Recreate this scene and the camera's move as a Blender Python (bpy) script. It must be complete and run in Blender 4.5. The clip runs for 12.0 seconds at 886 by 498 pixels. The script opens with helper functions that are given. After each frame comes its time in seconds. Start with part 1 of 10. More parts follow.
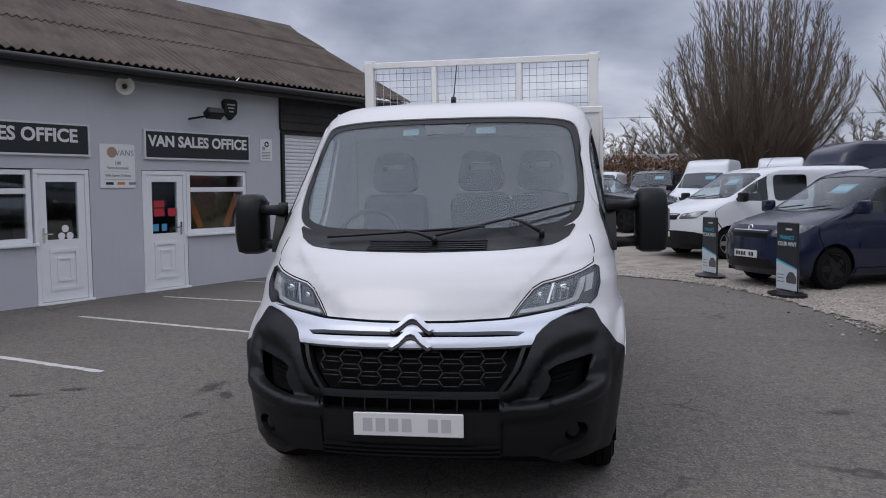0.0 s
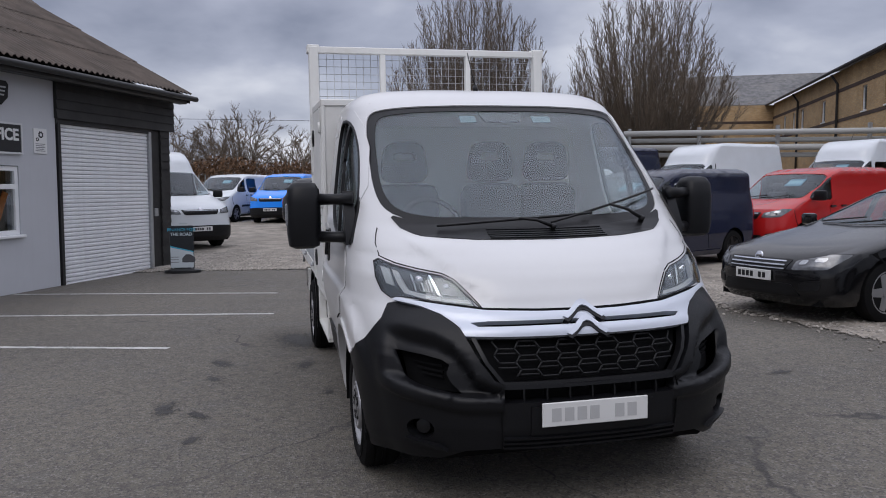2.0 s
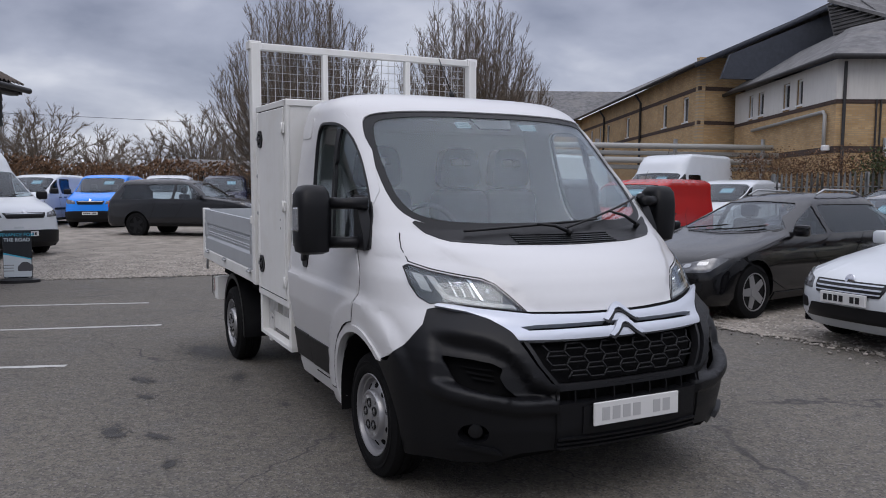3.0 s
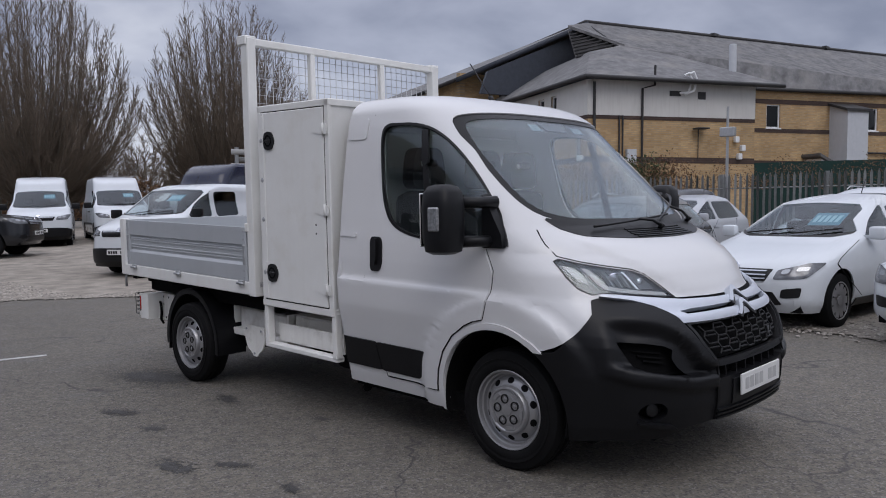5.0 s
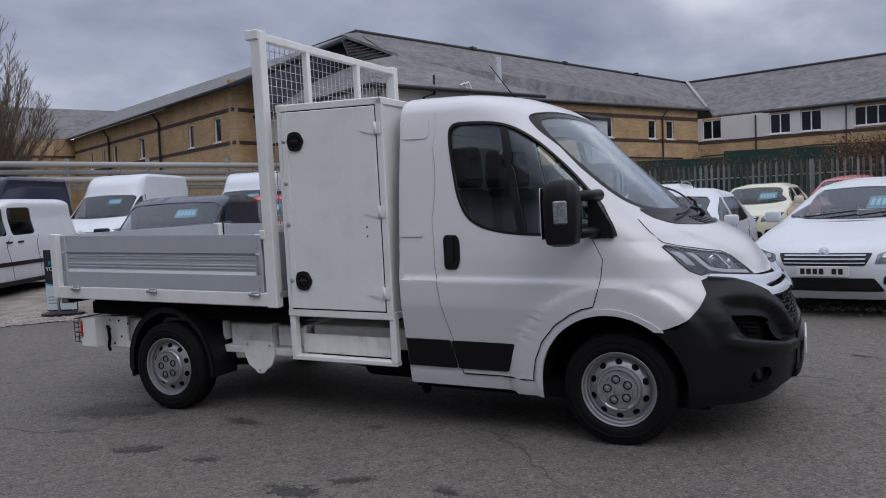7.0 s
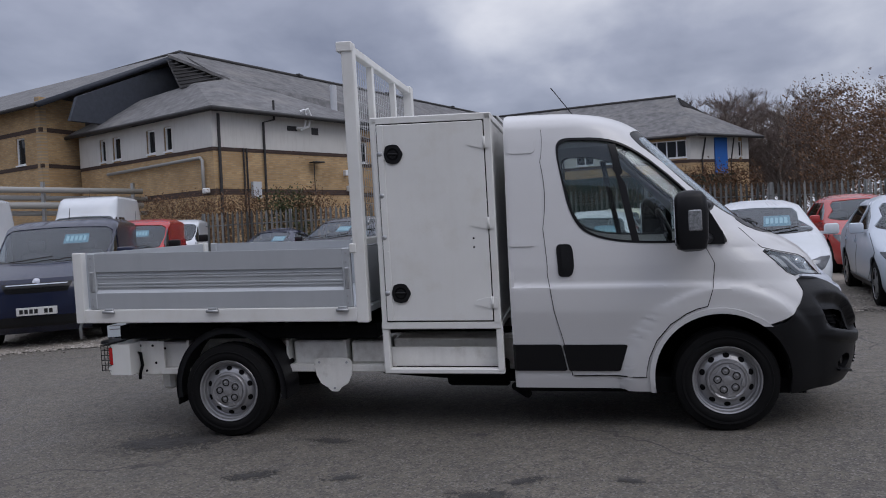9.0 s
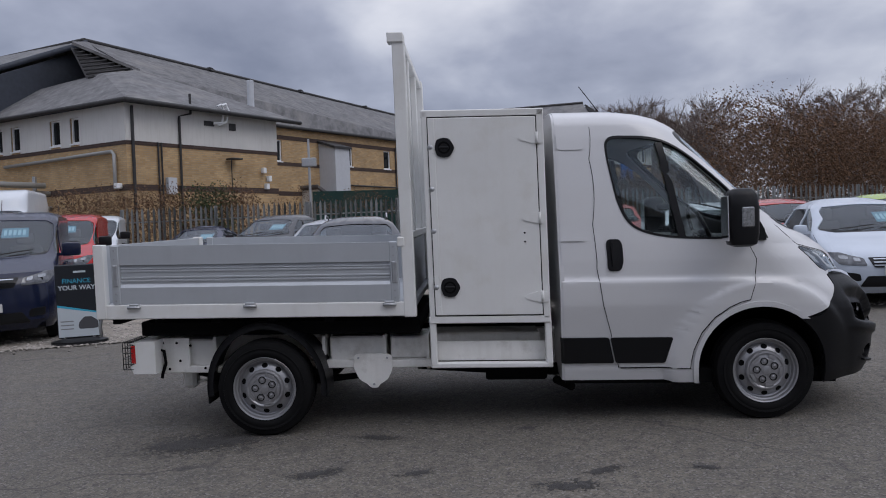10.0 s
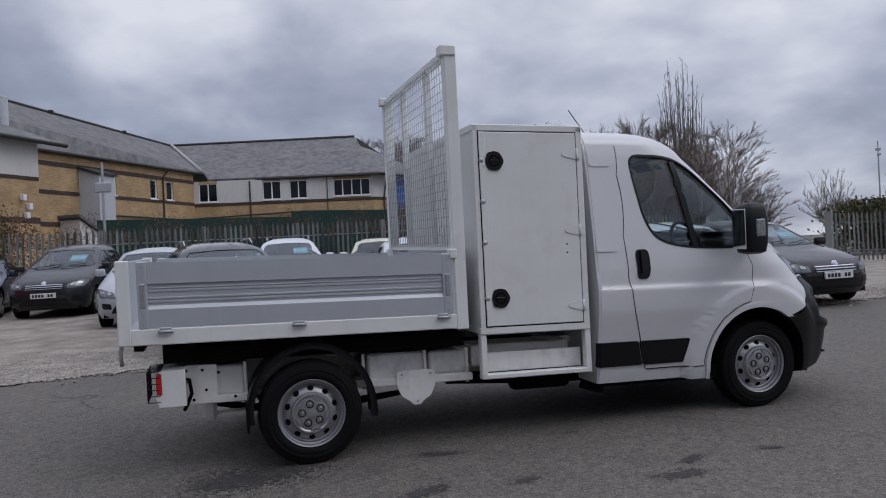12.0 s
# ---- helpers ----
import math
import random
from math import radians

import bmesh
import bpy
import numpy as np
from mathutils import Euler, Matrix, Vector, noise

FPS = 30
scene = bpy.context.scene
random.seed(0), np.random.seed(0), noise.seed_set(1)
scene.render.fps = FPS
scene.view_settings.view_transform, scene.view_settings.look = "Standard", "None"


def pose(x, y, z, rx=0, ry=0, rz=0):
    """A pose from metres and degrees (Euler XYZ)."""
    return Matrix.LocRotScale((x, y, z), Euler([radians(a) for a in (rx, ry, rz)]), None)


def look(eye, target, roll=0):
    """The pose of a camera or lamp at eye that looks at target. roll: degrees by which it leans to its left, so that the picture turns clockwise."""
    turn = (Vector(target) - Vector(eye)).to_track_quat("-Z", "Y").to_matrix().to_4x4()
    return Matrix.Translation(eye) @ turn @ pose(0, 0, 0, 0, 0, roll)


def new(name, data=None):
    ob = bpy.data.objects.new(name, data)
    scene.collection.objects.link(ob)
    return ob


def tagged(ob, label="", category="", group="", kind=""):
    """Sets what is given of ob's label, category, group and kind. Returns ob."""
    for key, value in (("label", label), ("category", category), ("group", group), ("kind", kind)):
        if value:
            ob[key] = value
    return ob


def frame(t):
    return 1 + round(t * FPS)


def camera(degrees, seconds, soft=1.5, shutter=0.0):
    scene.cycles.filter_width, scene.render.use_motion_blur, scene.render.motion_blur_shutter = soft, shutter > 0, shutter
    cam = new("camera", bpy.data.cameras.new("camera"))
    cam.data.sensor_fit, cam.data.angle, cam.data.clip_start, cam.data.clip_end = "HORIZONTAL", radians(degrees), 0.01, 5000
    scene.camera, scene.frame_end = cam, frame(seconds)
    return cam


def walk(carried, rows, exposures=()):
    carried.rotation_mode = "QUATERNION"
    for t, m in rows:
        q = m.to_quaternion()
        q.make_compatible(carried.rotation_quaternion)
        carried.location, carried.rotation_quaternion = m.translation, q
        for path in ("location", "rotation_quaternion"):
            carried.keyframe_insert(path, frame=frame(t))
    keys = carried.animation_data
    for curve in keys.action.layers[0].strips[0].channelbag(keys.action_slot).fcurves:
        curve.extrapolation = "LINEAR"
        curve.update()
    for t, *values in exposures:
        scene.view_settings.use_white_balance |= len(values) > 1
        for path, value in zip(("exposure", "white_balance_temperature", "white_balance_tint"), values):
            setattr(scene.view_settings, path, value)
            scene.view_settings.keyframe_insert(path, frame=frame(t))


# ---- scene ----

DEGREES = 58.83
cam = camera(DEGREES, 12.0, soft=1.0)
PATH = [
    (0, (0.754, -4.495, 1.614), (0.431, -2.528, 1.449), -0.09),
    (0.5, (0.190, -4.504, 1.590), (0.063, -2.518, 1.388), -1.33),
    (1, (-0.376, -4.513, 1.562), (-0.285, -2.528, 1.337), -0.37),
    (1.5, (-0.903, -4.447, 1.539), (-0.650, -2.471, 1.365), 0.06),
    (2, (-1.458, -4.292, 1.523), (-1.015, -2.348, 1.366), 0.09),
    (2.5, (-2.000, -4.141, 1.511), (-1.302, -2.272, 1.364), 0.51),
    (3, (-2.507, -3.909, 1.510), (-1.613, -2.124, 1.372), 0.92),
    (3.2, (-2.732, -3.838, 1.480), (-1.768, -2.090, 1.357), 1.02),
    (5, (-4.277, -2.710, 1.430), (-2.840, -1.324, 1.324), -0.15),
    (5.5, (-4.600, -2.307, 1.432), (-3.047, -1.049, 1.339), -0.79),
    (6, (-4.925, -1.918, 1.428), (-3.263, -0.808, 1.330), -1.24),
    (6.5, (-5.201, -1.492, 1.435), (-3.475, -0.487, 1.332), -2.17),
    (6.7, (-5.322, -1.319, 1.416), (-3.567, -0.366, 1.309), -2.29),
    (8.3, (-6.103, 0.160, 1.377), (-4.155, 0.610, 1.350), -2.00),
    (8.5, (-6.165, 0.347, 1.356), (-4.214, 0.782, 1.314), -2.11),
    (9, (-6.285, 0.862, 1.367), (-4.318, 1.219, 1.323), -2.64),
    (9.5, (-6.397, 1.377, 1.352), (-4.410, 1.594, 1.299), -2.41),
    (10, (-6.395, 1.896, 1.359), (-4.399, 1.994, 1.308), -2.06),
    (10.5, (-6.407, 2.434, 1.339), (-4.408, 2.378, 1.288), -1.54),
    (11, (-6.347, 2.940, 1.326), (-4.356, 2.747, 1.338), -1.71),
    (11.5, (-6.273, 3.462, 1.311), (-4.307, 3.096, 1.327), -2.50),
    (12, (-6.178, 3.958, 1.296), (-4.252, 3.417, 1.304), -2.70),
]
walk(cam, [(t, look(eye, target, roll)) for t, eye, target, roll in PATH], [(0.0, 0.04, 6500, 12), (2.0, 0.04, 6550, 12), (4.0, 0.04, 6550, 12), (6.0, 0.02, 6450, 12), (8.3, -0.11, 6400, 12), (10.0, -0.08, 6400, 12), (12.0, -0.13, 6350, 12)])

# ---------------------------------------------------------------- world and light
world = bpy.data.worlds.new("overcast_sky")
scene.world = world
world.use_nodes = True
wn, wl = world.node_tree.nodes, world.node_tree.links
wn.clear()


def wnode(kind, **values):
    nd = wn.new(kind)
    for k, v in values.items():
        nd.inputs[k].default_value = v
    return nd


sky = wn.new("ShaderNodeTexSky")
sky.sky_type = "NISHITA"
sky.sun_disc = False
sky.sun_elevation = radians(48)
sky.sun_rotation = radians(217)
coord = wn.new("ShaderNodeTexCoord")
sep = wn.new("ShaderNodeSeparateXYZ")
wl.new(coord.outputs["Generated"], sep.inputs[0])
# flatten the dome so that the cloud decks draw out towards the horizon
up = wn.new("ShaderNodeMath")
up.operation = "MAXIMUM"
up.inputs[1].default_value = 0.0
wl.new(sep.outputs["Z"], up.inputs[0])
lift = wn.new("ShaderNodeMath")
lift.operation = "ADD"
lift.inputs[1].default_value = 0.34
wl.new(up.outputs[0], lift.inputs[0])
deck = wn.new("ShaderNodeVectorMath")
deck.operation = "DIVIDE"
comb = wn.new("ShaderNodeCombineXYZ")
comb.inputs[2].default_value = 1.0
wl.new(lift.outputs[0], comb.inputs[0])
wl.new(lift.outputs[0], comb.inputs[1])
wl.new(coord.outputs["Generated"], deck.inputs[0])
wl.new(comb.outputs[0], deck.inputs[1])
n1 = wnode("ShaderNodeTexNoise", Scale=1.15, Detail=5.0, Roughness=0.45, Distortion=0.2)
n2 = wnode("ShaderNodeTexNoise", Scale=3.0, Detail=6.0, Roughness=0.48, Distortion=0.15)
wl.new(deck.outputs[0], n1.inputs["Vector"])
wl.new(deck.outputs[0], n2.inputs["Vector"])
mixn = wn.new("ShaderNodeMath")
mixn.operation = "MULTIPLY_ADD"
mixn.inputs[1].default_value = 0.45
wl.new(n2.outputs["Fac"], mixn.inputs[0])
half = wn.new("ShaderNodeMath")
half.operation = "MULTIPLY"
half.inputs[1].default_value = 0.62
wl.new(n1.outputs["Fac"], half.inputs[0])
wl.new(half.outputs[0], mixn.inputs[2])
ramp = wn.new("ShaderNodeValToRGB")
cr = ramp.color_ramp
cr.elements[0].position, cr.elements[0].color = 0.40, (0.20, 0.22, 0.295, 1)
cr.elements[1].position, cr.elements[1].color = 0.70, (0.72, 0.735, 0.79, 1)
mid = cr.elements.new(0.52)
mid.color = (0.34, 0.365, 0.455, 1)
mid = cr.elements.new(0.60)
mid.color = (0.50, 0.525, 0.605, 1)
wl.new(mixn.outputs[0], ramp.inputs[0])
# overcast luminance: brighter overhead
rise = wn.new("ShaderNodeMapRange")
rise.interpolation_type = "SMOOTHSTEP"
rise.inputs["From Min"].default_value = 0.32
rise.inputs["From Max"].default_value = 0.95
rise.inputs["To Min"].default_value = 1.0
rise.inputs["To Max"].default_value = 2.55
wl.new(sep.outputs["Z"], rise.inputs["Value"])
bright = wn.new("ShaderNodeVectorMath")
bright.operation = "SCALE"
calm = wn.new("ShaderNodeMix")
calm.data_type = "RGBA"
calm.inputs[7].default_value = (0.47, 0.49, 0.56, 1)
over = wn.new("ShaderNodeMapRange")
over.inputs["From Min"].default_value = 0.30
over.inputs["From Max"].default_value = 0.75
over.inputs["To Max"].default_value = 0.8
wl.new(sep.outputs["Z"], over.inputs["Value"])
wl.new(over.outputs[0], calm.inputs[0])
wl.new(ramp.outputs[0], calm.inputs[6])
wl.new(calm.outputs[2], bright.inputs[0])
wl.new(rise.outputs[0], bright.inputs["Scale"])
bg_cloud = wnode("ShaderNodeBackground", Strength=1.16)
wl.new(bright.outputs[0], bg_cloud.inputs["Color"])
bg_sky = wnode("ShaderNodeBackground", Strength=0.10)
wl.new(sky.outputs[0], bg_sky.inputs["Color"])
mixw = wn.new("ShaderNodeMixShader")
mixw.inputs[0].default_value = 0.88
wl.new(bg_sky.outputs[0], mixw.inputs[1])
wl.new(bg_cloud.outputs[0], mixw.inputs[2])
outw = wn.new("ShaderNodeOutputWorld")
wl.new(mixw.outputs[0], outw.inputs[0])

sun = new("sun", bpy.data.lights.new("sun", "SUN"))
sun.data.energy = 0.66
sun.data.angle = radians(36)
sun.data.color = (1.0, 0.96, 0.92)
sun.matrix_world = look((-6, -8, 11), (0, 0, 0))

# ---------------------------------------------------------------- ground shape
SX, SY = 0.0175, -0.0085        # the yard falls very gently


def ground_z(x, y):
    rise = 0.022 * max(0.0, min(22.0, y - 12)) + 0.012 * max(0.0, min(14.0, x - 6)) * max(0.0, min(1.0, (y + 14) / 6)) - 0.035 * max(0.0, min(10.0, -8 - y))
    return SX * max(-60, min(60, x)) + SY * max(-60, min(60, y)) + rise


def on_yard(x, y, heading=0.0, lift=0.0):
    """A pose on the sloping yard, turned by heading degrees."""
    n = Vector((-SX, -SY, 1)).normalized()
    tilt = Vector((0, 0, 1)).rotation_difference(n).to_matrix().to_4x4()
    return Matrix.Translation((x, y, ground_z(x, y) + lift)) @ tilt @ pose(0, 0, 0, 0, 0, heading)


# ---------------------------------------------------------------- materials
def mat(name, color, rough=0.5, metal=0.0, vary=0.0, scale=6.0, fine=60.0, bump=0.0, coat=0.0, spec=0.5,
        dark=None, stain=0.0, stain_scale=1.5, trans=0.0, ior=1.45, alpha=1.0, per_object=0.0, island=False, streak=0.0):
    """A principled material with variation at two scales, stains, streaks and relief."""
    m = bpy.data.materials.new(name)
    m.use_nodes = True
    nt = m.node_tree
    nd, lk = nt.nodes, nt.links
    b = nd["Principled BSDF"]
    b.inputs["Base Color"].default_value = (*color, 1)
    b.inputs["Roughness"].default_value = rough
    b.inputs["Metallic"].default_value = metal
    b.inputs["Coat Weight"].default_value = coat
    b.inputs["Coat Roughness"].default_value = 0.06
    b.inputs["Specular IOR Level"].default_value = spec
    b.inputs["Transmission Weight"].default_value = trans
    b.inputs["IOR"].default_value = ior
    b.inputs["Alpha"].default_value = alpha
    tc = nd.new("ShaderNodeTexCoord")
    src = tc.outputs["Object"]
    last = None

    def noise_tex(s, detail=5.0, rg=0.55):
        t = nd.new("ShaderNodeTexNoise")
        t.inputs["Scale"].default_value, t.inputs["Detail"].default_value, t.inputs["Roughness"].default_value = s, detail, rg
        lk.new(src, t.inputs["Vector"])
        return t

    def mixed(fac, a, bcol, factor=1.0):
        mx = nd.new("ShaderNodeMix")
        mx.data_type = "RGBA"
        if fac is not None:
            ml = nd.new("ShaderNodeMath")
            ml.operation = "MULTIPLY"
            ml.inputs[1].default_value = factor
            ml.use_clamp = True
            lk.new(fac, ml.inputs[0])
            lk.new(ml.outputs[0], mx.inputs[0])
        if isinstance(a, tuple):
            mx.inputs[6].default_value = (*a, 1)
        else:
            lk.new(a, mx.inputs[6])
        if isinstance(bcol, tuple):
            mx.inputs[7].default_value = (*bcol, 1)
        else:
            lk.new(bcol, mx.inputs[7])
        return mx.outputs[2]

    def ranged(out, lo, hi):
        r = nd.new("ShaderNodeMapRange")
        r.inputs["From Min"].default_value, r.inputs["From Max"].default_value = lo, hi
        lk.new(out, r.inputs["Value"])
        return r.outputs[0]

    if vary > 0:
        lowc = tuple(max(0.0, c * (1 - vary)) for c in color)
        high = tuple(min(1.0, c * (1 + vary)) for c in color)
        big = noise_tex(scale)
        small = noise_tex(fine, 3.0, 0.7)
        last = mixed(ranged(big.outputs["Fac"], 0.3, 0.7), lowc, high)
        last = mixed(ranged(small.outputs["Fac"], 0.35, 0.65), last, tuple(c * (1 - 0.6 * vary) for c in color), 0.5)
    if per_object > 0 or island:
        info = nd.new("ShaderNodeNewGeometry" if island else "ShaderNodeObjectInfo")
        rnd = info.outputs["Random Per Island"] if island else info.outputs["Random"]
        hv = nd.new("ShaderNodeHueSaturation")
        if last is None:
            hv.inputs["Color"].default_value = (*color, 1)
        else:
            lk.new(last, hv.inputs["Color"])
        r = nd.new("ShaderNodeMapRange")
        r.inputs["To Min"].default_value, r.inputs["To Max"].default_value = 1 - per_object, 1 + per_object
        lk.new(rnd, r.inputs["Value"])
        lk.new(r.outputs[0], hv.inputs["Value"])
        last = hv.outputs[0]
    if stain > 0:
        st = noise_tex(stain_scale, 6.0, 0.6)
        last = mixed(ranged(st.outputs["Fac"], 0.52, 0.68), last if last is not None else color, dark or tuple(c * 0.5 for c in color), stain)
    if streak > 0:
        mp = nd.new("ShaderNodeMapping")
        mp.inputs["Scale"].default_value = (9, 9, 0.7)
        lk.new(src, mp.inputs["Vector"])
        t = nd.new("ShaderNodeTexNoise")
        t.inputs["Scale"].default_value, t.inputs["Detail"].default_value = 1.5, 5.0
        lk.new(mp.outputs[0], t.inputs["Vector"])
        last = mixed(ranged(t.outputs["Fac"], 0.5, 0.75), last if last is not None else color, dark or tuple(c * 0.5 for c in color), streak)
    if last is not None:
        lk.new(last, b.inputs["Base Color"])
    if bump > 0:
        bt = noise_tex(fine, 4.0, 0.7)
        bp = nd.new("ShaderNodeBump")
        bp.inputs["Strength"].default_value = min(1.0, bump)
        bp.inputs["Distance"].default_value = 0.01
        lk.new(bt.outputs["Fac"], bp.inputs["Height"])
        lk.new(bp.outputs[0], b.inputs["Normal"])
    return m


M = {}
M["white"] = mat("white_paint", (0.61, 0.61, 0.615), 0.30, coat=0.5, vary=0.02, scale=2.0, stain=0.06, dark=(0.62, 0.6, 0.56), stain_scale=3)
M["white_steel"] = mat("white_painted_steel", (0.72, 0.72, 0.70), 0.45, vary=0.04, scale=3, stain=0.25, dark=(0.55, 0.52, 0.45), stain_scale=4, streak=0.12, bump=0.05)
M["white_chassis"] = mat("white_chassis_paint", (0.80, 0.79, 0.755), 0.55, vary=0.08, scale=4, stain=0.5, dark=(0.38, 0.35, 0.3), stain_scale=5, streak=0.2)
M["bumper"] = mat("grained_black_plastic", (0.0055, 0.0057, 0.007), 0.42, spec=0.32, vary=0.1, fine=400, bump=0.08)
M["black"] = mat("black_plastic", (0.008, 0.008, 0.009), 0.38, spec=0.35, vary=0.1, fine=200)
M["black_matt"] = mat("matt_black", (0.004, 0.004, 0.0045), 0.9, spec=0.15, vary=0.15)
M["rubber"] = mat("tyre_rubber", (0.0075, 0.0075, 0.008), 0.72, vary=0.2, scale=5, fine=90, bump=0.15, stain=0.2, dark=(0.016, 0.0155, 0.015), stain_scale=8, spec=0.12)
M["silver"] = mat("silver_wheel_paint", (0.33, 0.33, 0.34), 0.34, metal=0.6, vary=0.08, scale=8, stain=0.2, dark=(0.25, 0.24, 0.23), stain_scale=14)
M["alu"] = mat("anodised_aluminium", (0.47, 0.49, 0.51), 0.46, metal=0.35, vary=0.04, scale=3, streak=0.08)
M["chrome"] = mat("chrome", (0.8, 0.8, 0.82), 0.08, metal=1.0)
M["satin"] = mat("satin_chrome_paint", (0.55, 0.58, 0.64), 0.34, metal=0.4)
M["steel"] = mat("galvanised_steel", (0.42, 0.43, 0.44), 0.42, metal=0.7, vary=0.12, scale=20)
M["lamp_clear"] = mat("clear_lens", (0.92, 0.93, 0.95), 0.03, trans=0.96, ior=1.3)
M["lamp_bowl"] = mat("bright_lamp_bowl", (0.055, 0.057, 0.06), 0.3, metal=0.5)
M["lamp_facet"] = mat("lamp_facet", (0.30, 0.31, 0.32), 0.22, metal=0.9)
M["car_lamp"] = mat("clear_car_lamp", (0.17, 0.175, 0.185), 0.16, metal=0.5, vary=0.5, scale=18, fine=60)
M["lamp_dark"] = mat("lamp_bowl", (0.10, 0.10, 0.11), 0.25, metal=0.3)
M["red_lens"] = mat("red_lens", (0.5, 0.02, 0.02), 0.15)
M["amber"] = mat("amber_lens", (0.8, 0.3, 0.05), 0.2)
M["plate"] = mat("number_plate", (0.64, 0.64, 0.63), 0.35)
M["ink"] = mat("black_ink", (0.012, 0.012, 0.014), 0.5)
M["dark_glass"] = mat("tinted_glass", (0.010, 0.012, 0.014), 0.03, spec=0.4)
M["seat"] = mat("dark_seat_cloth", (0.018, 0.019, 0.022), 0.85, vary=0.2, fine=200)
M["cabin"] = mat("grey_cabin_trim", (0.035, 0.036, 0.038), 0.7, vary=0.1)
M["cabin_light"] = mat("pale_headlining", (0.62, 0.64, 0.62), 0.8)
M["sticker"] = mat("pale_blue_price_sticker", (0.09, 0.27, 0.36), 0.5)
M["sticker_text"] = mat("sticker_figures", (0.35, 0.62, 0.72), 0.5)


def thin_glass(name, tint, gloss=0.06):
    """Window glass that lets light straight through and mirrors by its angle."""
    m = bpy.data.materials.new(name)
    m.use_nodes = True
    nd, lk = m.node_tree.nodes, m.node_tree.links
    nd.clear()
    tr = nd.new("ShaderNodeBsdfTransparent")
    tr.inputs[0].default_value = (*tint, 1)
    gl = nd.new("ShaderNodeBsdfGlossy")
    gl.inputs["Roughness"].default_value = 0.02
    gl.inputs["Color"].default_value = (0.9, 0.95, 1, 1)
    lw = nd.new("ShaderNodeLayerWeight")
    lw.inputs["Blend"].default_value = 0.5
    pw = nd.new("ShaderNodeMath")
    pw.operation = "POWER"
    pw.inputs[1].default_value = 4.5
    lk.new(lw.outputs["Facing"], pw.inputs[0])
    fr = nd.new("ShaderNodeMath")
    fr.operation = "MULTIPLY_ADD"
    fr.inputs[1].default_value, fr.inputs[2].default_value = 0.9 - gloss, gloss
    lk.new(pw.outputs[0], fr.inputs[0])
    mx = nd.new("ShaderNodeMixShader")
    o = nd.new("ShaderNodeOutputMaterial")
    lk.new(fr.outputs[0], mx.inputs[0])
    lk.new(tr.outputs[0], mx.inputs[1])
    lk.new(gl.outputs[0], mx.inputs[2])
    lk.new(mx.outputs[0], o.inputs[0])
    return m


M["glass"] = thin_glass("clear_cab_glass", (0.95, 0.98, 0.975), 0.055)
M["glass_lens"] = thin_glass("clear_lamp_glass", (0.93, 0.95, 0.95), 0.045)
M["glass_dark"] = thin_glass("office_glass", (0.80, 0.82, 0.82), 0.06)
M["glass_car"] = thin_glass("grey_car_glass", (0.62, 0.68, 0.69), 0.06)
M["glass_side"] = thin_glass("tinted_door_glass", (0.84, 0.88, 0.875), 0.05)


# ---------------------------------------------------------------- mesh helpers
def sharpen(bm, angle=35.0):
    lim = radians(angle)
    for fc in bm.faces:
        fc.smooth = True
    for e in bm.edges:
        if len(e.link_faces) == 2:
            e.smooth = e.calc_face_angle(0.0) < lim
        else:
            e.smooth = False


def mesh_of(name, bm, materials, angle=35.0, flat=False):
    if not flat:
        sharpen(bm, angle)
    me = bpy.data.meshes.new(name)
    bm.to_mesh(me)
    bm.free()
    for m in (materials if isinstance(materials, (list, tuple)) else [materials]):
        me.materials.append(M[m] if isinstance(m, str) else m)
    return me


def part(name, bm, material, parent=None, label="", angle=35.0, flat=False, at=None):
    """Links a bmesh as one mesh object under a thing or under a part."""
    ob = new(name, mesh_of(name, bm, material, angle, flat))
    if parent is not None:
        ob.parent = parent
    if at is not None:
        ob.matrix_basis = at
    if label:
        tagged(ob, label)
    return ob


def thing(name, label, category, m=None, group="", kind=""):
    ob = new(name)
    ob.empty_display_size = 0.2
    if m is not None:
        ob.matrix_basis = m
    return tagged(ob, label, category, group, kind)


def box(bm, x0, x1, y0, y1, z0, z1, bevel=0.0, m=None, seg=1):
    geo = bmesh.ops.create_cube(bm, size=1.0)
    vs = geo["verts"]
    for v in vs:
        v.co = Vector((x0 + (v.co.x + 0.5) * (x1 - x0), y0 + (v.co.y + 0.5) * (y1 - y0), z0 + (v.co.z + 0.5) * (z1 - z0)))
    if bevel > 0:
        es = list({e for v in vs for e in v.link_edges})
        r = bmesh.ops.bevel(bm, geom=es, offset=bevel, segments=seg, affect="EDGES", profile=0.5)
        vs = list({v for f in r["faces"] for v in f.verts} | {v for v in vs if v.is_valid})
    if m is not None:
        bmesh.ops.transform(bm, matrix=m, verts=[v for v in vs if v.is_valid])
    return vs


def one_box(x0, x1, y0, y1, z0, z1, bevel=0.0, m=None, seg=1):
    bm = bmesh.new()
    box(bm, x0, x1, y0, y1, z0, z1, bevel, m, seg)
    return bm


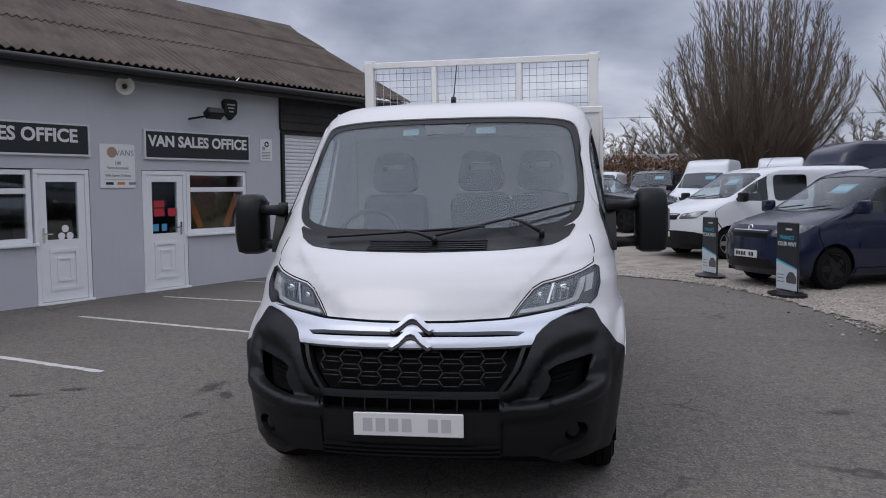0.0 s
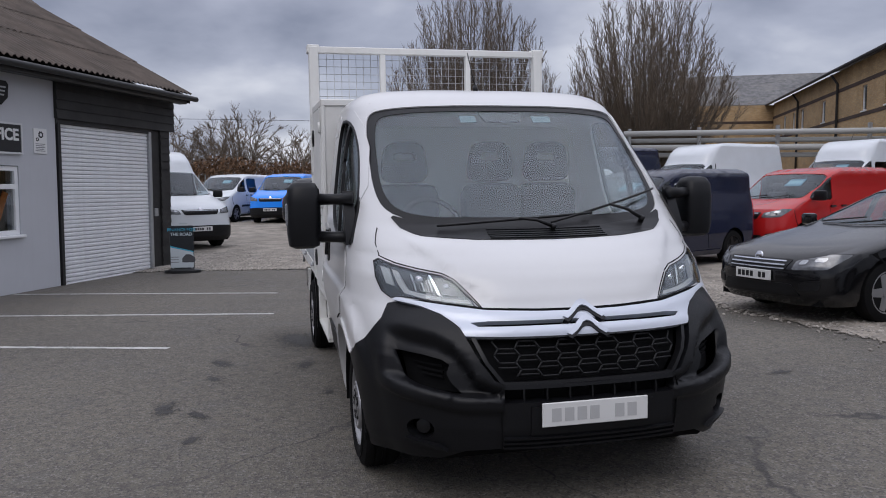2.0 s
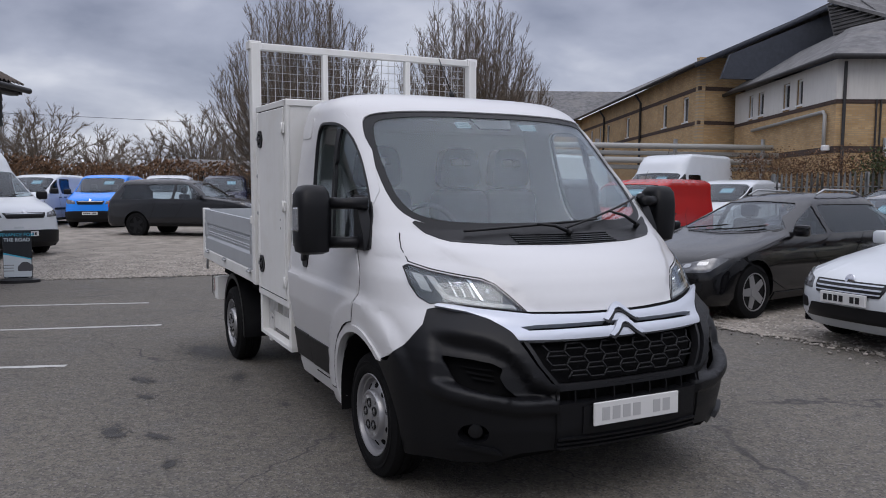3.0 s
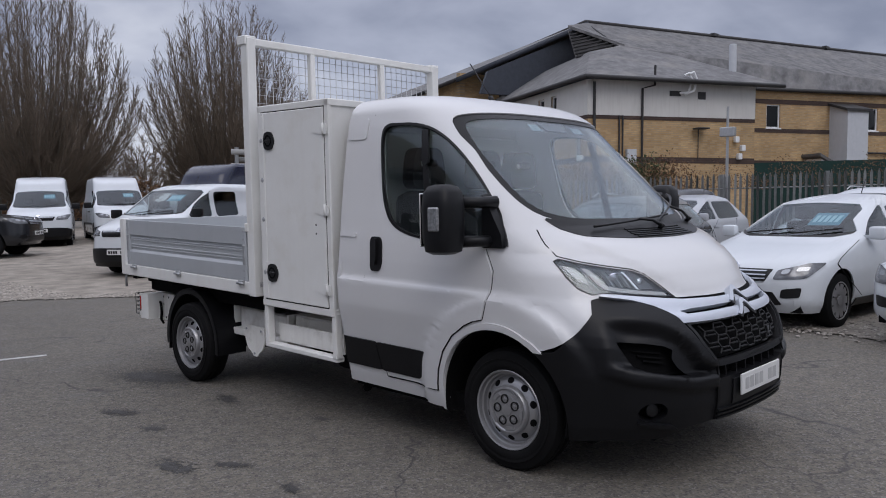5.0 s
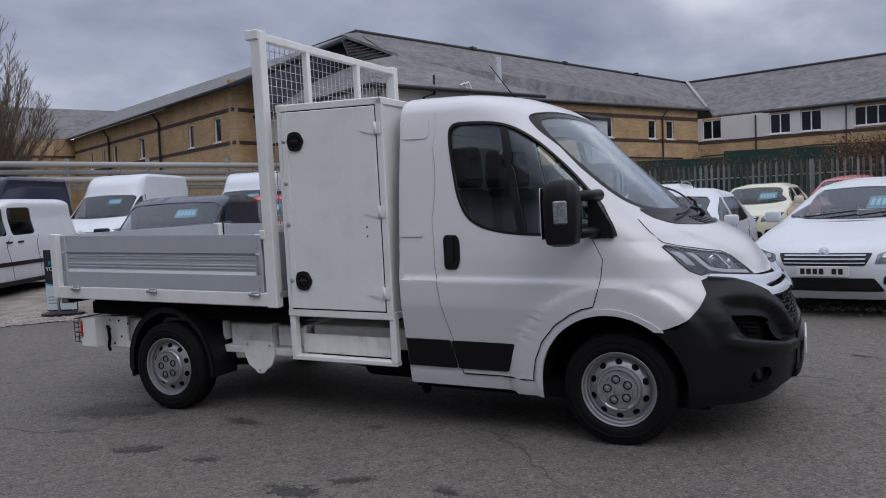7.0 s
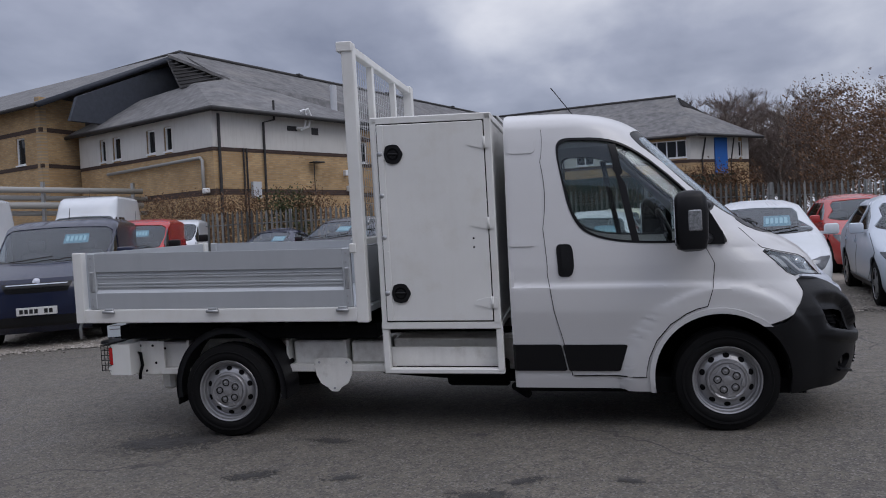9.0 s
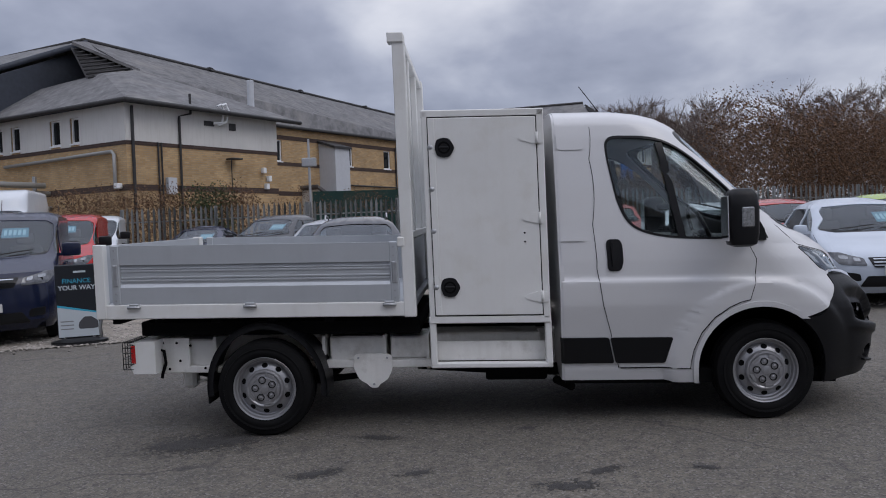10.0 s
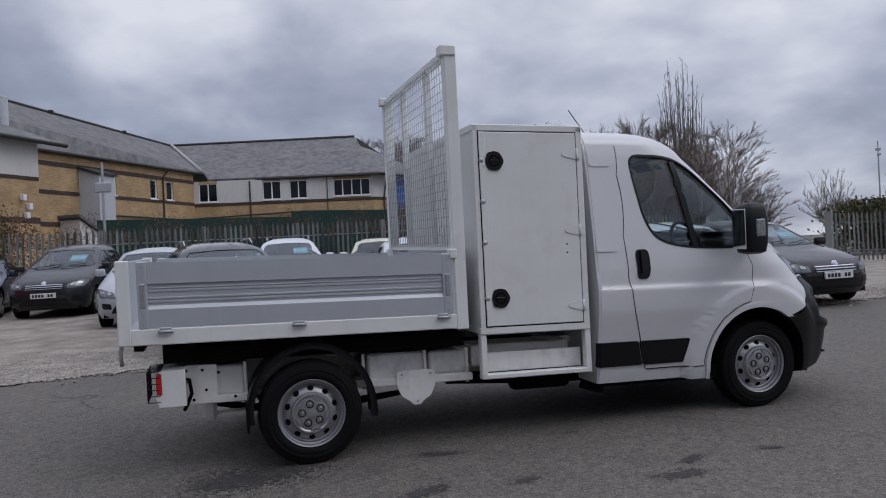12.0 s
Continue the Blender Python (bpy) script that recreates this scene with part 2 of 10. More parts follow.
def prism(bm, outline, h0, h1, axis="z", m=None):
    """Extrudes a flat outline along an axis. The outline's pairs are (x, y), (x, z) or (y, z)."""
    def at(p, h):
        return {"z": (p[0], p[1], h), "y": (p[0], h, p[1]), "x": (h, p[0], p[1])}[axis]
    a = [bm.verts.new(at(p, h0)) for p in outline]
    b = [bm.verts.new(at(p, h1)) for p in outline]
    n = len(outline)
    fs = [bm.faces.new(a), bm.faces.new(b[::-1])]
    for i in range(n):
        fs.append(bm.faces.new((a[i], b[i], b[(i + 1) % n], a[(i + 1) % n])))
    bmesh.ops.recalc_face_normals(bm, faces=fs)
    if m is not None:
        bmesh.ops.transform(bm, matrix=m, verts=a + b)
    return fs


def ring(bm, outer, inner, h0, h1, axis="y"):
    """A frame between two outlines of as many points."""
    def at(p, h):
        return {"z": (p[0], p[1], h), "y": (p[0], h, p[1]), "x": (h, p[0], p[1])}[axis]
    n = len(outer)
    vo0, vi0 = [bm.verts.new(at(p, h0)) for p in outer], [bm.verts.new(at(p, h0)) for p in inner]
    vo1, vi1 = [bm.verts.new(at(p, h1)) for p in outer], [bm.verts.new(at(p, h1)) for p in inner]
    fs = []
    for i in range(n):
        j = (i + 1) % n
        fs += [bm.faces.new((vo0[i], vo0[j], vi0[j], vi0[i])), bm.faces.new((vo1[i], vi1[i], vi1[j], vo1[j])),
               bm.faces.new((vo0[i], vo1[i], vo1[j], vo0[j])), bm.faces.new((vi0[i], vi0[j], vi1[j], vi1[i]))]
    bmesh.ops.recalc_face_normals(bm, faces=fs)


def lathe(bm, profile, m=None, seg=32, axis="x"):
    """Turns a profile of (along, radius) round an axis."""
    loops = []
    for a, r in profile:
        lp = []
        for i in range(seg):
            c, s = math.cos(2 * math.pi * i / seg) * r, math.sin(2 * math.pi * i / seg) * r
            lp.append(bm.verts.new({"x": (a, c, s), "y": (c, a, s), "z": (c, s, a)}[axis]))
        loops.append(lp)
    fs = []
    for p, q in zip(loops, loops[1:]):
        for i in range(seg):
            fs.append(bm.faces.new((p[i], p[(i + 1) % seg], q[(i + 1) % seg], q[i])))
    for lp, rev in ((loops[0], True), (loops[-1], False)):
        fs.append(bm.faces.new(lp[::-1] if rev else lp))
    bmesh.ops.recalc_face_normals(bm, faces=fs)
    if m is not None:
        bmesh.ops.transform(bm, matrix=m, verts=[v for lp in loops for v in lp])
    return fs


def tube(bm, pts, radius, seg=8, closed=False):
    """A round bar along a line of points; radius may be one value or one a point."""
    pts = [Vector(p) for p in pts]
    n = len(pts)
    rs = radius if isinstance(radius, (list, tuple)) else [radius] * n
    loops = []
    side = None
    for i, p in enumerate(pts):
        a = pts[(i - 1) % n] if (closed or i > 0) else p
        b = pts[(i + 1) % n] if (closed or i < n - 1) else p
        d = (b - a).normalized()
        if side is None:
            side = d.orthogonal().normalized()
        side = (side - d * side.dot(d))
        side = side.normalized() if side.length > 1e-6 else d.orthogonal().normalized()
        up_ = d.cross(side)
        loops.append([bm.verts.new(p + (side * math.cos(2 * math.pi * k / seg) + up_ * math.sin(2 * math.pi * k / seg)) * rs[i]) for k in range(seg)])
    pairs = list(zip(loops, loops[1:])) + ([(loops[-1], loops[0])] if closed else [])
    for p, q in pairs:
        for k in range(seg):
            bm.faces.new((p[k], p[(k + 1) % seg], q[(k + 1) % seg], q[k]))
    if not closed:
        bm.faces.new(loops[0][::-1])
        bm.faces.new(loops[-1])


def text_mesh(words, size, depth=0.004, bold=0.0, spacing=1.0):
    """Lettering in the built-in font as a mesh, lying in the x-y plane, centred."""
    cu = bpy.data.curves.new("letters", "FONT")
    cu.body, cu.size, cu.extrude, cu.offset, cu.space_character = words, size, depth / 2, bold, spacing
    cu.align_x, cu.align_y = "CENTER", "CENTER"
    cu.resolution_u = 3
    tmp = bpy.data.objects.new("letters", cu)
    scene.collection.objects.link(tmp)
    me = bpy.data.meshes.new_from_object(tmp.evaluated_get(bpy.context.evaluated_depsgraph_get()))
    bpy.data.objects.remove(tmp)
    bpy.data.curves.remove(cu)
    return me


def lettering(name, words, size, material, m, parent, depth=0.004, bold=0.0, stretch=1.0, spacing=1.0):
    me = text_mesh(words, size, depth, bold, spacing)
    for v in me.vertices:
        v.co.x *= stretch
    me.materials.append(M[material] if isinstance(material, str) else material)
    ob = new(name, me)
    ob.parent = parent
    ob.matrix_basis = m
    return ob

# ---------------------------------------------------------------- ground
def asphalt_material():
    """Worn asphalt: crushed stone grain, grey and brown patches, damp stains and hair cracks."""
    m = bpy.data.materials.new("worn_asphalt")
    m.use_nodes = True
    nd, lk = m.node_tree.nodes, m.node_tree.links
    b = nd["Principled BSDF"]
    b.inputs["Roughness"].default_value = 0.8
    tc = nd.new("ShaderNodeTexCoord")

    def tex(kind, scale, **kw):
        t = nd.new(kind)
        t.inputs["Scale"].default_value = scale
        for k, v in kw.items():
            t.inputs[k].default_value = v
        lk.new(tc.outputs["Object"], t.inputs["Vector"])
        return t

    def span(out, lo, hi, a=0.0, c=1.0):
        r = nd.new("ShaderNodeMapRange")
        for k, v in zip(("From Min", "From Max", "To Min", "To Max"), (lo, hi, a, c)):
            r.inputs[k].default_value = v
        lk.new(out, r.inputs["Value"])
        return r.outputs[0]

    def blend(fac, a, c, mode="MIX"):
        mx = nd.new("ShaderNodeMix")
        mx.data_type = "RGBA"
        mx.blend_type = mode
        lk.new(fac, mx.inputs[0])
        for sock, v in ((6, a), (7, c)):
            if isinstance(v, tuple):
                mx.inputs[sock].default_value = (*v, 1)
            else:
                lk.new(v, mx.inputs[sock])
        return mx.outputs[2]

    big = tex("ShaderNodeTexNoise", 0.33, Detail=6.0, Roughness=0.6)
    col = blend(span(big.outputs["Fac"], 0.35, 0.65), (0.120, 0.107, 0.089), (0.164, 0.146, 0.119))
    mid_n = tex("ShaderNodeTexNoise", 2.3, Detail=7.0, Roughness=0.65)
    col = blend(span(mid_n.outputs["Fac"], 0.52, 0.72, 0.0, 0.65), col, (0.079, 0.072, 0.065))
    fine_n = tex("ShaderNodeTexNoise", 15.0, Detail=6.0, Roughness=0.78)
    col = blend(span(fine_n.outputs["Fac"], 0.44, 0.62, 0.0, 0.75), col, (0.070, 0.064, 0.058))
    grain = tex("ShaderNodeTexVoronoi", 85.0)
    sepc = nd.new("ShaderNodeSeparateColor")
    lk.new(grain.outputs["Color"], sepc.inputs[0])
    col = blend(span(sepc.outputs[0], 0.74, 0.95, 0.0, 0.55), col, (0.25, 0.24, 0.22))
    col = blend(span(sepc.outputs[1], 0.72, 0.92, 0.0, 0.6), col, (0.032, 0.032, 0.033))
    # cracks
    warp = tex("ShaderNodeTexNoise", 1.6, Detail=5.0)
    add = nd.new("ShaderNodeVectorMath")
    add.operation = "MULTIPLY_ADD"
    add.inputs[1].default_value = (0.9, 0.9, 0.0)
    lk.new(warp.outputs["Color"], add.inputs[0])
    lk.new(tc.outputs["Object"], add.inputs[2])
    cell = nd.new("ShaderNodeTexVoronoi")
    cell.feature = "DISTANCE_TO_EDGE"
    cell.inputs["Scale"].default_value = 0.42
    lk.new(add.outputs[0], cell.inputs["Vector"])
    crack = span(cell.outputs["Distance"], 0.0015, 0.006, 1.0, 0.0)
    gate_n = tex("ShaderNodeTexNoise", 0.6, Detail=3.0)
    mul = nd.new("ShaderNodeMath")
    mul.operation = "MULTIPLY"
    lk.new(crack, mul.inputs[0])
    lk.new(span(gate_n.outputs["Fac"], 0.47, 0.58, 0.0, 0.8), mul.inputs[1])
    col = blend(mul.outputs[0], col, (0.035, 0.034, 0.034))
    lk.new(col, b.inputs["Base Color"])
    lk.new(span(mid_n.outputs["Fac"], 0.5, 0.75, 0.85, 0.6), b.inputs["Roughness"])
    hs = nd.new("ShaderNodeMath")
    hs.operation = "ADD"
    lk.new(grain.outputs["Distance"], hs.inputs[0])
    lk.new(fine_n.outputs["Fac"], hs.inputs[1])
    bp = nd.new("ShaderNodeBump")
    bp.inputs["Strength"].default_value = 0.7
    bp.inputs["Distance"].default_value = 0.008
    lk.new(hs.outputs[0], bp.inputs["Height"])
    lk.new(bp.outputs[0], b.inputs["Normal"])
    return m


M["asphalt"] = asphalt_material()
M["gravel"] = mat("pale_gravel", (0.275, 0.245, 0.208), 0.9, vary=0.45, scale=2.2, fine=26, bump=0.9, stain=0.45, dark=(0.17, 0.15, 0.125), stain_scale=0.35)
M["stone"] = mat("gravel_stone", (0.30, 0.275, 0.245), 0.85, island=True, per_object=0.45)
M["line"] = mat("worn_white_road_paint", (0.50, 0.50, 0.48), 0.75, vary=0.15, scale=8, stain=0.7, dark=(0.16, 0.16, 0.155), stain_scale=9)
M["crumb"] = mat("damp_asphalt", (0.055, 0.052, 0.050), 0.65, vary=0.35, scale=14, fine=70, bump=0.5)
M["grass"] = mat("rough_grass", (0.07, 0.09, 0.035), 0.9, vary=0.4, scale=3, fine=40, bump=0.6)


def edge_x(y):
    """Where the gravel begins beyond the asphalt."""
    pts = ((-60, 6.0), (-20, 5.4), (-8, 4.9), (-3, 4.6), (0.5, 4.45), (2.5, 4.3), (4.5, 4.02), (6.5, 3.85), (8.0, 3.35), (9.3, 2.5), (10.4, 1.3), (11.2, 0.2))
    for (a, xa), (b, xb) in zip(pts, pts[1:]):
        if y <= b:
            return xa + (xb - xa) * (y - a) / (b - a)
    return 0.2


def edge_y(x):
    return 11.35 - 0.2 * (x - 0.2) + (0.25 * (x + 6) if x < -6 else 0)


bm = bmesh.new()
xs = sorted({-600, -300, -150, -100, -60, 60, 100, 150, 300, 600, -18, -14, -8, 6, 12, 34, *range(-50, 51, 10)})
grid = [[bm.verts.new((x, y, ground_z(x, y))) for x in xs] for y in xs]
for r0, r1 in zip(grid, grid[1:]):
    for i in range(len(xs) - 1):
        bm.faces.new((r0[i], r0[i + 1], r1[i + 1], r1[i]))
tagged(part("ground", bm, "asphalt"), "worn dark grey asphalt yard with damp patches", "ground", kind="structure")

rng = random.Random(5)
# the gravel yard: one sheet that thins out in a ragged edge
bm = bmesh.new()
border = []
y = -60.0
while y < 11.0:
    border.append((edge_x(y) + rng.uniform(-0.09, 0.09) + 0.08 * math.sin(y * 1.7), y))
    y += 0.12 if -14 < y < 11 else 1.5
x = 0.1
while x > -40:
    border.append((x, edge_y(x) + rng.uniform(-0.08, 0.08) + 0.07 * math.sin(x * 2.1)))
    x -= 0.12 if x > -9 else 1.5
outer = border + [(-40, 75), (18, 75), (18, 40), (21, 10), (22, -10), (26, -60)]
top = [bm.verts.new((px, py, ground_z(px, py) + 0.012)) for px, py in outer]
f = bm.faces.new(top)
f.normal_update()
if f.normal.z < 0:
    f.normal_flip()
bmesh.ops.triangulate(bm, faces=[f])
for axis, stops in ((0, (-30, -20, -10, 0, 6, 10, 20)), (1, (-50, -40, -30, -20, -10, 0, 10, 12, 20, 30, 34, 40, 50, 60))):
    for k in stops:
        co, no = Vector((0, 0, 0)), Vector((0, 0, 0))
        co[axis], no[axis] = k, 1
        bmesh.ops.bisect_plane(bm, geom=bm.verts[:] + bm.edges[:] + bm.faces[:], plane_co=co, plane_no=no)
for v in bm.verts:
    v.co.z = ground_z(v.co.x, v.co.y) + 0.014
gravel_yard = tagged(part("gravel_yard", bm, "gravel"), "pale gravel parking area with a ragged edge", "ground", kind="structure")

# loose stones
proto = []
for k in range(6):
    tmp = bmesh.new()
    bmesh.ops.create_icosphere(tmp, subdivisions=1, radius=1.0)
    for v in tmp.verts:
        v.co *= rng.uniform(0.7, 1.2)
        v.co.z *= 0.6
    tmp.verts.ensure_lookup_table()
    proto.append(([tuple(v.co) for v in tmp.verts], [tuple(v.index for v in fc.verts) for fc in tmp.faces]))
    tmp.free()
vs, fs = [], []


def add_stone(px, py, r):
    pv, pf = proto[rng.randrange(6)]
    a = rng.uniform(0, 6.28)
    c, s, o = math.cos(a), math.sin(a), len(vs)
    z = ground_z(px, py) + 0.012
    vs.extend((px + r * (c * q[0] - s * q[1]), py + r * (s * q[0] + c * q[1]), z + r * q[2]) for q in pv)
    fs.extend(tuple(o + i for i in t) for t in pf)


for _ in range(16000):
    yy = rng.uniform(-13, 11.0)
    d = abs(rng.gauss(0, 1.4))
    add_stone(edge_x(yy) + d - 0.12 + (rng.uniform(-0.5, 0) if rng.random() < 0.05 else 0), yy, rng.uniform(0.009, 0.026))
for _ in range(9000):
    xx = rng.uniform(-7, 1.0)
    add_stone(xx, edge_y(xx) + abs(rng.gauss(0, 2.2)) - 0.12, rng.uniform(0.010, 0.028))
me = bpy.data.meshes.new("gravel_stones")
me.from_pydata(vs, [], fs)
me.materials.append(M["stone"])
tagged(new("gravel_stones", me), "loose pale gravel stones scattered along the yard edge", "gravel", kind="stuff")


def blotch(name, cx, cy, rx, ry, turn, material, label, seed, h=0.004, crumbs=0):
    """A stain lying on the yard: a crowd of small ragged flecks that thins out towards its rim."""
    r_ = random.Random(seed)
    b = bmesh.new()
    c, s = math.cos(radians(turn)), math.sin(radians(turn))
    n = crumbs or int(60 + 500 * rx * ry)
    for _ in range(n):
        q, w = min(1.3, abs(r_.gauss(0, 0.55))), r_.uniform(0, 6.283)
        px, py = rx * q * math.cos(w), ry * q * math.sin(w)
        gx, gy = cx + c * px - s * py, cy + s * px + c * py
        size = r_.uniform(0.004, 0.017) * (1.25 - 0.7 * q)
        k = r_.randrange(5, 9)
        ph = r_.uniform(0, 6.28)
        pts = []
        for i in range(k):
            a = ph + 6.283 * i / k
            rr = size * r_.uniform(0.45, 1.25)
            x_, y_ = gx + rr * 1.1 * math.cos(a), gy + rr * 1.1 * math.sin(a)
            pts.append(b.verts.new((x_, y_, ground_z(x_, y_) + h * r_.uniform(0.6, 1.4))))
        fc = b.faces.new(pts)
        fc.normal_update()
        if fc.normal.z < 0:
            fc.normal_flip()
    return tagged(part(name, b, material, flat=True), label, "ground mark", group="marks on the asphalt", kind="structure")


# bay lines painted on the asphalt, with worn ends
def bay_line(x0, y0, x1, y1, w=0.1, seed=0):
    r_ = random.Random(seed)
    b = bmesh.new()
    d = Vector((x1 - x0, y1 - y0, 0))
    nrm = Vector((-d.y, d.x, 0)).normalized() * w / 2
    n = max(2, int(d.length / 0.08))
    lo, hi = [], []
    for i in range(n + 1):
        p = Vector((x0, y0, 0)) + d * i / n
        k = r_.uniform(0.72, 1.08)
        a, c = p + nrm * k, p - nrm * r_.uniform(0.72, 1.08)
        lo.append(b.verts.new((a.x, a.y, ground_z(a.x, a.y) + 0.004)))
        hi.append(b.verts.new((c.x, c.y, ground_z(c.x, c.y) + 0.004)))
    for i in range(n):
        fc = b.faces.new((lo[i], hi[i], hi[i + 1], lo[i + 1]))
        if fc.normal.z < 0:
            fc.normal_flip()
    tagged(part("bay_line", b, "line", flat=True), "worn white painted parking bay line on asphalt", "road marking", group="parking bay lines", kind="structure")


# ---------------------------------------------------------------- sales office
M["render_grey"] = mat("grey_painted_render", (0.49, 0.50, 0.53), 0.8, vary=0.05, scale=1.0, fine=90, bump=0.12, streak=0.12, dark=(0.40, 0.40, 0.425))
M["board_black"] = mat("black_stained_boards", (0.022, 0.021, 0.021), 0.7, vary=0.35, scale=4, fine=60, bump=0.3, stain=0.3, dark=(0.05, 0.046, 0.042), stain_scale=5, per_object=0.25)
M["upvc"] = mat("white_upvc", (0.78, 0.79, 0.80), 0.35, vary=0.02)
M["roof_sheet"] = mat("weathered_fibre_cement", (0.095, 0.076, 0.064), 0.9, vary=0.4, scale=2.0, fine=30, bump=0.35, stain=0.6, dark=(0.045, 0.038, 0.034), stain_scale=1.2)
M["shutter"] = mat("galvanised_shutter", (0.78, 0.79, 0.81), 0.42, metal=0.15, vary=0.05, streak=0.1)
M["sign_black"] = mat("black_sign_board", (0.020, 0.021, 0.024), 0.45)
M["sign_white"] = mat("white_sign_board", (0.72, 0.72, 0.72), 0.5)
M["sign_trim"] = mat("pale_sign_trim", (0.6, 0.61, 0.62), 0.5)
M["gold"] = mat("tan_roundel", (0.35, 0.25, 0.15), 0.5)
M["poster_red"] = mat("red_notice", (0.45, 0.03, 0.045), 0.5)
M["poster_blue"] = mat("blue_notice", (0.08, 0.3, 0.5), 0.5)
M["poster_orange"] = mat("orange_poster", (0.55, 0.18, 0.04), 0.55)
M["room"] = mat("dim_office_wall", (0.17, 0.16, 0.13), 0.9, vary=0.2)
M["flashing"] = mat("black_gutter", (0.02, 0.02, 0.021), 0.5)

# office frame: u along the front wall (0 at the corner by the shutter), v out of it, z up; meshes are drawn in u, v, z and mirrored
OFFICE = Matrix.Translation((-4.87, 10.2, 0)) @ pose(0, 0, 0, 0, 0, 244.0)
GZ = -0.19          # yard level at the wall


def opart(name, b, material, parent=None, label="", flat=False):
    for v in b.verts:
        v.co.x = -v.co.x
    bmesh.ops.reverse_faces(b, faces=b.faces[:])
    return part(name, b, material, parent, label, flat=flat)


def office_part(name, b, material, parent=None, label="", flat=False):
    ob = opart(name, b, material, parent, label, flat=flat)
    if parent is None:
        ob.matrix_basis = OFFICE
    return ob


def window_outline(u0, u1, z0, z1):
    return [(u0, z0), (u1, z0), (u1, z1), (u0, z1)]


WALL_Z = 3.36
OPEN = {"win_near": (-6.6, -4.86, 0.76, 1.83), "win_far": (-2.17, -0.86, 0.76, 1.84)}
# the front wall is built round its openings
wall = bmesh.new()
cols = [(-14.0, -6.6), (-6.6, -4.84), (-4.84, -3.96), (-3.96, -3.06), (-3.06, -2.18), (-2.18, -0.86), (-0.86, 0.0)]
for u0, u1 in cols:
    if (u0, u1) in ((-6.6, -4.84), (-2.18, -0.86)):
        box(wall, u0, u1, -0.25, 0.0, GZ - 0.3, 0.76)
        box(wall, u0, u1, -0.25, 0.0, 1.85, WALL_Z)
    elif (u0, u1) in ((-4.84, -3.96), (-3.06, -2.18)):
        box(wall, u0, u1, -0.25, 0.0, 1.85, WALL_Z)
    else:
        box(wall, u0, u1, -0.25, 0.0, GZ - 0.3, WALL_Z)
bmesh.ops.remove_doubles(wall, verts=wall.verts, dist=0.0005)
office = office_part("wall_office", wall, "render_grey")
tagged(office, "grey painted rendered wall of a low sales office", "wall", kind="structure")


def upvc_window(u0, u1, z0, z1, transom, name):
    w = thing(name, "white plastic window with a top light", "window", OFFICE, kind="structure")
    b = bmesh.new()
    ring(b, window_outline(u0, u1, z0, z1), window_outline(u0 + 0.07, u1 - 0.07, z0 + 0.07, z1 - 0.07), -0.10, -0.02, "y")
    opart("window_frame", b, "upvc", w)
    b = bmesh.new()
    box(b, u0 + 0.07, u1 - 0.07, -0.095, -0.012, transom - 0.04, transom + 0.04, 0.008)
    opart("transom", b, "upvc", w)
    b = bmesh.new()
    box(b, u0 - 0.05, u1 + 0.05, -0.1, 0.07, z0 - 0.05, z0 - 0.002, 0.01)
    opart("window_sill", b, "upvc", w)
    for za, zb in ((z0 + 0.07, transom - 0.04), (transom + 0.04, z1 - 0.07)):
        p = opart("pane", one_box(u0 + 0.07, u1 - 0.07, -0.066, -0.058, za, zb), "glass_dark", w)
        p.visible_shadow = False
    return w


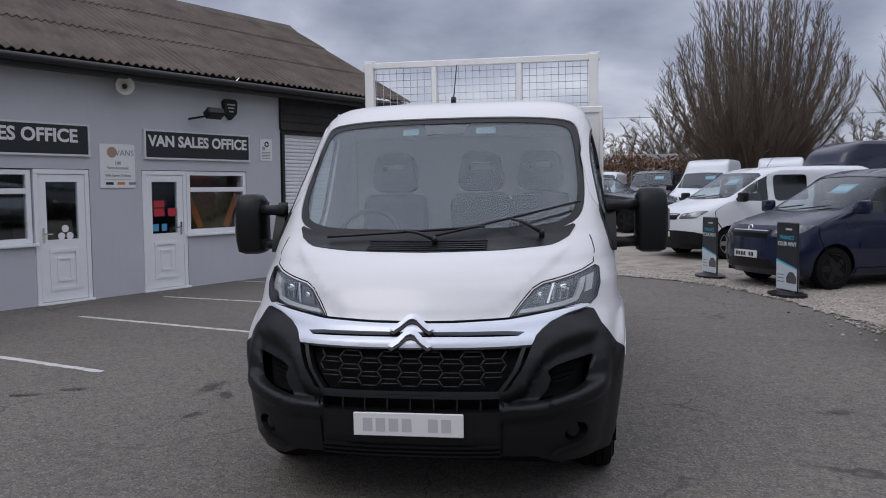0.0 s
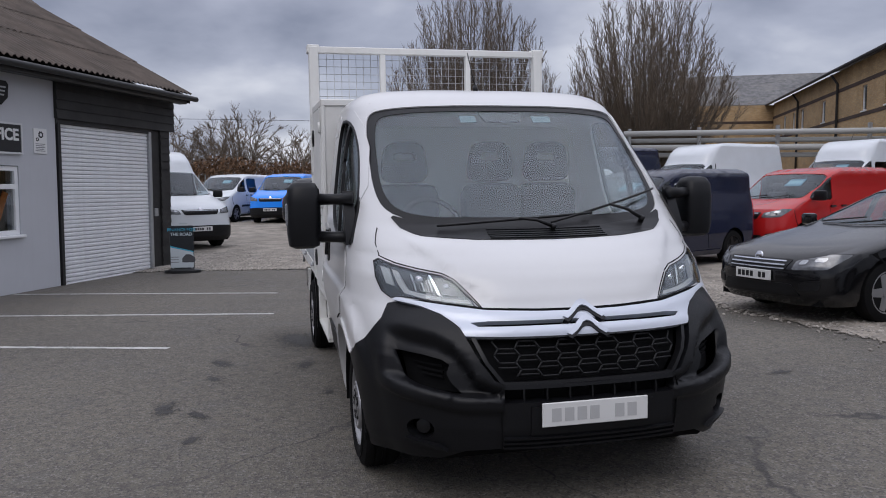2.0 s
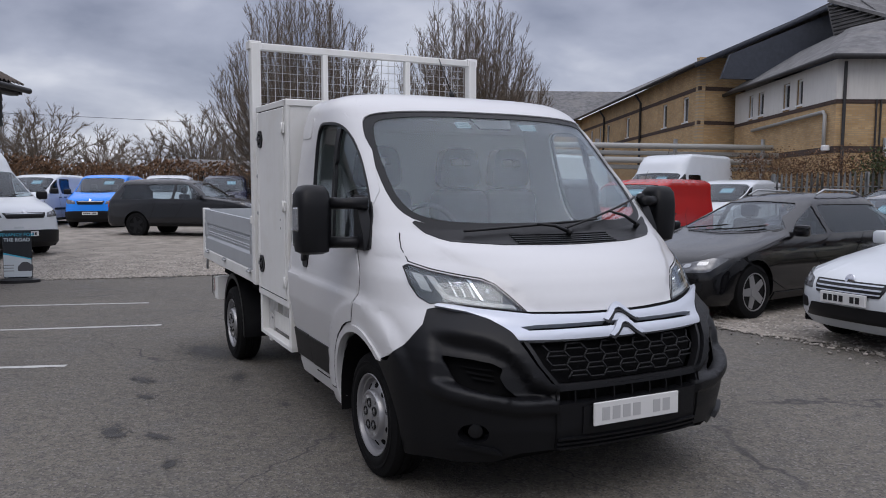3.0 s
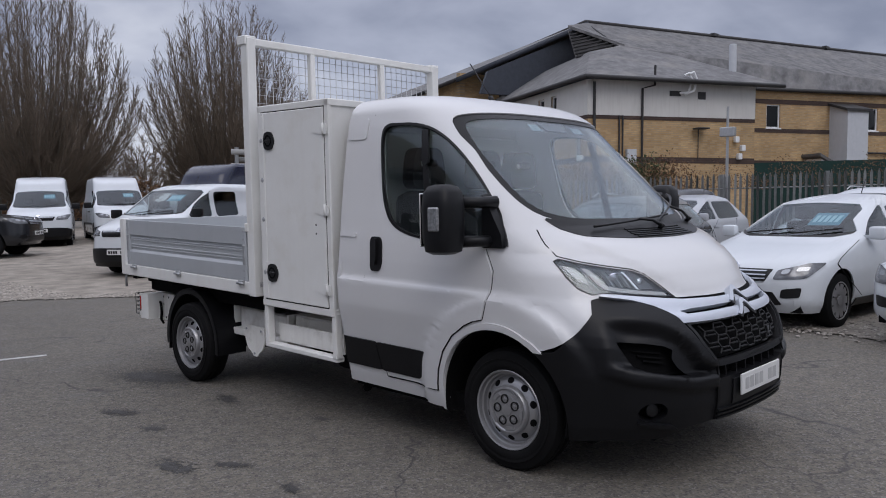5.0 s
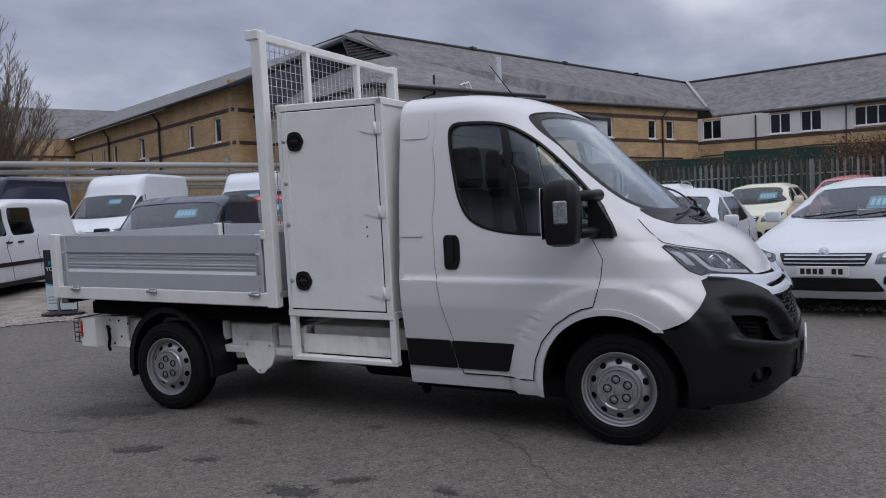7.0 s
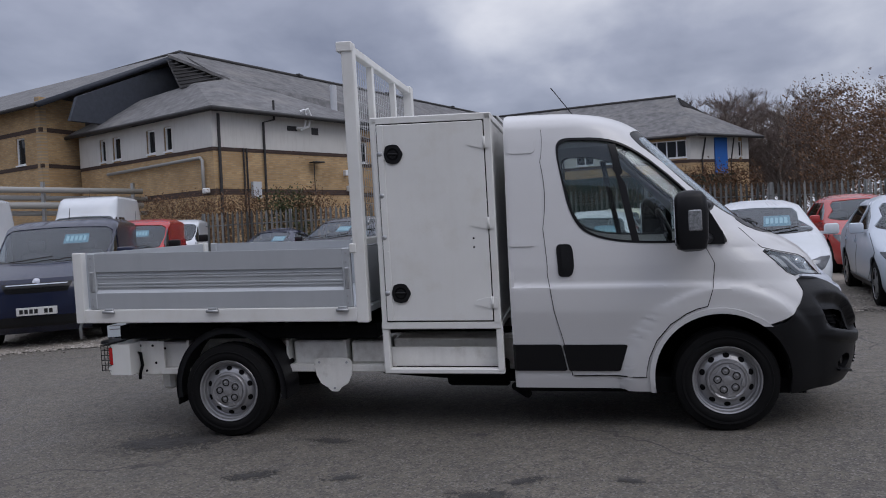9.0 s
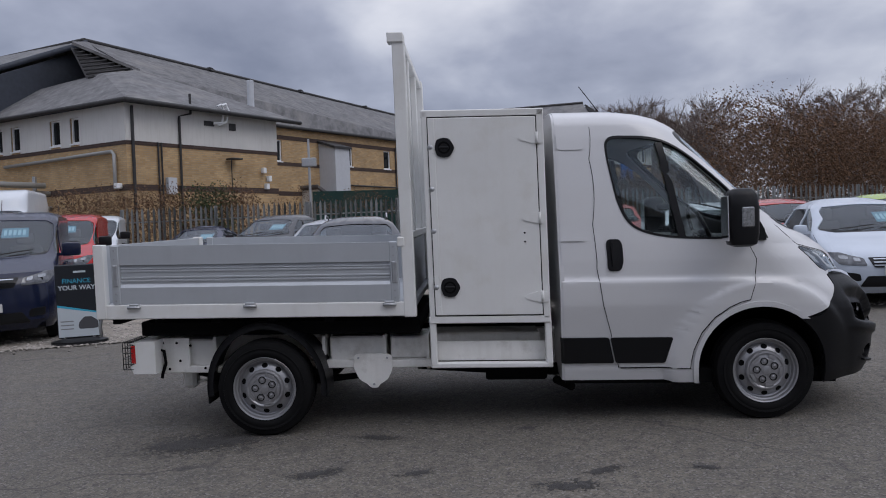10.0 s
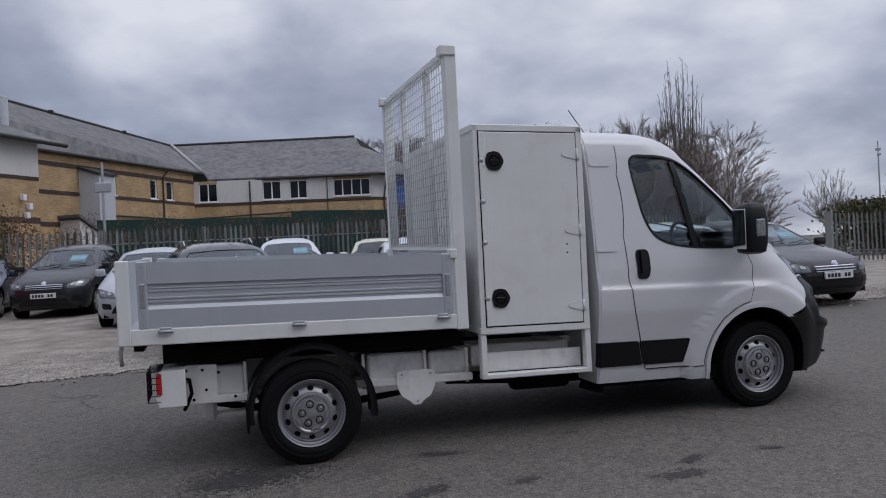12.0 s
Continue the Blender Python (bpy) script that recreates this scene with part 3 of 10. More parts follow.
def upvc_door(u0, u1, z0, z1, name, extras):
    d = thing(name, "white half-glazed plastic door with a raised lower panel", "door", OFFICE, kind="structure")
    b = bmesh.new()
    box(b, u0, u0 + 0.07, -0.1, 0.0, z0, z1, 0.006)
    box(b, u1 - 0.07, u1, -0.1, 0.0, z0, z1, 0.006)
    box(b, u0, u1, -0.1, 0.004, z1 - 0.07, z1, 0.006)
    box(b, u0 - 0.02, u1 + 0.02, -0.1, 0.05, z0, z0 + 0.05, 0.006)
    opart("door_frame", b, "upvc", d)
    a, c, lo, hi = u0 + 0.075, u1 - 0.075, z0 + 0.06, z1 - 0.075
    leaf = bmesh.new()
    g0, g1, gz0, gz1 = a + 0.11, c - 0.11, lo + 0.92, hi - 0.11
    ring(leaf, window_outline(a, c, lo, hi), window_outline(g0, g1, gz0, gz1), -0.08, -0.012, "y")
    leaf_ob = opart("door_leaf", leaf, "upvc", d)
    pn = opart("pane", one_box(g0 - 0.005, g1 + 0.005, -0.05, -0.042, gz0 - 0.005, gz1 + 0.005), "glass_dark", d)
    pn.visible_shadow = False
    b = bmesh.new()
    ring(b, window_outline(a + 0.13, c - 0.13, lo + 0.16, lo + 0.78), window_outline(a + 0.18, c - 0.18, lo + 0.21, lo + 0.73), -0.02, 0.004, "y")
    ring(b, window_outline(a + 0.24, c - 0.24, lo + 0.29, lo + 0.65), window_outline(a + 0.27, c - 0.27, lo + 0.32, lo + 0.62), -0.02, 0.004, "y")
    opart("moulding", b, "upvc", leaf_ob)
    b = bmesh.new()
    hx = c - 0.05 if extras == "red" else a + 0.05
    box(b, hx - 0.02, hx + 0.02, -0.014, 0.006, lo + 0.88, lo + 1.1, 0.006)
    s = -1 if extras == "red" else 1
    box(b, min(hx, hx + s * 0.12), max(hx, hx + s * 0.12), 0.02, 0.04, lo + 1.0, lo + 1.025, 0.006)
    opart("door_handle", b, "chrome", leaf_ob)
    if extras == "red":
        for (p, q, r_, t_) in ((0.06, 0.26, 1.42, 1.53), (0.06, 0.26, 1.27, 1.40), (0.33, 0.53, 1.27, 1.40)):
            opart("notice", one_box(a + 0.1 + p, a + 0.1 + q, -0.041, -0.037, r_ + GZ, t_ + GZ), "poster_red", d, "red paper notice behind the glass")
        opart("notice", one_box(a + 0.3, a + 0.4, -0.041, -0.037, 1.02 + GZ, 1.14 + GZ), "poster_blue", d)
        opart("notice", one_box(a + 0.12, a + 0.24, -0.041, -0.037, 1.02 + GZ, 1.14 + GZ), "poster_blue", d)
    else:
        for du, dz in ((0.40, 1.14), (0.34, 1.03), (0.47, 1.03)):
            b = bmesh.new()
            lathe(b, [(-0.041, 0.055), (-0.037, 0.055)], Matrix.Translation((a + du, 0, dz + GZ)), 20, "y")
            opart("sticker", b, "sign_white", d, "round white sticker on the glass")
    return d


upvc_window(*OPEN["win_near"], 1.52, "window_1")
upvc_window(*OPEN["win_far"], 1.52, "window_2")
upvc_door(-4.83, -3.97, GZ, 1.84, "door_1", "dots")
upvc_door(-3.05, -2.19, GZ, 1.84, "door_2", "red")

# rooms behind the glass
b = bmesh.new()
for x0, x1, y0, y1, z0, z1 in ((-14, 0, -3.3, -3.2, -0.2, 3.3), (-14, -13.9, -3.2, -0.25, -0.2, 3.3), (-0.1, 0, -3.2, -0.25, -0.2, 3.3), (-3.6, -3.5, -3.2, -0.25, -0.2, 3.3)):
    box(b, x0, x1, y0, y1, z0, z1)
tagged(office_part("wall_rear", b, "room"), "dim office walls behind the glass", "wall", kind="structure")
tagged(office_part("floor", one_box(-14, 0, -3.2, -0.25, GZ - 0.1, GZ), "room"), "dim office floor", "floor", kind="structure")
tagged(office_part("ceiling", one_box(-14, 0, -3.3, -0.0, 3.36, 3.42), "room"), "office ceiling", "ceiling", kind="structure")

for (pu, pz, lean) in ((-1.92, 1.14, -24), (-1.10, 1.14, 24)):
    b = bmesh.new()
    box(b, -0.06, 0.06, -0.17, -0.16, -0.32, 0.32, 0.0, pose(0, 0, 0, 0, lean, 0))
    pst = office_part("poster", b, "poster_orange")
    pst.matrix_basis = OFFICE @ Matrix.Translation((-pu, 0, pz))
    tagged(pst, "slanting orange poster strip behind the office window", "poster", group="window posters")
tagged(office_part("window_board", one_box(-2.1, -0.93, -0.36, -0.34, 0.8, 1.48), mat("olive_window_backing", (0.16, 0.13, 0.07), 0.8, vary=0.4, scale=3)), "mottled brown board standing behind the window", "board")


def sign(u0, u1, z0, z1, name, words, size, label):
    s = thing(name, label, "sign", OFFICE)
    opart("panel", one_box(u0, u1, 0.0, 0.035, z0, z1, 0.004), "sign_black", s)
    b = bmesh.new()
    ring(b, window_outline(u0 - 0.03, u1 + 0.03, z0 - 0.03, z1 + 0.03), window_outline(u0, u1, z0, z1), 0.0, 0.045, "y")
    opart("trim", b, "sign_trim", s)
    lettering("letters", words, size, "sign_white", Matrix.Translation((-(u0 + u1) / 2, 0.039, (z0 + z1) / 2 + 0.05)) @ pose(0, 0, 0, 90, 0, 180), s, 0.006, 0.008, 0.98)
    return s


sign(-2.98, -0.82, 2.06, 2.49, "office_sign", "VAN SALES OFFICE", 0.25, "black sign board with white capital letters and pale trim")
sign(-6.52, -3.98, 2.07, 2.50, "office_sign", "CAR SALES OFFICE", 0.27, "black sign board with large white capitals")

# white notice, small notice, loudspeaker, floodlight, alarm box
nt_ = thing("notice_board", "white notice with a round badge and grey lines of text", "notice", OFFICE)
opart("panel", one_box(-3.79, -3.18, 0.0, 0.02, 1.56, 2.25, 0.003), "sign_white", nt_)
bb = bmesh.new()
lathe(bb, [(0.02, 0.085), (0.024, 0.085)], Matrix.Translation((-3.58, 0, 2.12)), 24, "y")
opart("badge", bb, "gold", nt_)
M["grey_ink"] = mat("grey_print", (0.22, 0.22, 0.23), 0.6)
lettering("print", "VANS", 0.13, "grey_ink", Matrix.Translation((3.36, 0.0225, 2.11)) @ pose(0, 0, 0, 90, 0, 180), nt_, 0.002)
lettering("print", "100", 0.07, "grey_ink", Matrix.Translation((3.485, 0.0225, 1.95)) @ pose(0, 0, 0, 90, 0, 180), nt_, 0.002, 0.001)
lettering("print", "Vans in stock", 0.07, "grey_ink", Matrix.Translation((3.485, 0.0225, 1.875)) @ pose(0, 0, 0, 90, 0, 180), nt_, 0.002, 0.001)
lettering("print", "We have 2 sites", 0.07, "grey_ink", Matrix.Translation((3.485, 0.0225, 1.755)) @ pose(0, 0, 0, 90, 0, 180), nt_, 0.002, 0.001)
opart("rule", one_box(-3.72, -3.25, 0.02, 0.022, 1.812, 1.816), "grey_ink", nt_)
opart("rule", one_box(-3.72, -3.25, 0.02, 0.022, 1.692, 1.696), "grey_ink", nt_)
for uu, mm_ in ((-3.70, "ink"), (-3.50, "poster_orange"), (-3.30, "grey_ink")):
    opart("mark", one_box(uu, uu + 0.13, 0.02, 0.023, 1.61, 1.65), mm_, nt_)
sn = thing("small_notice", "small white notice with cog drawings", "notice", OFFICE)
opart("panel", one_box(-0.52, -0.22, 0.0, 0.015, 2.06, 2.47, 0.003), "sign_white", sn)
for cu_, cz_, rr in ((-0.36, 2.37, 0.06), (-0.44, 2.29, 0.035)):
    bb = bmesh.new()
    n_ = 16
    ring(bb, [(cu_ + (rr if i % 2 else rr * 0.8) * math.cos(6.283 * i / n_), cz_ + (rr if i % 2 else rr * 0.8) * math.sin(6.283 * i / n_)) for i in range(n_)],
         [(cu_ + rr * 0.5 * math.cos(6.283 * i / n_), cz_ + rr * 0.5 * math.sin(6.283 * i / n_)) for i in range(n_)], 0.015, 0.019, "y")
    opart("cog", bb, "ink", sn)
for k in range(5):
    opart("text_bar", one_box(-0.48, -0.27 - 0.02 * (k % 2), 0.015, 0.0175, 2.10 + 0.028 * k, 2.112 + 0.028 * k), "grey_ink", sn)
sp = thing("loudspeaker", "off-white horn loudspeaker on a wall bracket", "loudspeaker", OFFICE)
M["cream"] = mat("aged_cream_plastic", (0.50, 0.48, 0.42), 0.5, vary=0.1, stain=0.3)
bb = bmesh.new()
lathe(bb, [(0.0, 0.05), (0.06, 0.055), (0.1, 0.07), (0.16, 0.115), (0.2, 0.14), (0.205, 0.14), (0.19, 0.125), (0.12, 0.06), (0.1, 0.03)], pose(-3.42, 0.16, 3.14, 0, 0, 28), 28, "y")
opart("horn", bb, "cream", sp)
bb = bmesh.new()
lathe(bb, [(0.05, 0.035), (0.17, 0.038), (0.18, 0.02)], pose(-3.42, 0.16, 3.14, 0, 0, 28), 16, "y")
opart("driver", bb, "black", sp)
bb = bmesh.new()
box(bb, -3.48, -3.36, 0.0, 0.2, 3.22, 3.26, 0.008)
box(bb, -3.47, -3.37, 0.0, 0.02, 3.14, 3.3, 0.004)
opart("bracket", bb, "cream", sp)
fl = thing("floodlight", "black floodlight on an arm above the sign", "floodlight", OFFICE)
bb = bmesh.new()
box(bb, -0.17, 0.17, -0.07, 0.07, -0.09, 0.09, 0.02, pose(-1.86, 0.38, 2.83, -55, 0, 0))
opart("housing", bb, "black", fl)
bb = bmesh.new()
tube(bb, [(-2.1, 0.0, 2.74), (-2.05, 0.2, 2.76), (-1.9, 0.36, 2.8)], 0.018)
opart("arm", bb, "black", fl)
bb = bmesh.new()
box(bb, -0.14, 0.14, -0.075, -0.065, -0.065, 0.065, 0.0, pose(-1.86, 0.38, 2.83, -55, 0, 0))
opart("lens", bb, "steel", fl)
al = thing("alarm_box", "black shield-shaped alarm box with pale print", "alarm box", OFFICE)
bb = bmesh.new()
prism(bb, [(-0.15, 0.12), (-0.1, 0.17), (0.1, 0.17), (0.15, 0.12), (0.13, -0.08), (0, -0.2), (-0.13, -0.08)], 0.0, 0.09, "y", Matrix.Translation((-1.25, 0, 2.97)))
opart("case", bb, "black", al)
for k in range(3):
    opart("text_bar", one_box(-1.34 + 0.02 * k, -1.16 - 0.02 * k, 0.09, 0.093, 3.03 - 0.06 * k, 3.055 - 0.06 * k), "steel", al)

# shutter bay
sh = thing("roller_shutter", "galvanised steel roller shutter, closed", "roller shutter", OFFICE, kind="structure")
z = GZ - 0.02
slat = bmesh.new()
prof = [(0.0, 0.0), (0.022, 0.012), (0.028, 0.035), (0.022, 0.058), (0.0, 0.072), (-0.012, 0.072), (-0.012, 0.0)]
prism(slat, prof, 0.10, 2.64, "x")
slat_me = None
while z < 2.62:
    if slat_me is None:
        ob = opart("slat", slat, "shutter", sh)
        slat_me = ob.data
    else:
        ob = new("slat", slat_me)
        ob.parent = sh
    ob.matrix_basis = Matrix.Translation((0, -0.05, z))
    z += 0.072
tagged(office_part("shutter_frame", one_box(0.03, 0.10, -0.1, 0.03, GZ - 0.05, 2.62, 0.006), "flashing"), "dark steel shutter guide", "guide", kind="structure")
tagged(office_part("shutter_frame", one_box(2.64, 2.72, -0.1, 0.03, GZ - 0.05, 2.62, 0.006), "steel"), "grey steel shutter guide", "guide", kind="structure")
tagged(office_part("shutter_box", one_box(0.0, 2.75, -0.32, 0.02, 2.585, 2.68, 0.008), "flashing"), "black shutter housing edge", "housing", kind="structure")
tagged(office_part("wall_garage", one_box(2.72, 3.30, -5.8, -0.10, GZ - 0.3, 3.36), "board_black"), "black boarded end wall of the workshop", "wall", kind="structure")
tagged(office_part("wall_back", one_box(-14, 3.3, -6.2, -5.9, GZ - 0.3, 3.36), "render_grey"), "rear wall of the workshop", "wall", kind="structure")
lockbox = office_part("lock_box", one_box(2.80, 2.92, -0.07, 0.02, 0.92, 1.08, 0.01), "steel")
tagged(lockbox, "small grey steel lock box beside the shutter", "lock box")

# black weatherboards over and beside the shutter
cl = thing("weatherboarding", "black stained overlapping weatherboards", "cladding", OFFICE, kind="structure")
bz = [2.67, 2.83, 2.99, 3.15]
for i, z0 in enumerate(bz):
    bb = bmesh.new()
    prism(bb, [(-0.12, z0), (0.075, z0), (0.05, z0 + 0.175), (-0.12, z0 + 0.175)], -0.02, 3.50, "x")
    opart("board", bb, "board_black", cl)
z0 = GZ
while z0 < 2.6:
    bb = bmesh.new()
    prism(bb, [(-0.11, z0), (0.05, z0), (0.028, z0 + 0.17), (-0.11, z0 + 0.17)], 3.02, 3.34, "x")
    opart("board", bb, "board_black", cl)
    z0 += 0.16
opart("post", one_box(2.73, 3.02, -0.11, 0.0, GZ - 0.1, 2.66, 0.01), "board_black", cl)
opart("plinth", one_box(2.7, 3.4, -0.2, 0.1, GZ - 0.2, GZ + 0.07, 0.02), "stone", cl)

# roof: corrugated sheets, ridge, gutter
rf = thing("roof_office", "weathered brown corrugated fibre-cement roof", "roof", OFFICE, kind="structure")
EZ, RZ, EV, RV = 3.47, 5.55, 0.42, -3.5


def sheet(u0, u1, v0, z0, v1, z1):
    bb_ = bmesh.new()
    n = int((u1 - u0) / 0.0365)
    rows = []
    for i in range(n + 1):
        u_ = u0 + (u1 - u0) * i / n
        h = 0.024 * math.cos(2 * math.pi * u_ / 0.146)
        rows.append([bb_.verts.new((u_, v0 + (v1 - v0) * k, z0 + (z1 - z0) * k + h)) for k in (0, 1)])
    for a_, b_ in zip(rows, rows[1:]):
        bb_.faces.new((a_[0], b_[0], b_[1], a_[1]))
    ex = bmesh.ops.extrude_face_region(bb_, geom=bb_.faces[:])
    for v in ex["geom"]:
        if isinstance(v, bmesh.types.BMVert):
            v.co.z += 0.012
    bmesh.ops.recalc_face_normals(bb_, faces=bb_.faces[:])
    return bb_


sl = (RZ - EZ) / (EV - RV)
cuts = [EV, -0.95, -2.3, RV]
for k, (va, vb) in enumerate(zip(cuts, cuts[1:])):
    for u0 in (-14.0, -10.0, -6.0, -2.0, 1.0):
        u1 = {-14.0: -9.95, -10.0: -5.95, -6.0: -1.95, -2.0: 1.05, 1.0: 3.62}[u0]
        opart("roof_sheet", sheet(u0, u1, va + (0.1 if k else 0), EZ + (EV - va) * sl - (0.1 * sl if k else 0) + 0.022 * k + (0.01 if u0 in (-10.0, -2.0) else 0),
                                  vb, EZ + (EV - vb) * sl + 0.022 * k + (0.01 if u0 in (-10.0, -2.0) else 0)), "roof_sheet", rf)
opart("rear_slope", sheet(-14, 3.62, -7.0, 3.6, RV, RZ), "roof_sheet", rf)
bb = bmesh.new()
prism(bb, [(RV - 0.25, RZ - 0.07), (RV, RZ + 0.1), (RV + 0.25, RZ - 0.07), (RV + 0.22, RZ - 0.1), (RV, RZ + 0.06), (RV - 0.22, RZ - 0.1)], -14, 3.66, "x")
opart("ridge_cap", bb, "roof_sheet", rf)
bb = bmesh.new()
prism(bb, [(EV - 0.02, EZ - 0.2), (EV - 0.02, EZ - 0.06), (EV - 0.05, EZ - 0.06), (RV, RZ - 0.06), (RV, RZ - 0.24)], 3.5, 3.58, "x")
opart("barge_board", bb, "board_black", rf)
bb = bmesh.new()
prism(bb, [(-0.1, WALL_Z - 0.06), (RV, RZ - 0.1), (-6.2, 3.36)], 3.18, 3.3, "x")
opart("gable_wall", bb, "board_black", rf)
gt = office_part("gutter", one_box(-14, 3.55, EV - 0.26, EV - 0.04, EZ - 0.22, EZ - 0.075, 0.03), "flashing")
tagged(gt, "black fascia board and gutter along the eaves", "gutter", kind="structure")
bb = bmesh.new()
tube(bb, [(-14, EV + 0.03, EZ - 0.10), (3.75, EV + 0.03, EZ - 0.10)], 0.055, 12)
tagged(office_part("gutter", bb, "flashing"), "black half-round gutter with an open end", "gutter", kind="structure")
tagged(office_part("fascia", one_box(-14, 3.5, -0.05, 0.06, 3.30, 3.42), "flashing"), "black fascia under the eaves", "trim", kind="structure")

for i, (xa, ya, xb, yb) in enumerate(((-5.7, 4.95, -2.4, 3.80), (-5.6, 6.95, -1.36, 5.74), (-5.3, 9.15, -1.27, 7.84), (-6.6, 3.05, -3.42, 1.90), (-9.0, 1.6, -5.2, 0.2))):
    bay_line(xa, ya, xb, yb, 0.09, i)

# ---------------------------------------------------------------- vehicle bodies as stacks of plan outlines
class Slices:
    """A vehicle body described level by level: each level is a plan outline with a rounded front, straight sides and a rounded rear.
    Places on it are (s, z): s runs round the outline, 0 at the front's middle, 1 where the side begins, 2 where it ends, 3 at the
    rear's middle; a minus sign is the other side. The front faces -y; rake leans the whole body."""

    def __init__(self, front, rear, width, fc, rc, fn, rn, rake=0.0):
        self.tables = dict(front=front, rear=rear, width=width, fc=fc, rc=rc, fn=fn, rn=rn)
        self.rake = rake
        self.relief = None

    def level(self, z):
        out = {}
        for k, tb in self.tables.items():
            if not isinstance(tb, (list, tuple)):
                out[k] = tb
                continue
            if z <= tb[0][0]:
                out[k] = tb[0][1]
                continue
            out[k] = tb[-1][1]
            for i in range(len(tb) - 1):
                (z0, v0), (z1, v1) = tb[i], tb[i + 1]
                if z <= z1:
                    out[k] = v0 + (v1 - v0) * (z - z0) / max(1e-6, z1 - z0)
                    break
        return out

    def place(self, s, z):
        g = self.level(z)
        sg, a = (-1 if s < 0 else 1), abs(s)
        fc, rc = max(g["fc"], g["front"] + 0.02), min(g["rc"], g["rear"] - 0.02)
        if rc < fc:
            fc = rc = (fc + rc) / 2
        if a <= 1:
            th = a * math.pi / 2
            x = g["width"] * math.sin(th) ** (2 / g["fn"])
            y = fc - (fc - g["front"]) * max(0.0, math.cos(th)) ** (2 / g["fn"])
        elif a <= 2:
            x, y = g["width"], fc + (rc - fc) * (a - 1)
        else:
            th = (3 - a) * math.pi / 2
            x = g["width"] * max(0.0, math.sin(th)) ** (2 / g["rn"])
            y = rc + (g["rear"] - rc) * max(0.0, math.cos(th)) ** (2 / g["rn"])
        return Vector((sg * x, y, z))

    def at_x(self, x, z, rear=False):
        g = self.level(z)
        q = min(1.0, abs(x) / g["width"])
        n = g["rn" if rear else "fn"]
        a = math.asin(q ** (n / 2)) * 2 / math.pi
        return (-1 if x < 0 else 1) * ((3 - a) if rear else a)

    def at_y(self, y, z):
        g = self.level(z)
        fc, rc = max(g["fc"], g["front"] + 0.02), min(g["rc"], g["rear"] - 0.02)
        if rc < fc:
            fc = rc = (fc + rc) / 2
        if y < fc:
            q = min(1.0, (fc - y) / (fc - g["front"]))
            return math.acos(q ** (g["fn"] / 2)) * 2 / math.pi
        if y <= rc:
            return 1 + (y - fc) / max(1e-6, rc - fc)
        q = min(1.0, (y - rc) / (g["rear"] - rc))
        return 3 - math.acos(q ** (g["rn"] / 2)) * 2 / math.pi

    def out(self, s, z, off):
        p = self.place(s, z)
        if callable(off):
            off = off(p)
        if self.relief:
            off += self.relief(p)
        if off:
            e = 0.012
            a = self.place(s + e, z) - self.place(s - e, z)
            b = self.place(s, z + e) - self.place(s, z - e)
            n = a.cross(b)
            if n.length < 1e-9:
                n = Vector((p.x, p.y, 0))
            n.normalize()
            p = p + n * off
        p.z += self.rake * p.y
        return p

    def sheet(self, outline, o0, o1, holes=(), ds=0.05, dz=0.06, sides=True, lined=False):
        """A plate that follows the body inside an outline of (s, z), between the offsets o0 and o1, with holes."""
        from_2d = [[Vector((q[0], q[1], 0)) for q in lp] for lp in (outline, *holes)]
        flat_pts, tri = tessellate(from_2d)
        b = bmesh.new()
        vs_ = [b.verts.new(v) for v in flat_pts]
        for t in tri:
            try:
                b.faces.new([vs_[i] for i in t])
            except ValueError:
                pass
        bmesh.ops.delete(b, geom=[v for v in b.verts if not v.link_faces], context="VERTS")
        bmesh.ops.recalc_face_normals(b, faces=b.faces[:])
        lo = [min(v.co[i] for v in b.verts) for i in (0, 1)]
        hi = [max(v.co[i] for v in b.verts) for i in (0, 1)]
        for axis, step in ((0, ds), (1, dz)):
            k = math.ceil(lo[axis] / step + 1e-6) * step
            while k < hi[axis] - 1e-6:
                co, no = Vector((0, 0, 0)), Vector((0, 0, 0))
                co[axis], no[axis] = k, 1
                bmesh.ops.bisect_plane(b, geom=b.verts[:] + b.edges[:] + b.faces[:], plane_co=co, plane_no=no)
                k += step
        bmesh.ops.dissolve_degenerate(b, edges=b.edges[:], dist=1e-5)
        for fc in b.faces:
            if fc.normal.z < 0:
                fc.normal_flip()
        if sides:
            ex = bmesh.ops.extrude_face_region(b, geom=b.faces[:])
            for g in ex["geom"]:
                if isinstance(g, bmesh.types.BMVert):
                    g.co.z = 1
            for fc in b.faces:
                if lined and all(v.co.z < 0.5 for v in fc.verts):
                    fc.material_index = 1
        for v in b.verts:
            v.co = self.out(v.co.x, v.co.y, o1 if v.co.z > 0.5 else o0)
        bmesh.ops.remove_doubles(b, verts=b.verts[:], dist=0.0004)
        bmesh.ops.recalc_face_normals(b, faces=b.faces[:])
        return b

    def spots(self, pts, sign=1):
        """(kind, value, z) rows to (s, z): 'x' for the front, 'r' for the rear, 'y' for the side."""
        res = []
        for k, v, z in pts:
            s = self.at_x(v, z) if k == "x" else self.at_x(v, z, True) if k == "r" else self.at_y(v, z)
            res.append((sign * s, z))
        return res if sign > 0 else res[::-1]


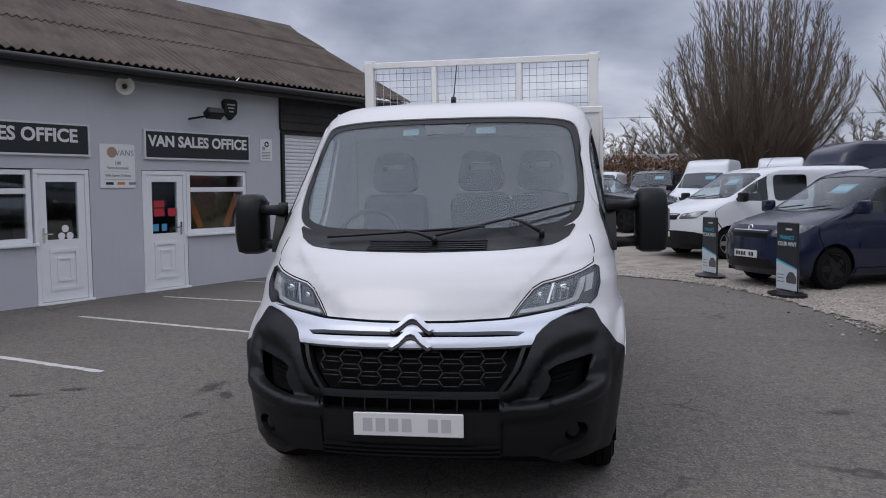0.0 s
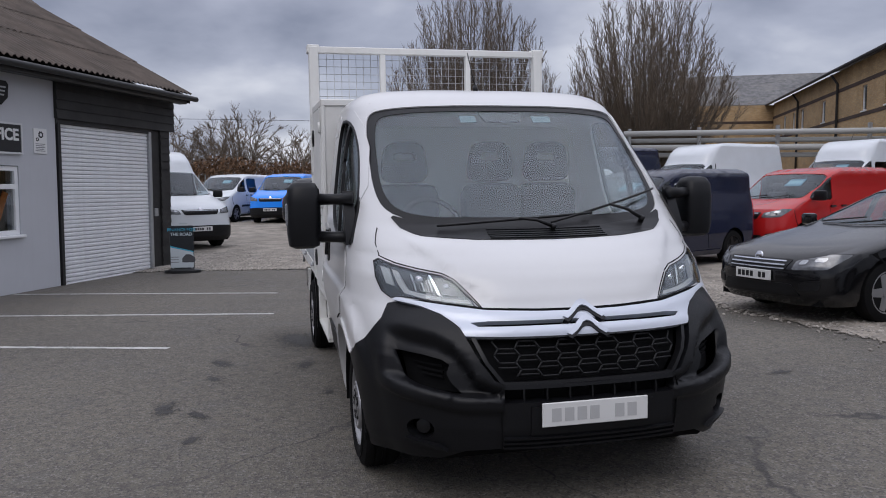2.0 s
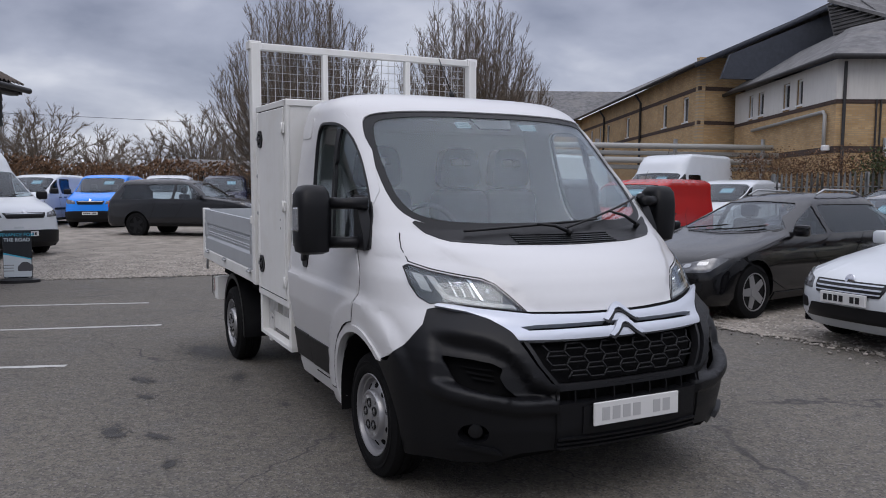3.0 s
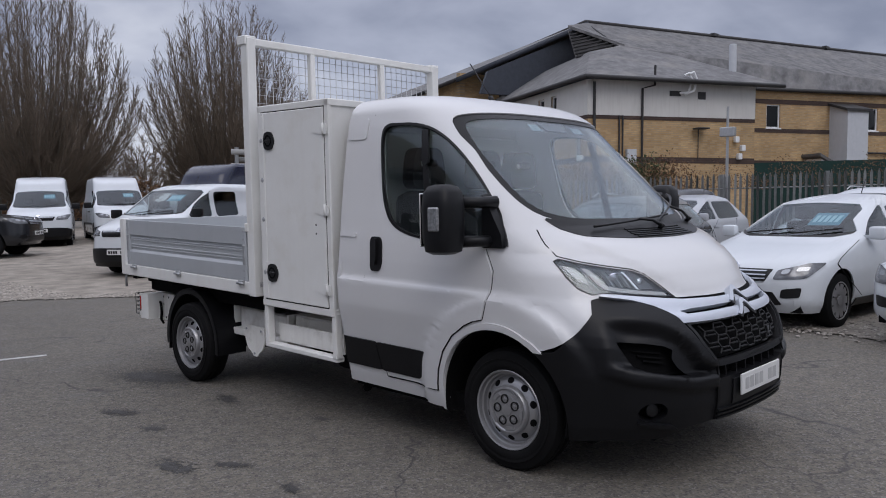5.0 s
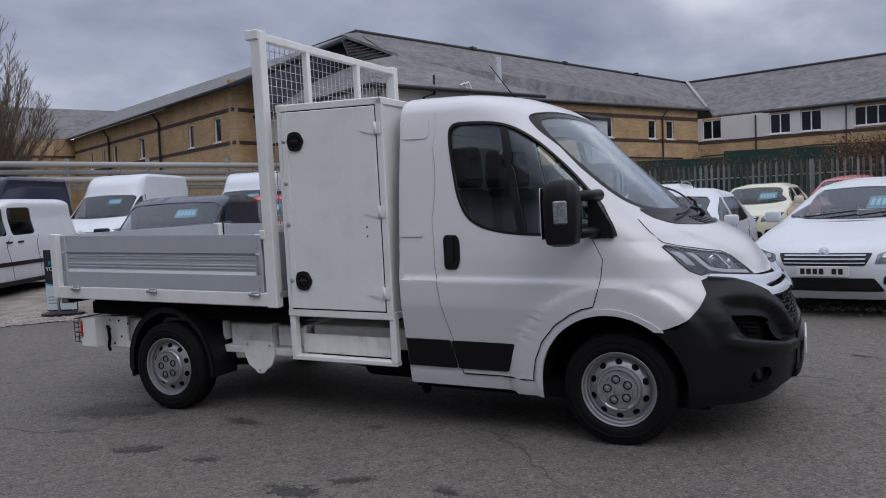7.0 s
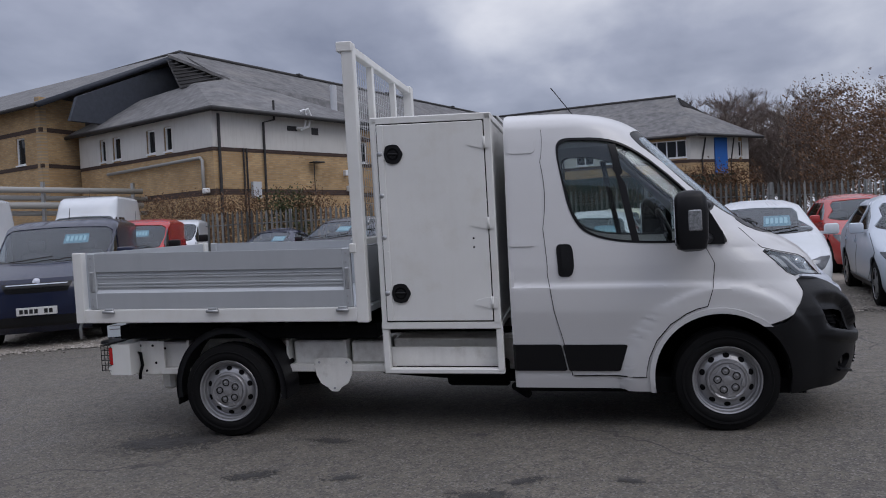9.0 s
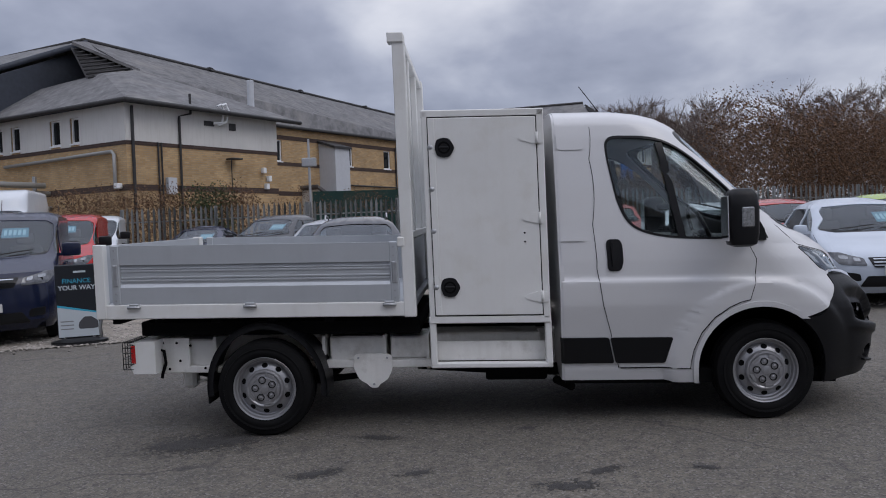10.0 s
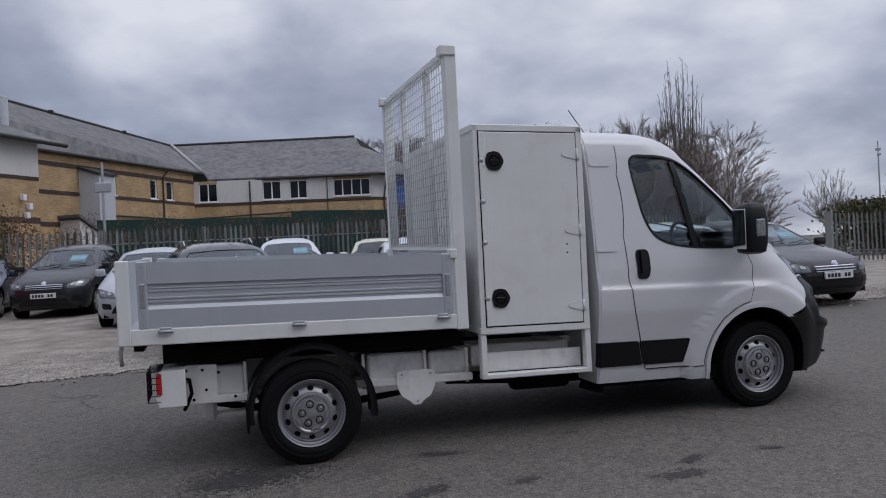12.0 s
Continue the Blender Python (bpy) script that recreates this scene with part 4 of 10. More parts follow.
def tessellate(loops):
    """Triangles inside the first loop and outside the others."""
    from mathutils import geometry
    pts, edges, faces = [], [], []
    for lp in loops:
        n0, n = len(pts), len(lp)
        pts += [Vector((p[0], p[1])) for p in lp]
        edges += [(n0 + i, n0 + (i + 1) % n) for i in range(n)]
    if len(loops) == 1:
        return [Vector((p.x, p.y, 0)) for p in pts], geometry.tessellate_polygon(loops)
    co, _, tri, _, _, _ = geometry.delaunay_2d_cdt(pts, edges, faces, 1, 1e-5)

    def inside(p, lp):
        odd = False
        for i in range(len(lp)):
            a, c = lp[i - 1], lp[i]
            if (a[1] > p.y) != (c[1] > p.y) and p.x < a[0] + (c[0] - a[0]) * (p.y - a[1]) / (c[1] - a[1]):
                odd = not odd
        return odd
    kept = []
    for t in tri:
        mid = (co[t[0]] + co[t[1]] + co[t[2]]) / 3
        if inside(mid, loops[0]) and not any(inside(mid, lp) for lp in loops[1:]):
            kept.append(t)
    return [Vector((p.x, p.y, 0)) for p in co], kept


def rounded(pts, r=0.3, n=3):
    """Rounds the corners of an outline by a share of the neighbouring edges."""
    out = []
    m = len(pts)
    for i in range(m):
        a, p, c = Vector(pts[i - 1]), Vector(pts[i]), Vector(pts[(i + 1) % m])
        q0, q1 = p + (a - p) * r, p + (c - p) * r
        for k in range(n + 1):
            t = k / n
            w = q0 * (1 - t) ** 2 + p * 2 * t * (1 - t) + q1 * t ** 2
            out.append(tuple(w))
    return out


def dense(pts, step=0.04):
    """The same outline with more points along its edges."""
    out = []
    m = len(pts)
    for i in range(m):
        a, c = pts[i], pts[(i + 1) % m]
        n = max(1, int(math.hypot(c[0] - a[0], c[1] - a[1]) / step))
        out += [(a[0] + (c[0] - a[0]) * k / n, a[1] + (c[1] - a[1]) * k / n) for k in range(n)]
    return out


def mirror_pts(pts):
    return [(-a, b) for a, b in pts][::-1]

# ---------------------------------------------------------------- the tipper truck
RAKE = 0.028
ON_TRUCK = on_yard(0.012, 0, 0.6)
truck = thing("tipper_truck", "white single-cab tipper truck with alloy dropsides, toolbox and mesh headboard", "truck", ON_TRUCK)

CAB = Slices(
    front=[(0.20, -0.83), (0.26, -0.90), (0.34, -0.945), (0.45, -0.968), (0.60, -0.972), (0.70, -0.955), (0.80, -0.928), (0.88, -0.885), (0.95, -0.825), (0.99, -0.79),
           (1.04, -0.755), (1.10, -0.715), (1.16, -0.655), (1.21, -0.580), (1.25, -0.490), (1.29, -0.395), (1.34, -0.310), (1.45, -0.185), (1.60, -0.015), (1.75, 0.145),
           (1.90, 0.285), (2.00, 0.395), (2.05, 0.465), (2.09, 0.535), (2.12, 0.625), (2.14, 0.745), (2.155, 0.90)],
    rear=1.38, rc=1.37, rn=2.0,
    width=[(0.20, 0.88), (0.27, 0.93), (0.34, 0.95), (0.50, 0.972), (0.80, 1.010), (0.96, 1.016), (1.02, 1.014), (1.10, 1.012), (1.22, 1.002), (1.40, 0.982), (1.60, 0.955), (1.80, 0.925), (1.94, 0.90),
           (2.04, 0.875), (2.09, 0.838), (2.122, 0.78), (2.144, 0.69), (2.157, 0.57)],
    fc=[(0.20, -0.24), (0.60, -0.22), (0.75, -0.18), (0.95, -0.10), (1.10, -0.02), (1.30, 0.20), (1.60, 0.52), (1.90, 0.86), (2.05, 1.0), (2.157, 1.15)],
    fn=[(0.20, 2.55), (0.60, 2.75), (0.75, 2.65), (0.90, 2.25), (0.97, 2.05), (1.2, 2.05), (1.3, 2.55), (1.6, 3.0), (2.0, 3.2), (2.157, 3.0)],
    rake=RAKE)
AXLE_Z = 0.335


def smooth(t):
    t = max(0.0, min(1.0, t))
    return t * t * (3 - 2 * t)


def lerp_table(rows, v):
    if v <= rows[0][0]:
        return rows[0][1]
    for (a, p), (b, q) in zip(rows, rows[1:]):
        if v <= b:
            return p + (q - p) * (v - a) / (b - a)
    return rows[-1][1]


def cab_relief(p):
    """Pressed lines: the shoulder along the door, the flare over the wheel and the raised bonnet."""
    ax = abs(p.x)
    if p.y > -0.62 and ax > 0.80 and p.z < 1.1:
        line = 0.020 * smooth((0.990 - p.z) / 0.036) * smooth((p.z - 0.50) / 0.36) * smooth((p.y + 0.35) / 0.35)
        flare = 0.034 * smooth((0.660 - math.hypot(p.y - 0.015, p.z - 0.335)) / 0.060) * smooth((p.y + 0.60) / 0.22)
        return max(line, flare)
    if 0.96 < p.z < 1.30 and p.y < 0:
        edge = 0.40 + 1.25 * (p.z - 0.97)
        return 0.014 * smooth((edge - ax) / 0.05) * smooth((p.z - 0.96) / 0.06) * smooth((1.30 - p.z) / 0.06)
    return 0.0


CAB.relief = cab_relief


def cab(name, outline, o0, o1, material, parent=None, label="", holes=(), ds=0.05, dz=0.05, angle=35):
    return part(name, CAB.sheet(outline, o0, o1, holes, ds, dz), material, parent or truck, label, angle)


S_REAR = 2.0
# outline of the painted shell: from sill to roof, with wheel arches cut in
ARC_Y, ARC_Z, ARC_R = 0.03, 0.36, 0.425


def arch(r, n=22, z_low=0.27):
    """The wheel arch's edge from its rear foot over the top to the bumper, as (s, z)."""
    a0, a1 = math.asin((z_low - ARC_Z) / r), math.pi - math.asin((0.70 - ARC_Z) / r)
    pts = []
    for i in range(n + 1):
        a = a0 + (a1 - a0) * i / n
        yy, zz = ARC_Y + r * math.cos(a), ARC_Z + r * math.sin(a)
        pts.append((CAB.at_y(yy, zz), zz))
    return pts


side_low = [(2.0, 0.27)] + arch(ARC_R)                      # from the rear sill forward to the bumper joint
bump_edge = CAB.spots([("y", -0.40, 0.765), ("y", -0.47, 0.83), ("y", -0.50, 0.91), ("x", 0.863, 0.975), ("x", 0.82, 0.985), ("x", 0.60, 0.955), ("x", 0.45, 0.945), ("x", 0.2, 0.95), ("x", 0.0, 0.955)])
right_half = side_low + bump_edge
shell_out = [(2.0, 2.152), *[(2.0, z) for z in (1.6, 1.0, 0.5)], *right_half, *mirror_pts(right_half[:-1]), *[(-2.0, z) for z in (0.5, 1.0, 1.6, 2.152)], (-1.5, 2.152), (-1.0, 2.152), (0.0, 2.152), (1.0, 2.152), (1.5, 2.152)]

WS = CAB.spots([("x", 0.0, 1.315), ("x", 0.35, 1.32), ("x", 0.62, 1.345), ("x", 0.80, 1.40), ("x", 0.845, 1.50), ("x", 0.84, 1.70), ("x", 0.825, 1.90), ("x", 0.79, 1.985), ("x", 0.60, 2.01), ("x", 0.3, 2.02), ("x", 0.0, 2.022)])
ws_loop = rounded(WS + mirror_pts(WS[1:-1]), 0.45, 3)
SIDE_W = CAB.spots([("y", -0.03, 1.235), ("y", 0.25, 1.235), ("y", 0.54, 1.24), ("y", 0.72, 1.262), ("y", 0.86, 1.31), ("y", 0.935, 1.40), ("y", 0.985, 1.55), ("y", 1.02, 1.75), ("y", 1.035, 1.88), ("y", 1.01, 1.945),
                    ("y", 0.92, 1.955), ("y", 0.70, 1.94), ("y", 0.57, 1.895), ("y", 0.40, 1.775), ("y", 0.20, 1.58), ("y", 0.05, 1.40)])
SIDE_W = rounded(SIDE_W, 0.5, 3)
hole_s = dense(SIDE_W, 0.05)
HL = CAB.spots([("x", 0.462, 0.972), ("x", 0.518, 1.035), ("x", 0.570, 1.091), ("x", 0.616, 1.114), ("x", 0.722, 1.132), ("x", 0.809, 1.152), ("x", 0.880, 1.178), ("x", 0.905, 1.165), ("x", 0.908, 1.089), ("x", 0.888, 1.028),
                ("x", 0.852, 0.999), ("x", 0.807, 1.008), ("x", 0.723, 1.000), ("x", 0.615, 0.990), ("x", 0.535, 0.980)])
body = cab("cab_shell", dense(shell_out, 0.06), -0.03, 0.0, "white", truck, "white painted cab shell", holes=[dense(ws_loop, 0.06), hole_s, mirror_pts(hole_s), dense(HL, 0.03), mirror_pts(dense(HL, 0.03))], ds=0.035, dz=0.02, angle=28)
# roof panel and rear wall close the shell
bm = bmesh.new()
loop = [CAB.out(s, 2.152, -0.003) for s in [i / 16 for i in range(0, 33)]]
loop += [Vector((-p.x, p.y, p.z)) for p in loop[:0:-1]]
lo = [bm.verts.new(p) for p in loop]
mid_ = [bm.verts.new(Vector((p.x * 0.8, 1.1 + (p.y - 1.1) * 0.8, p.z + 0.012))) for p in loop]
n = len(loop)
for i in range(n):
    bm.faces.new((lo[i], lo[(i + 1) % n], mid_[(i + 1) % n], mid_[i]))
bm.faces.new(mid_)
bmesh.ops.recalc_face_normals(bm, faces=bm.faces[:])
part("roof_panel", bm, "white", truck)
bm = bmesh.new()
rear = [CAB.out(2.0, z, -0.004) for z in (0.27, 0.5, 0.8, 0.96, 1.1, 1.4, 1.6, 1.8, 1.94, 2.02, 2.07, 2.1, 2.13, 2.152)]
prism(bm, [(p.x, p.z) for p in rear] + [(-p.x, p.z) for p in rear[::-1]], 1.345, 1.375, "y")
part("rear_wall", bm, "white", truck)
cab_floor = one_box(-0.93, 0.93, 0.52, 1.34, 0.36, 0.42)
part("cab_floor", cab_floor, "cabin", truck)
bm = bmesh.new()
box(bm, -0.90, 0.90, -0.16, 0.12, 0.84, 1.19, 0.05, seg=2)
box(bm, -0.86, 0.86, -0.24, -0.1, 1.12, 1.215, 0.03, seg=2)
box(bm, -0.65, 0.25, -0.05, 0.14, 1.17, 1.245, 0.03, seg=2)
part("dashboard", bm, "cabin", truck, "grey dashboard")
bm = bmesh.new()
tube(bm, [Vector((-0.48 + 0.19 * math.cos(a), 0.27 + 0.07 * math.sin(a), 1.28 + 0.18 * math.sin(a))) for a in [6.283 * i / 28 for i in range(28)]], 0.016, 8, True)
tube(bm, [(-0.65, 0.27, 1.28), (-0.31, 0.27, 1.28)], 0.02)
tube(bm, [(-0.48, 0.27, 1.28), (-0.48, 0.02, 1.10)], 0.035)
part("steering_wheel", bm, "black", truck, "black three-spoke steering wheel")
part("cabin_lining", one_box(-0.84, 0.84, 1.30, 1.335, 0.5, 1.98, 0.02), "cabin_light", truck)
part("headlining", one_box(-0.78, 0.78, 0.62, 1.3, 2.045, 2.06), "cabin_light", truck)


def seat(x, w, parent):
    sb = bmesh.new()
    box(sb, x - w / 2, x + w / 2, 0.62, 1.12, 0.62, 0.80, 0.06, seg=2)
    box(sb, x - w / 2 + 0.01, x + w / 2 - 0.01, 0.98, 1.17, 0.76, 1.56, 0.08, pose(0, 0, 0, 0, 0, 0), seg=2)
    st = part("seat", sb, "seat", parent, "dark cloth cab seat")
    hb = bmesh.new()
    ring(hb, rounded([(x - 0.17, 1.57), (x + 0.17, 1.57), (x + 0.13, 1.85), (x - 0.13, 1.85)], 0.3, 4), rounded([(x - 0.085, 1.72), (x + 0.085, 1.72), (x + 0.075, 1.775), (x - 0.075, 1.775)], 0.3, 4), 1.04, 1.14, "y")
    part("headrest", hb, "seat", st)
    return st


seat(-0.48, 0.5, truck)
seat(0.14, 0.46, truck)
seat(0.56, 0.46, truck)

# glass
sc = cab("windscreen", dense(ws_loop, 0.06), -0.016, -0.011, "glass", truck, "sloping laminated windscreen", ds=0.04, dz=0.04)
sc.visible_shadow = False
WSI = CAB.spots([("x", 0.0, 1.375), ("x", 0.35, 1.38), ("x", 0.60, 1.385), ("x", 0.76, 1.425), ("x", 0.806, 1.52), ("x", 0.803, 1.70), ("x", 0.785, 1.88), ("x", 0.75, 1.955), ("x", 0.57, 1.978), ("x", 0.3, 1.988), ("x", 0.0, 1.99)])
cab("windscreen_border", dense(ws_loop, 0.05), -0.011, -0.008, "black", truck, "black printed border of the windscreen", holes=[dense(rounded(WSI + mirror_pts(WSI[1:-1]), 0.45, 3), 0.05)], ds=0.04, dz=0.04)
part("rear_view_sensor", CAB.sheet(dense(CAB.spots([("x", 0.11, 1.93), ("x", 0.145, 1.99)]) + mirror_pts(CAB.spots([("x", 0.11, 1.93), ("x", 0.145, 1.99)])), 0.05), -0.03, -0.017, (), 0.05, 0.05), "black", truck)
M["cab_sticker"] = mat("faded_blue_sticker", (0.09, 0.15, 0.17), 0.5)
for x0, x1 in ((-0.27, -0.17), (0.19, 0.31)):
    pts = CAB.spots([("x", x0, 1.925), ("x", x1, 1.925), ("x", x1, 1.965), ("x", x0, 1.965)])
    cab("screen_sticker", dense(pts, 0.04), -0.022, -0.018, "cab_sticker", truck, "blue sticker inside the windscreen")
for sg in (1, -1):
    def sd(pts, sgn=sg):
        return pts if sgn > 0 else mirror_pts(pts)
    d = cab("door", sd(dense(CAB.spots([("y", 0.115, 1.20), ("y", 0.115, 0.832), ("y", 0.18, 0.816), ("y", 0.25, 0.787), ("y", 0.35, 0.718), ("y", 0.44, 0.61), ("y", 0.49, 0.494), ("y", 0.508, 0.41), ("y", 0.512, 0.365), ("y", 0.98, 0.365), ("y", 1.035, 0.60), ("y", 1.085, 0.80), ("y", 1.12, 1.05), ("y", 1.135, 1.35), ("y", 1.135, 1.80), ("y", 1.12, 2.01), ("y", 0.95, 2.015), ("y", 0.68, 1.995), ("y", 0.50, 1.905), ("y", 0.33, 1.765), ("y", 0.17, 1.60), ("y", 0.115, 1.54)]), 0.05)), 0.0, 0.006, "white", truck, "white cab door",
            holes=[sd(dense(SIDE_W, 0.05))], ds=0.03, dz=0.015)
    g = cab("side_window", sd(dense(SIDE_W, 0.05)), -0.020, -0.015, "glass_side", d, "tinted door window", ds=0.05, dz=0.05)
    g.visible_shadow = False
    inner = CAB.spots([("y", 0.04, 1.265), ("y", 0.25, 1.265), ("y", 0.54, 1.268), ("y", 0.71, 1.29), ("y", 0.835, 1.335), ("y", 0.905, 1.42), ("y", 0.955, 1.56), ("y", 0.99, 1.75), ("y", 1.005, 1.87), ("y", 0.985, 1.918),
                       ("y", 0.91, 1.927), ("y", 0.71, 1.912), ("y", 0.59, 1.87), ("y", 0.43, 1.752), ("y", 0.24, 1.57), ("y", 0.10, 1.41)])
    cab("window_seal", sd(dense(SIDE_W, 0.03)), -0.012, 0.009, "black", d, "black rubber window seal", holes=[sd(dense([(cs + (a - cs) * 0.957, cz_ + (b - cz_) * 0.955) for cs, cz_ in [(sum(q[0] for q in SIDE_W) / len(SIDE_W), sum(q[1] for q in SIDE_W) / len(SIDE_W))] for a, b in SIDE_W], 0.03))], ds=0.06, dz=0.06)
    cab("window_bar", sd(CAB.spots([("y", 0.515 + 0.012 * q, 1.25 + 0.065 * q) for q in range(11)] + [("y", 0.562 + 0.012 * q, 1.25 + 0.065 * q) for q in range(10, -1, -1)][::1])), -0.012, 0.007, "black", d)
    cab("quarter_panel", sd(dense(CAB.spots([("y", -0.03, 1.235), ("y", 0.085, 1.235), ("y", 0.105, 1.475), ("y", 0.05, 1.40)]), 0.05)), -0.010, 0.014, "black", d)
    hnd = cab("door_handle", sd(rounded(CAB.spots([("y", 0.955, 1.03), ("y", 1.055, 1.03), ("y", 1.06, 1.245), ("y", 0.95, 1.245)]), 0.28, 4)), 0.004, 0.014, "black", d, "black door handle in a recess")
    cab("grip", sd(rounded(CAB.spots([("y", 0.985, 1.07), ("y", 1.025, 1.07), ("y", 1.027, 1.235), ("y", 0.983, 1.235)]), 0.25, 3)), 0.014, 0.034, "black", hnd)
    cab("rubbing_strip", sd(rounded(CAB.spots([("y", 0.675, 0.395), ("y", 1.01, 0.395), ("y", 1.045, 0.575), ("y", 0.62, 0.575)]), 0.06, 3)), 0.005, 0.016, "bumper", d, "black plastic rubbing strip")
    cab("rubbing_strip", sd(rounded(CAB.spots([("y", 1.02, 0.395), ("y", 1.365, 0.395), ("y", 1.365, 0.575), ("y", 1.055, 0.575)]), 0.05, 3)), 0.002, 0.014, "bumper", truck, "black plastic rubbing strip")
    # shut line behind the door and round the front wing
    cab("shut_line", sd(dense(CAB.spots([("y", 0.1095, 1.22), ("y", 0.1095, 0.83), ("y", 0.114, 0.83), ("y", 0.114, 1.22)]), 0.05)), -0.001, 0.0012, "black_matt", truck)
    cab("shut_line", sd(dense(CAB.spots([("y", 0.985, 0.355), ("y", 0.990, 0.355), ("y", 1.040, 0.60), ("y", 1.090, 0.80), ("y", 1.1245, 1.05), ("y", 1.1385, 1.35), ("y", 1.1385, 1.80), ("y", 1.1235, 2.02), ("y", 1.12, 2.016), ("y", 1.134, 1.80), ("y", 1.134, 1.35), ("y", 1.12, 1.05), ("y", 1.086, 0.80), ("y", 1.036, 0.60)]), 0.05)), -0.001, 0.0012, "black_matt", truck)
    curve = [("y", 0.115, 0.832), ("y", 0.18, 0.816), ("y", 0.25, 0.787), ("y", 0.35, 0.718), ("y", 0.44, 0.61), ("y", 0.49, 0.494), ("y", 0.508, 0.41), ("y", 0.512, 0.365), ("y", 0.98, 0.360)]
    cab("shut_line", sd(dense(CAB.spots(curve + [(k_, y_ - 0.004, z_ - 0.005) for k_, y_, z_ in curve[::-1]]), 0.04)), 0.001, 0.0072, "black_matt", truck)
    # pressed crease, wing flare and rear quarter rib
    flare = arch(ARC_R + 0.075, 22, 0.60)
    flare_in = arch(ARC_R + 0.002, 22, 0.27)
    cab("wheel_arch_lip", sd(dense(arch(ARC_R + 0.035, 22, 0.27) + flare_in[::-1], 0.06)), -0.002, 0.012, "white", truck)
    cab("side_repeater", sd(rounded(CAB.spots([("y", 1.20, 1.235), ("y", 1.36, 1.235), ("y", 1.36, 1.262), ("y", 1.20, 1.262)]), 0.2, 3)), 0.0, 0.008, "white", truck)
    cab("rear_rib", sd(rounded(CAB.spots([("y", 1.17, 1.86), ("y", 1.355, 1.86), ("y", 1.355, 2.0), ("y", 1.17, 2.0)]), 0.2, 3)), 0.0, 0.007, "white", truck)
    # liner
    bm = bmesh.new()
    prof = [(ARC_Y + 0.43 * math.cos(a), ARC_Z + 0.43 * math.sin(a)) for a in [-0.25 + (math.pi + 0.5) * i / 20 for i in range(21)]]
    for p0, p1 in zip(prof, prof[1:]):
        a_, b_ = bm.verts.new((sg * 0.985, p0[0], p0[1])), bm.verts.new((sg * 0.985, p1[0], p1[1]))
        c_, d_ = bm.verts.new((sg * 0.62, p1[0], p1[1])), bm.verts.new((sg * 0.62, p0[0], p0[1]))
        bm.faces.new((a_, b_, c_, d_))
    bmesh.ops.remove_doubles(bm, verts=bm.verts[:], dist=0.001)
    fill = [bm.verts.new((sg * 0.62, q[0], q[1])) for q in prof]
    bm.faces.new(fill)
    ex = bmesh.ops.solidify(bm, geom=bm.faces[:], thickness=0.006)
    part("wheel_arch_liner", bm, "black_matt", truck)

# bonnet shut lines, cowl, wipers
cowl = CAB.spots([("x", 0.0, 1.255), ("x", 0.4, 1.262), ("x", 0.66, 1.285), ("x", 0.75, 1.325), ("x", 0.785, 1.375), ("x", 0.77, 1.385), ("x", 0.62, 1.347), ("x", 0.35, 1.322), ("x", 0.0, 1.317)])
cab("cowl", dense(cowl + mirror_pts(cowl[1:-1]), 0.05), -0.012, 0.004, "black", truck, "black scuttle panel below the windscreen", ds=0.04, dz=0.02)
for k in range(5):
    z0 = 1.262 + 0.011 * k
    pts = CAB.spots([("x", 0.0, z0), ("x", 0.32, z0 + 0.002), ("x", 0.32, z0 + 0.007), ("x", 0.0, z0 + 0.005)])
    cab("cowl_louvre", dense(pts + mirror_pts(pts[1:-1]), 0.05), 0.004, 0.010, "bumper", truck)
bonnet_l = CAB.spots([("x", 0.455, 0.962), ("x", 0.512, 1.037), ("x", 0.566, 1.096), ("x", 0.614, 1.120), ("x", 0.722, 1.139), ("x", 0.81, 1.159), ("x", 0.878, 1.188), ("x", 0.885, 1.25), ("x", 0.862, 1.325)])
bonnet_i = CAB.spots([("x", 0.450, 0.966), ("x", 0.508, 1.041), ("x", 0.562, 1.100), ("x", 0.612, 1.125), ("x", 0.721, 1.144), ("x", 0.808, 1.164), ("x", 0.873, 1.191), ("x", 0.881, 1.252), ("x", 0.858, 1.322)])
for sg in (1, -1):
    lp = dense(bonnet_l + bonnet_i[::-1], 0.04)
    cab("shut_line", lp if sg > 0 else mirror_pts(lp), -0.001, 0.0015, "black_matt", truck)
pts = CAB.spots([("x", 0.0, 0.946), ("x", 0.2, 0.946), ("x", 0.46, 0.953), ("x", 0.62, 0.972), ("x", 0.82, 0.998), ("x", 0.72, 0.999), ("x", 0.62, 0.989), ("x", 0.46, 0.974), ("x", 0.2, 0.968), ("x", 0.0, 0.967)])
cab("shut_line", dense(pts + mirror_pts(pts[1:-1]), 0.05), -0.002, 0.002, "black_matt", truck)


def wiper(x0, z0, x1, z1, xb, zb):
    w_ = bmesh.new()
    steps = [CAB.out(CAB.at_x(x0 + (x1 - x0) * i / 12, z0 + (z1 - z0) * i / 12), z0 + (z1 - z0) * i / 12, 0.028) for i in range(13)]
    tube(w_, steps, 0.0075, 6)
    piv = CAB.out(CAB.at_x(xb, zb), zb, 0.03)
    tube(w_, [piv, piv.lerp(steps[6], 0.5) + Vector((0, -0.02, 0.015)), steps[6] + Vector((0, -0.012, 0.006))], [0.012, 0.009, 0.007], 6)
    tube(w_, [piv + Vector((0, 0.02, -0.02)), piv + Vector((0, -0.010, 0.008))], 0.015, 8)
    return part("wiper", w_, "black", truck, "black windscreen wiper")


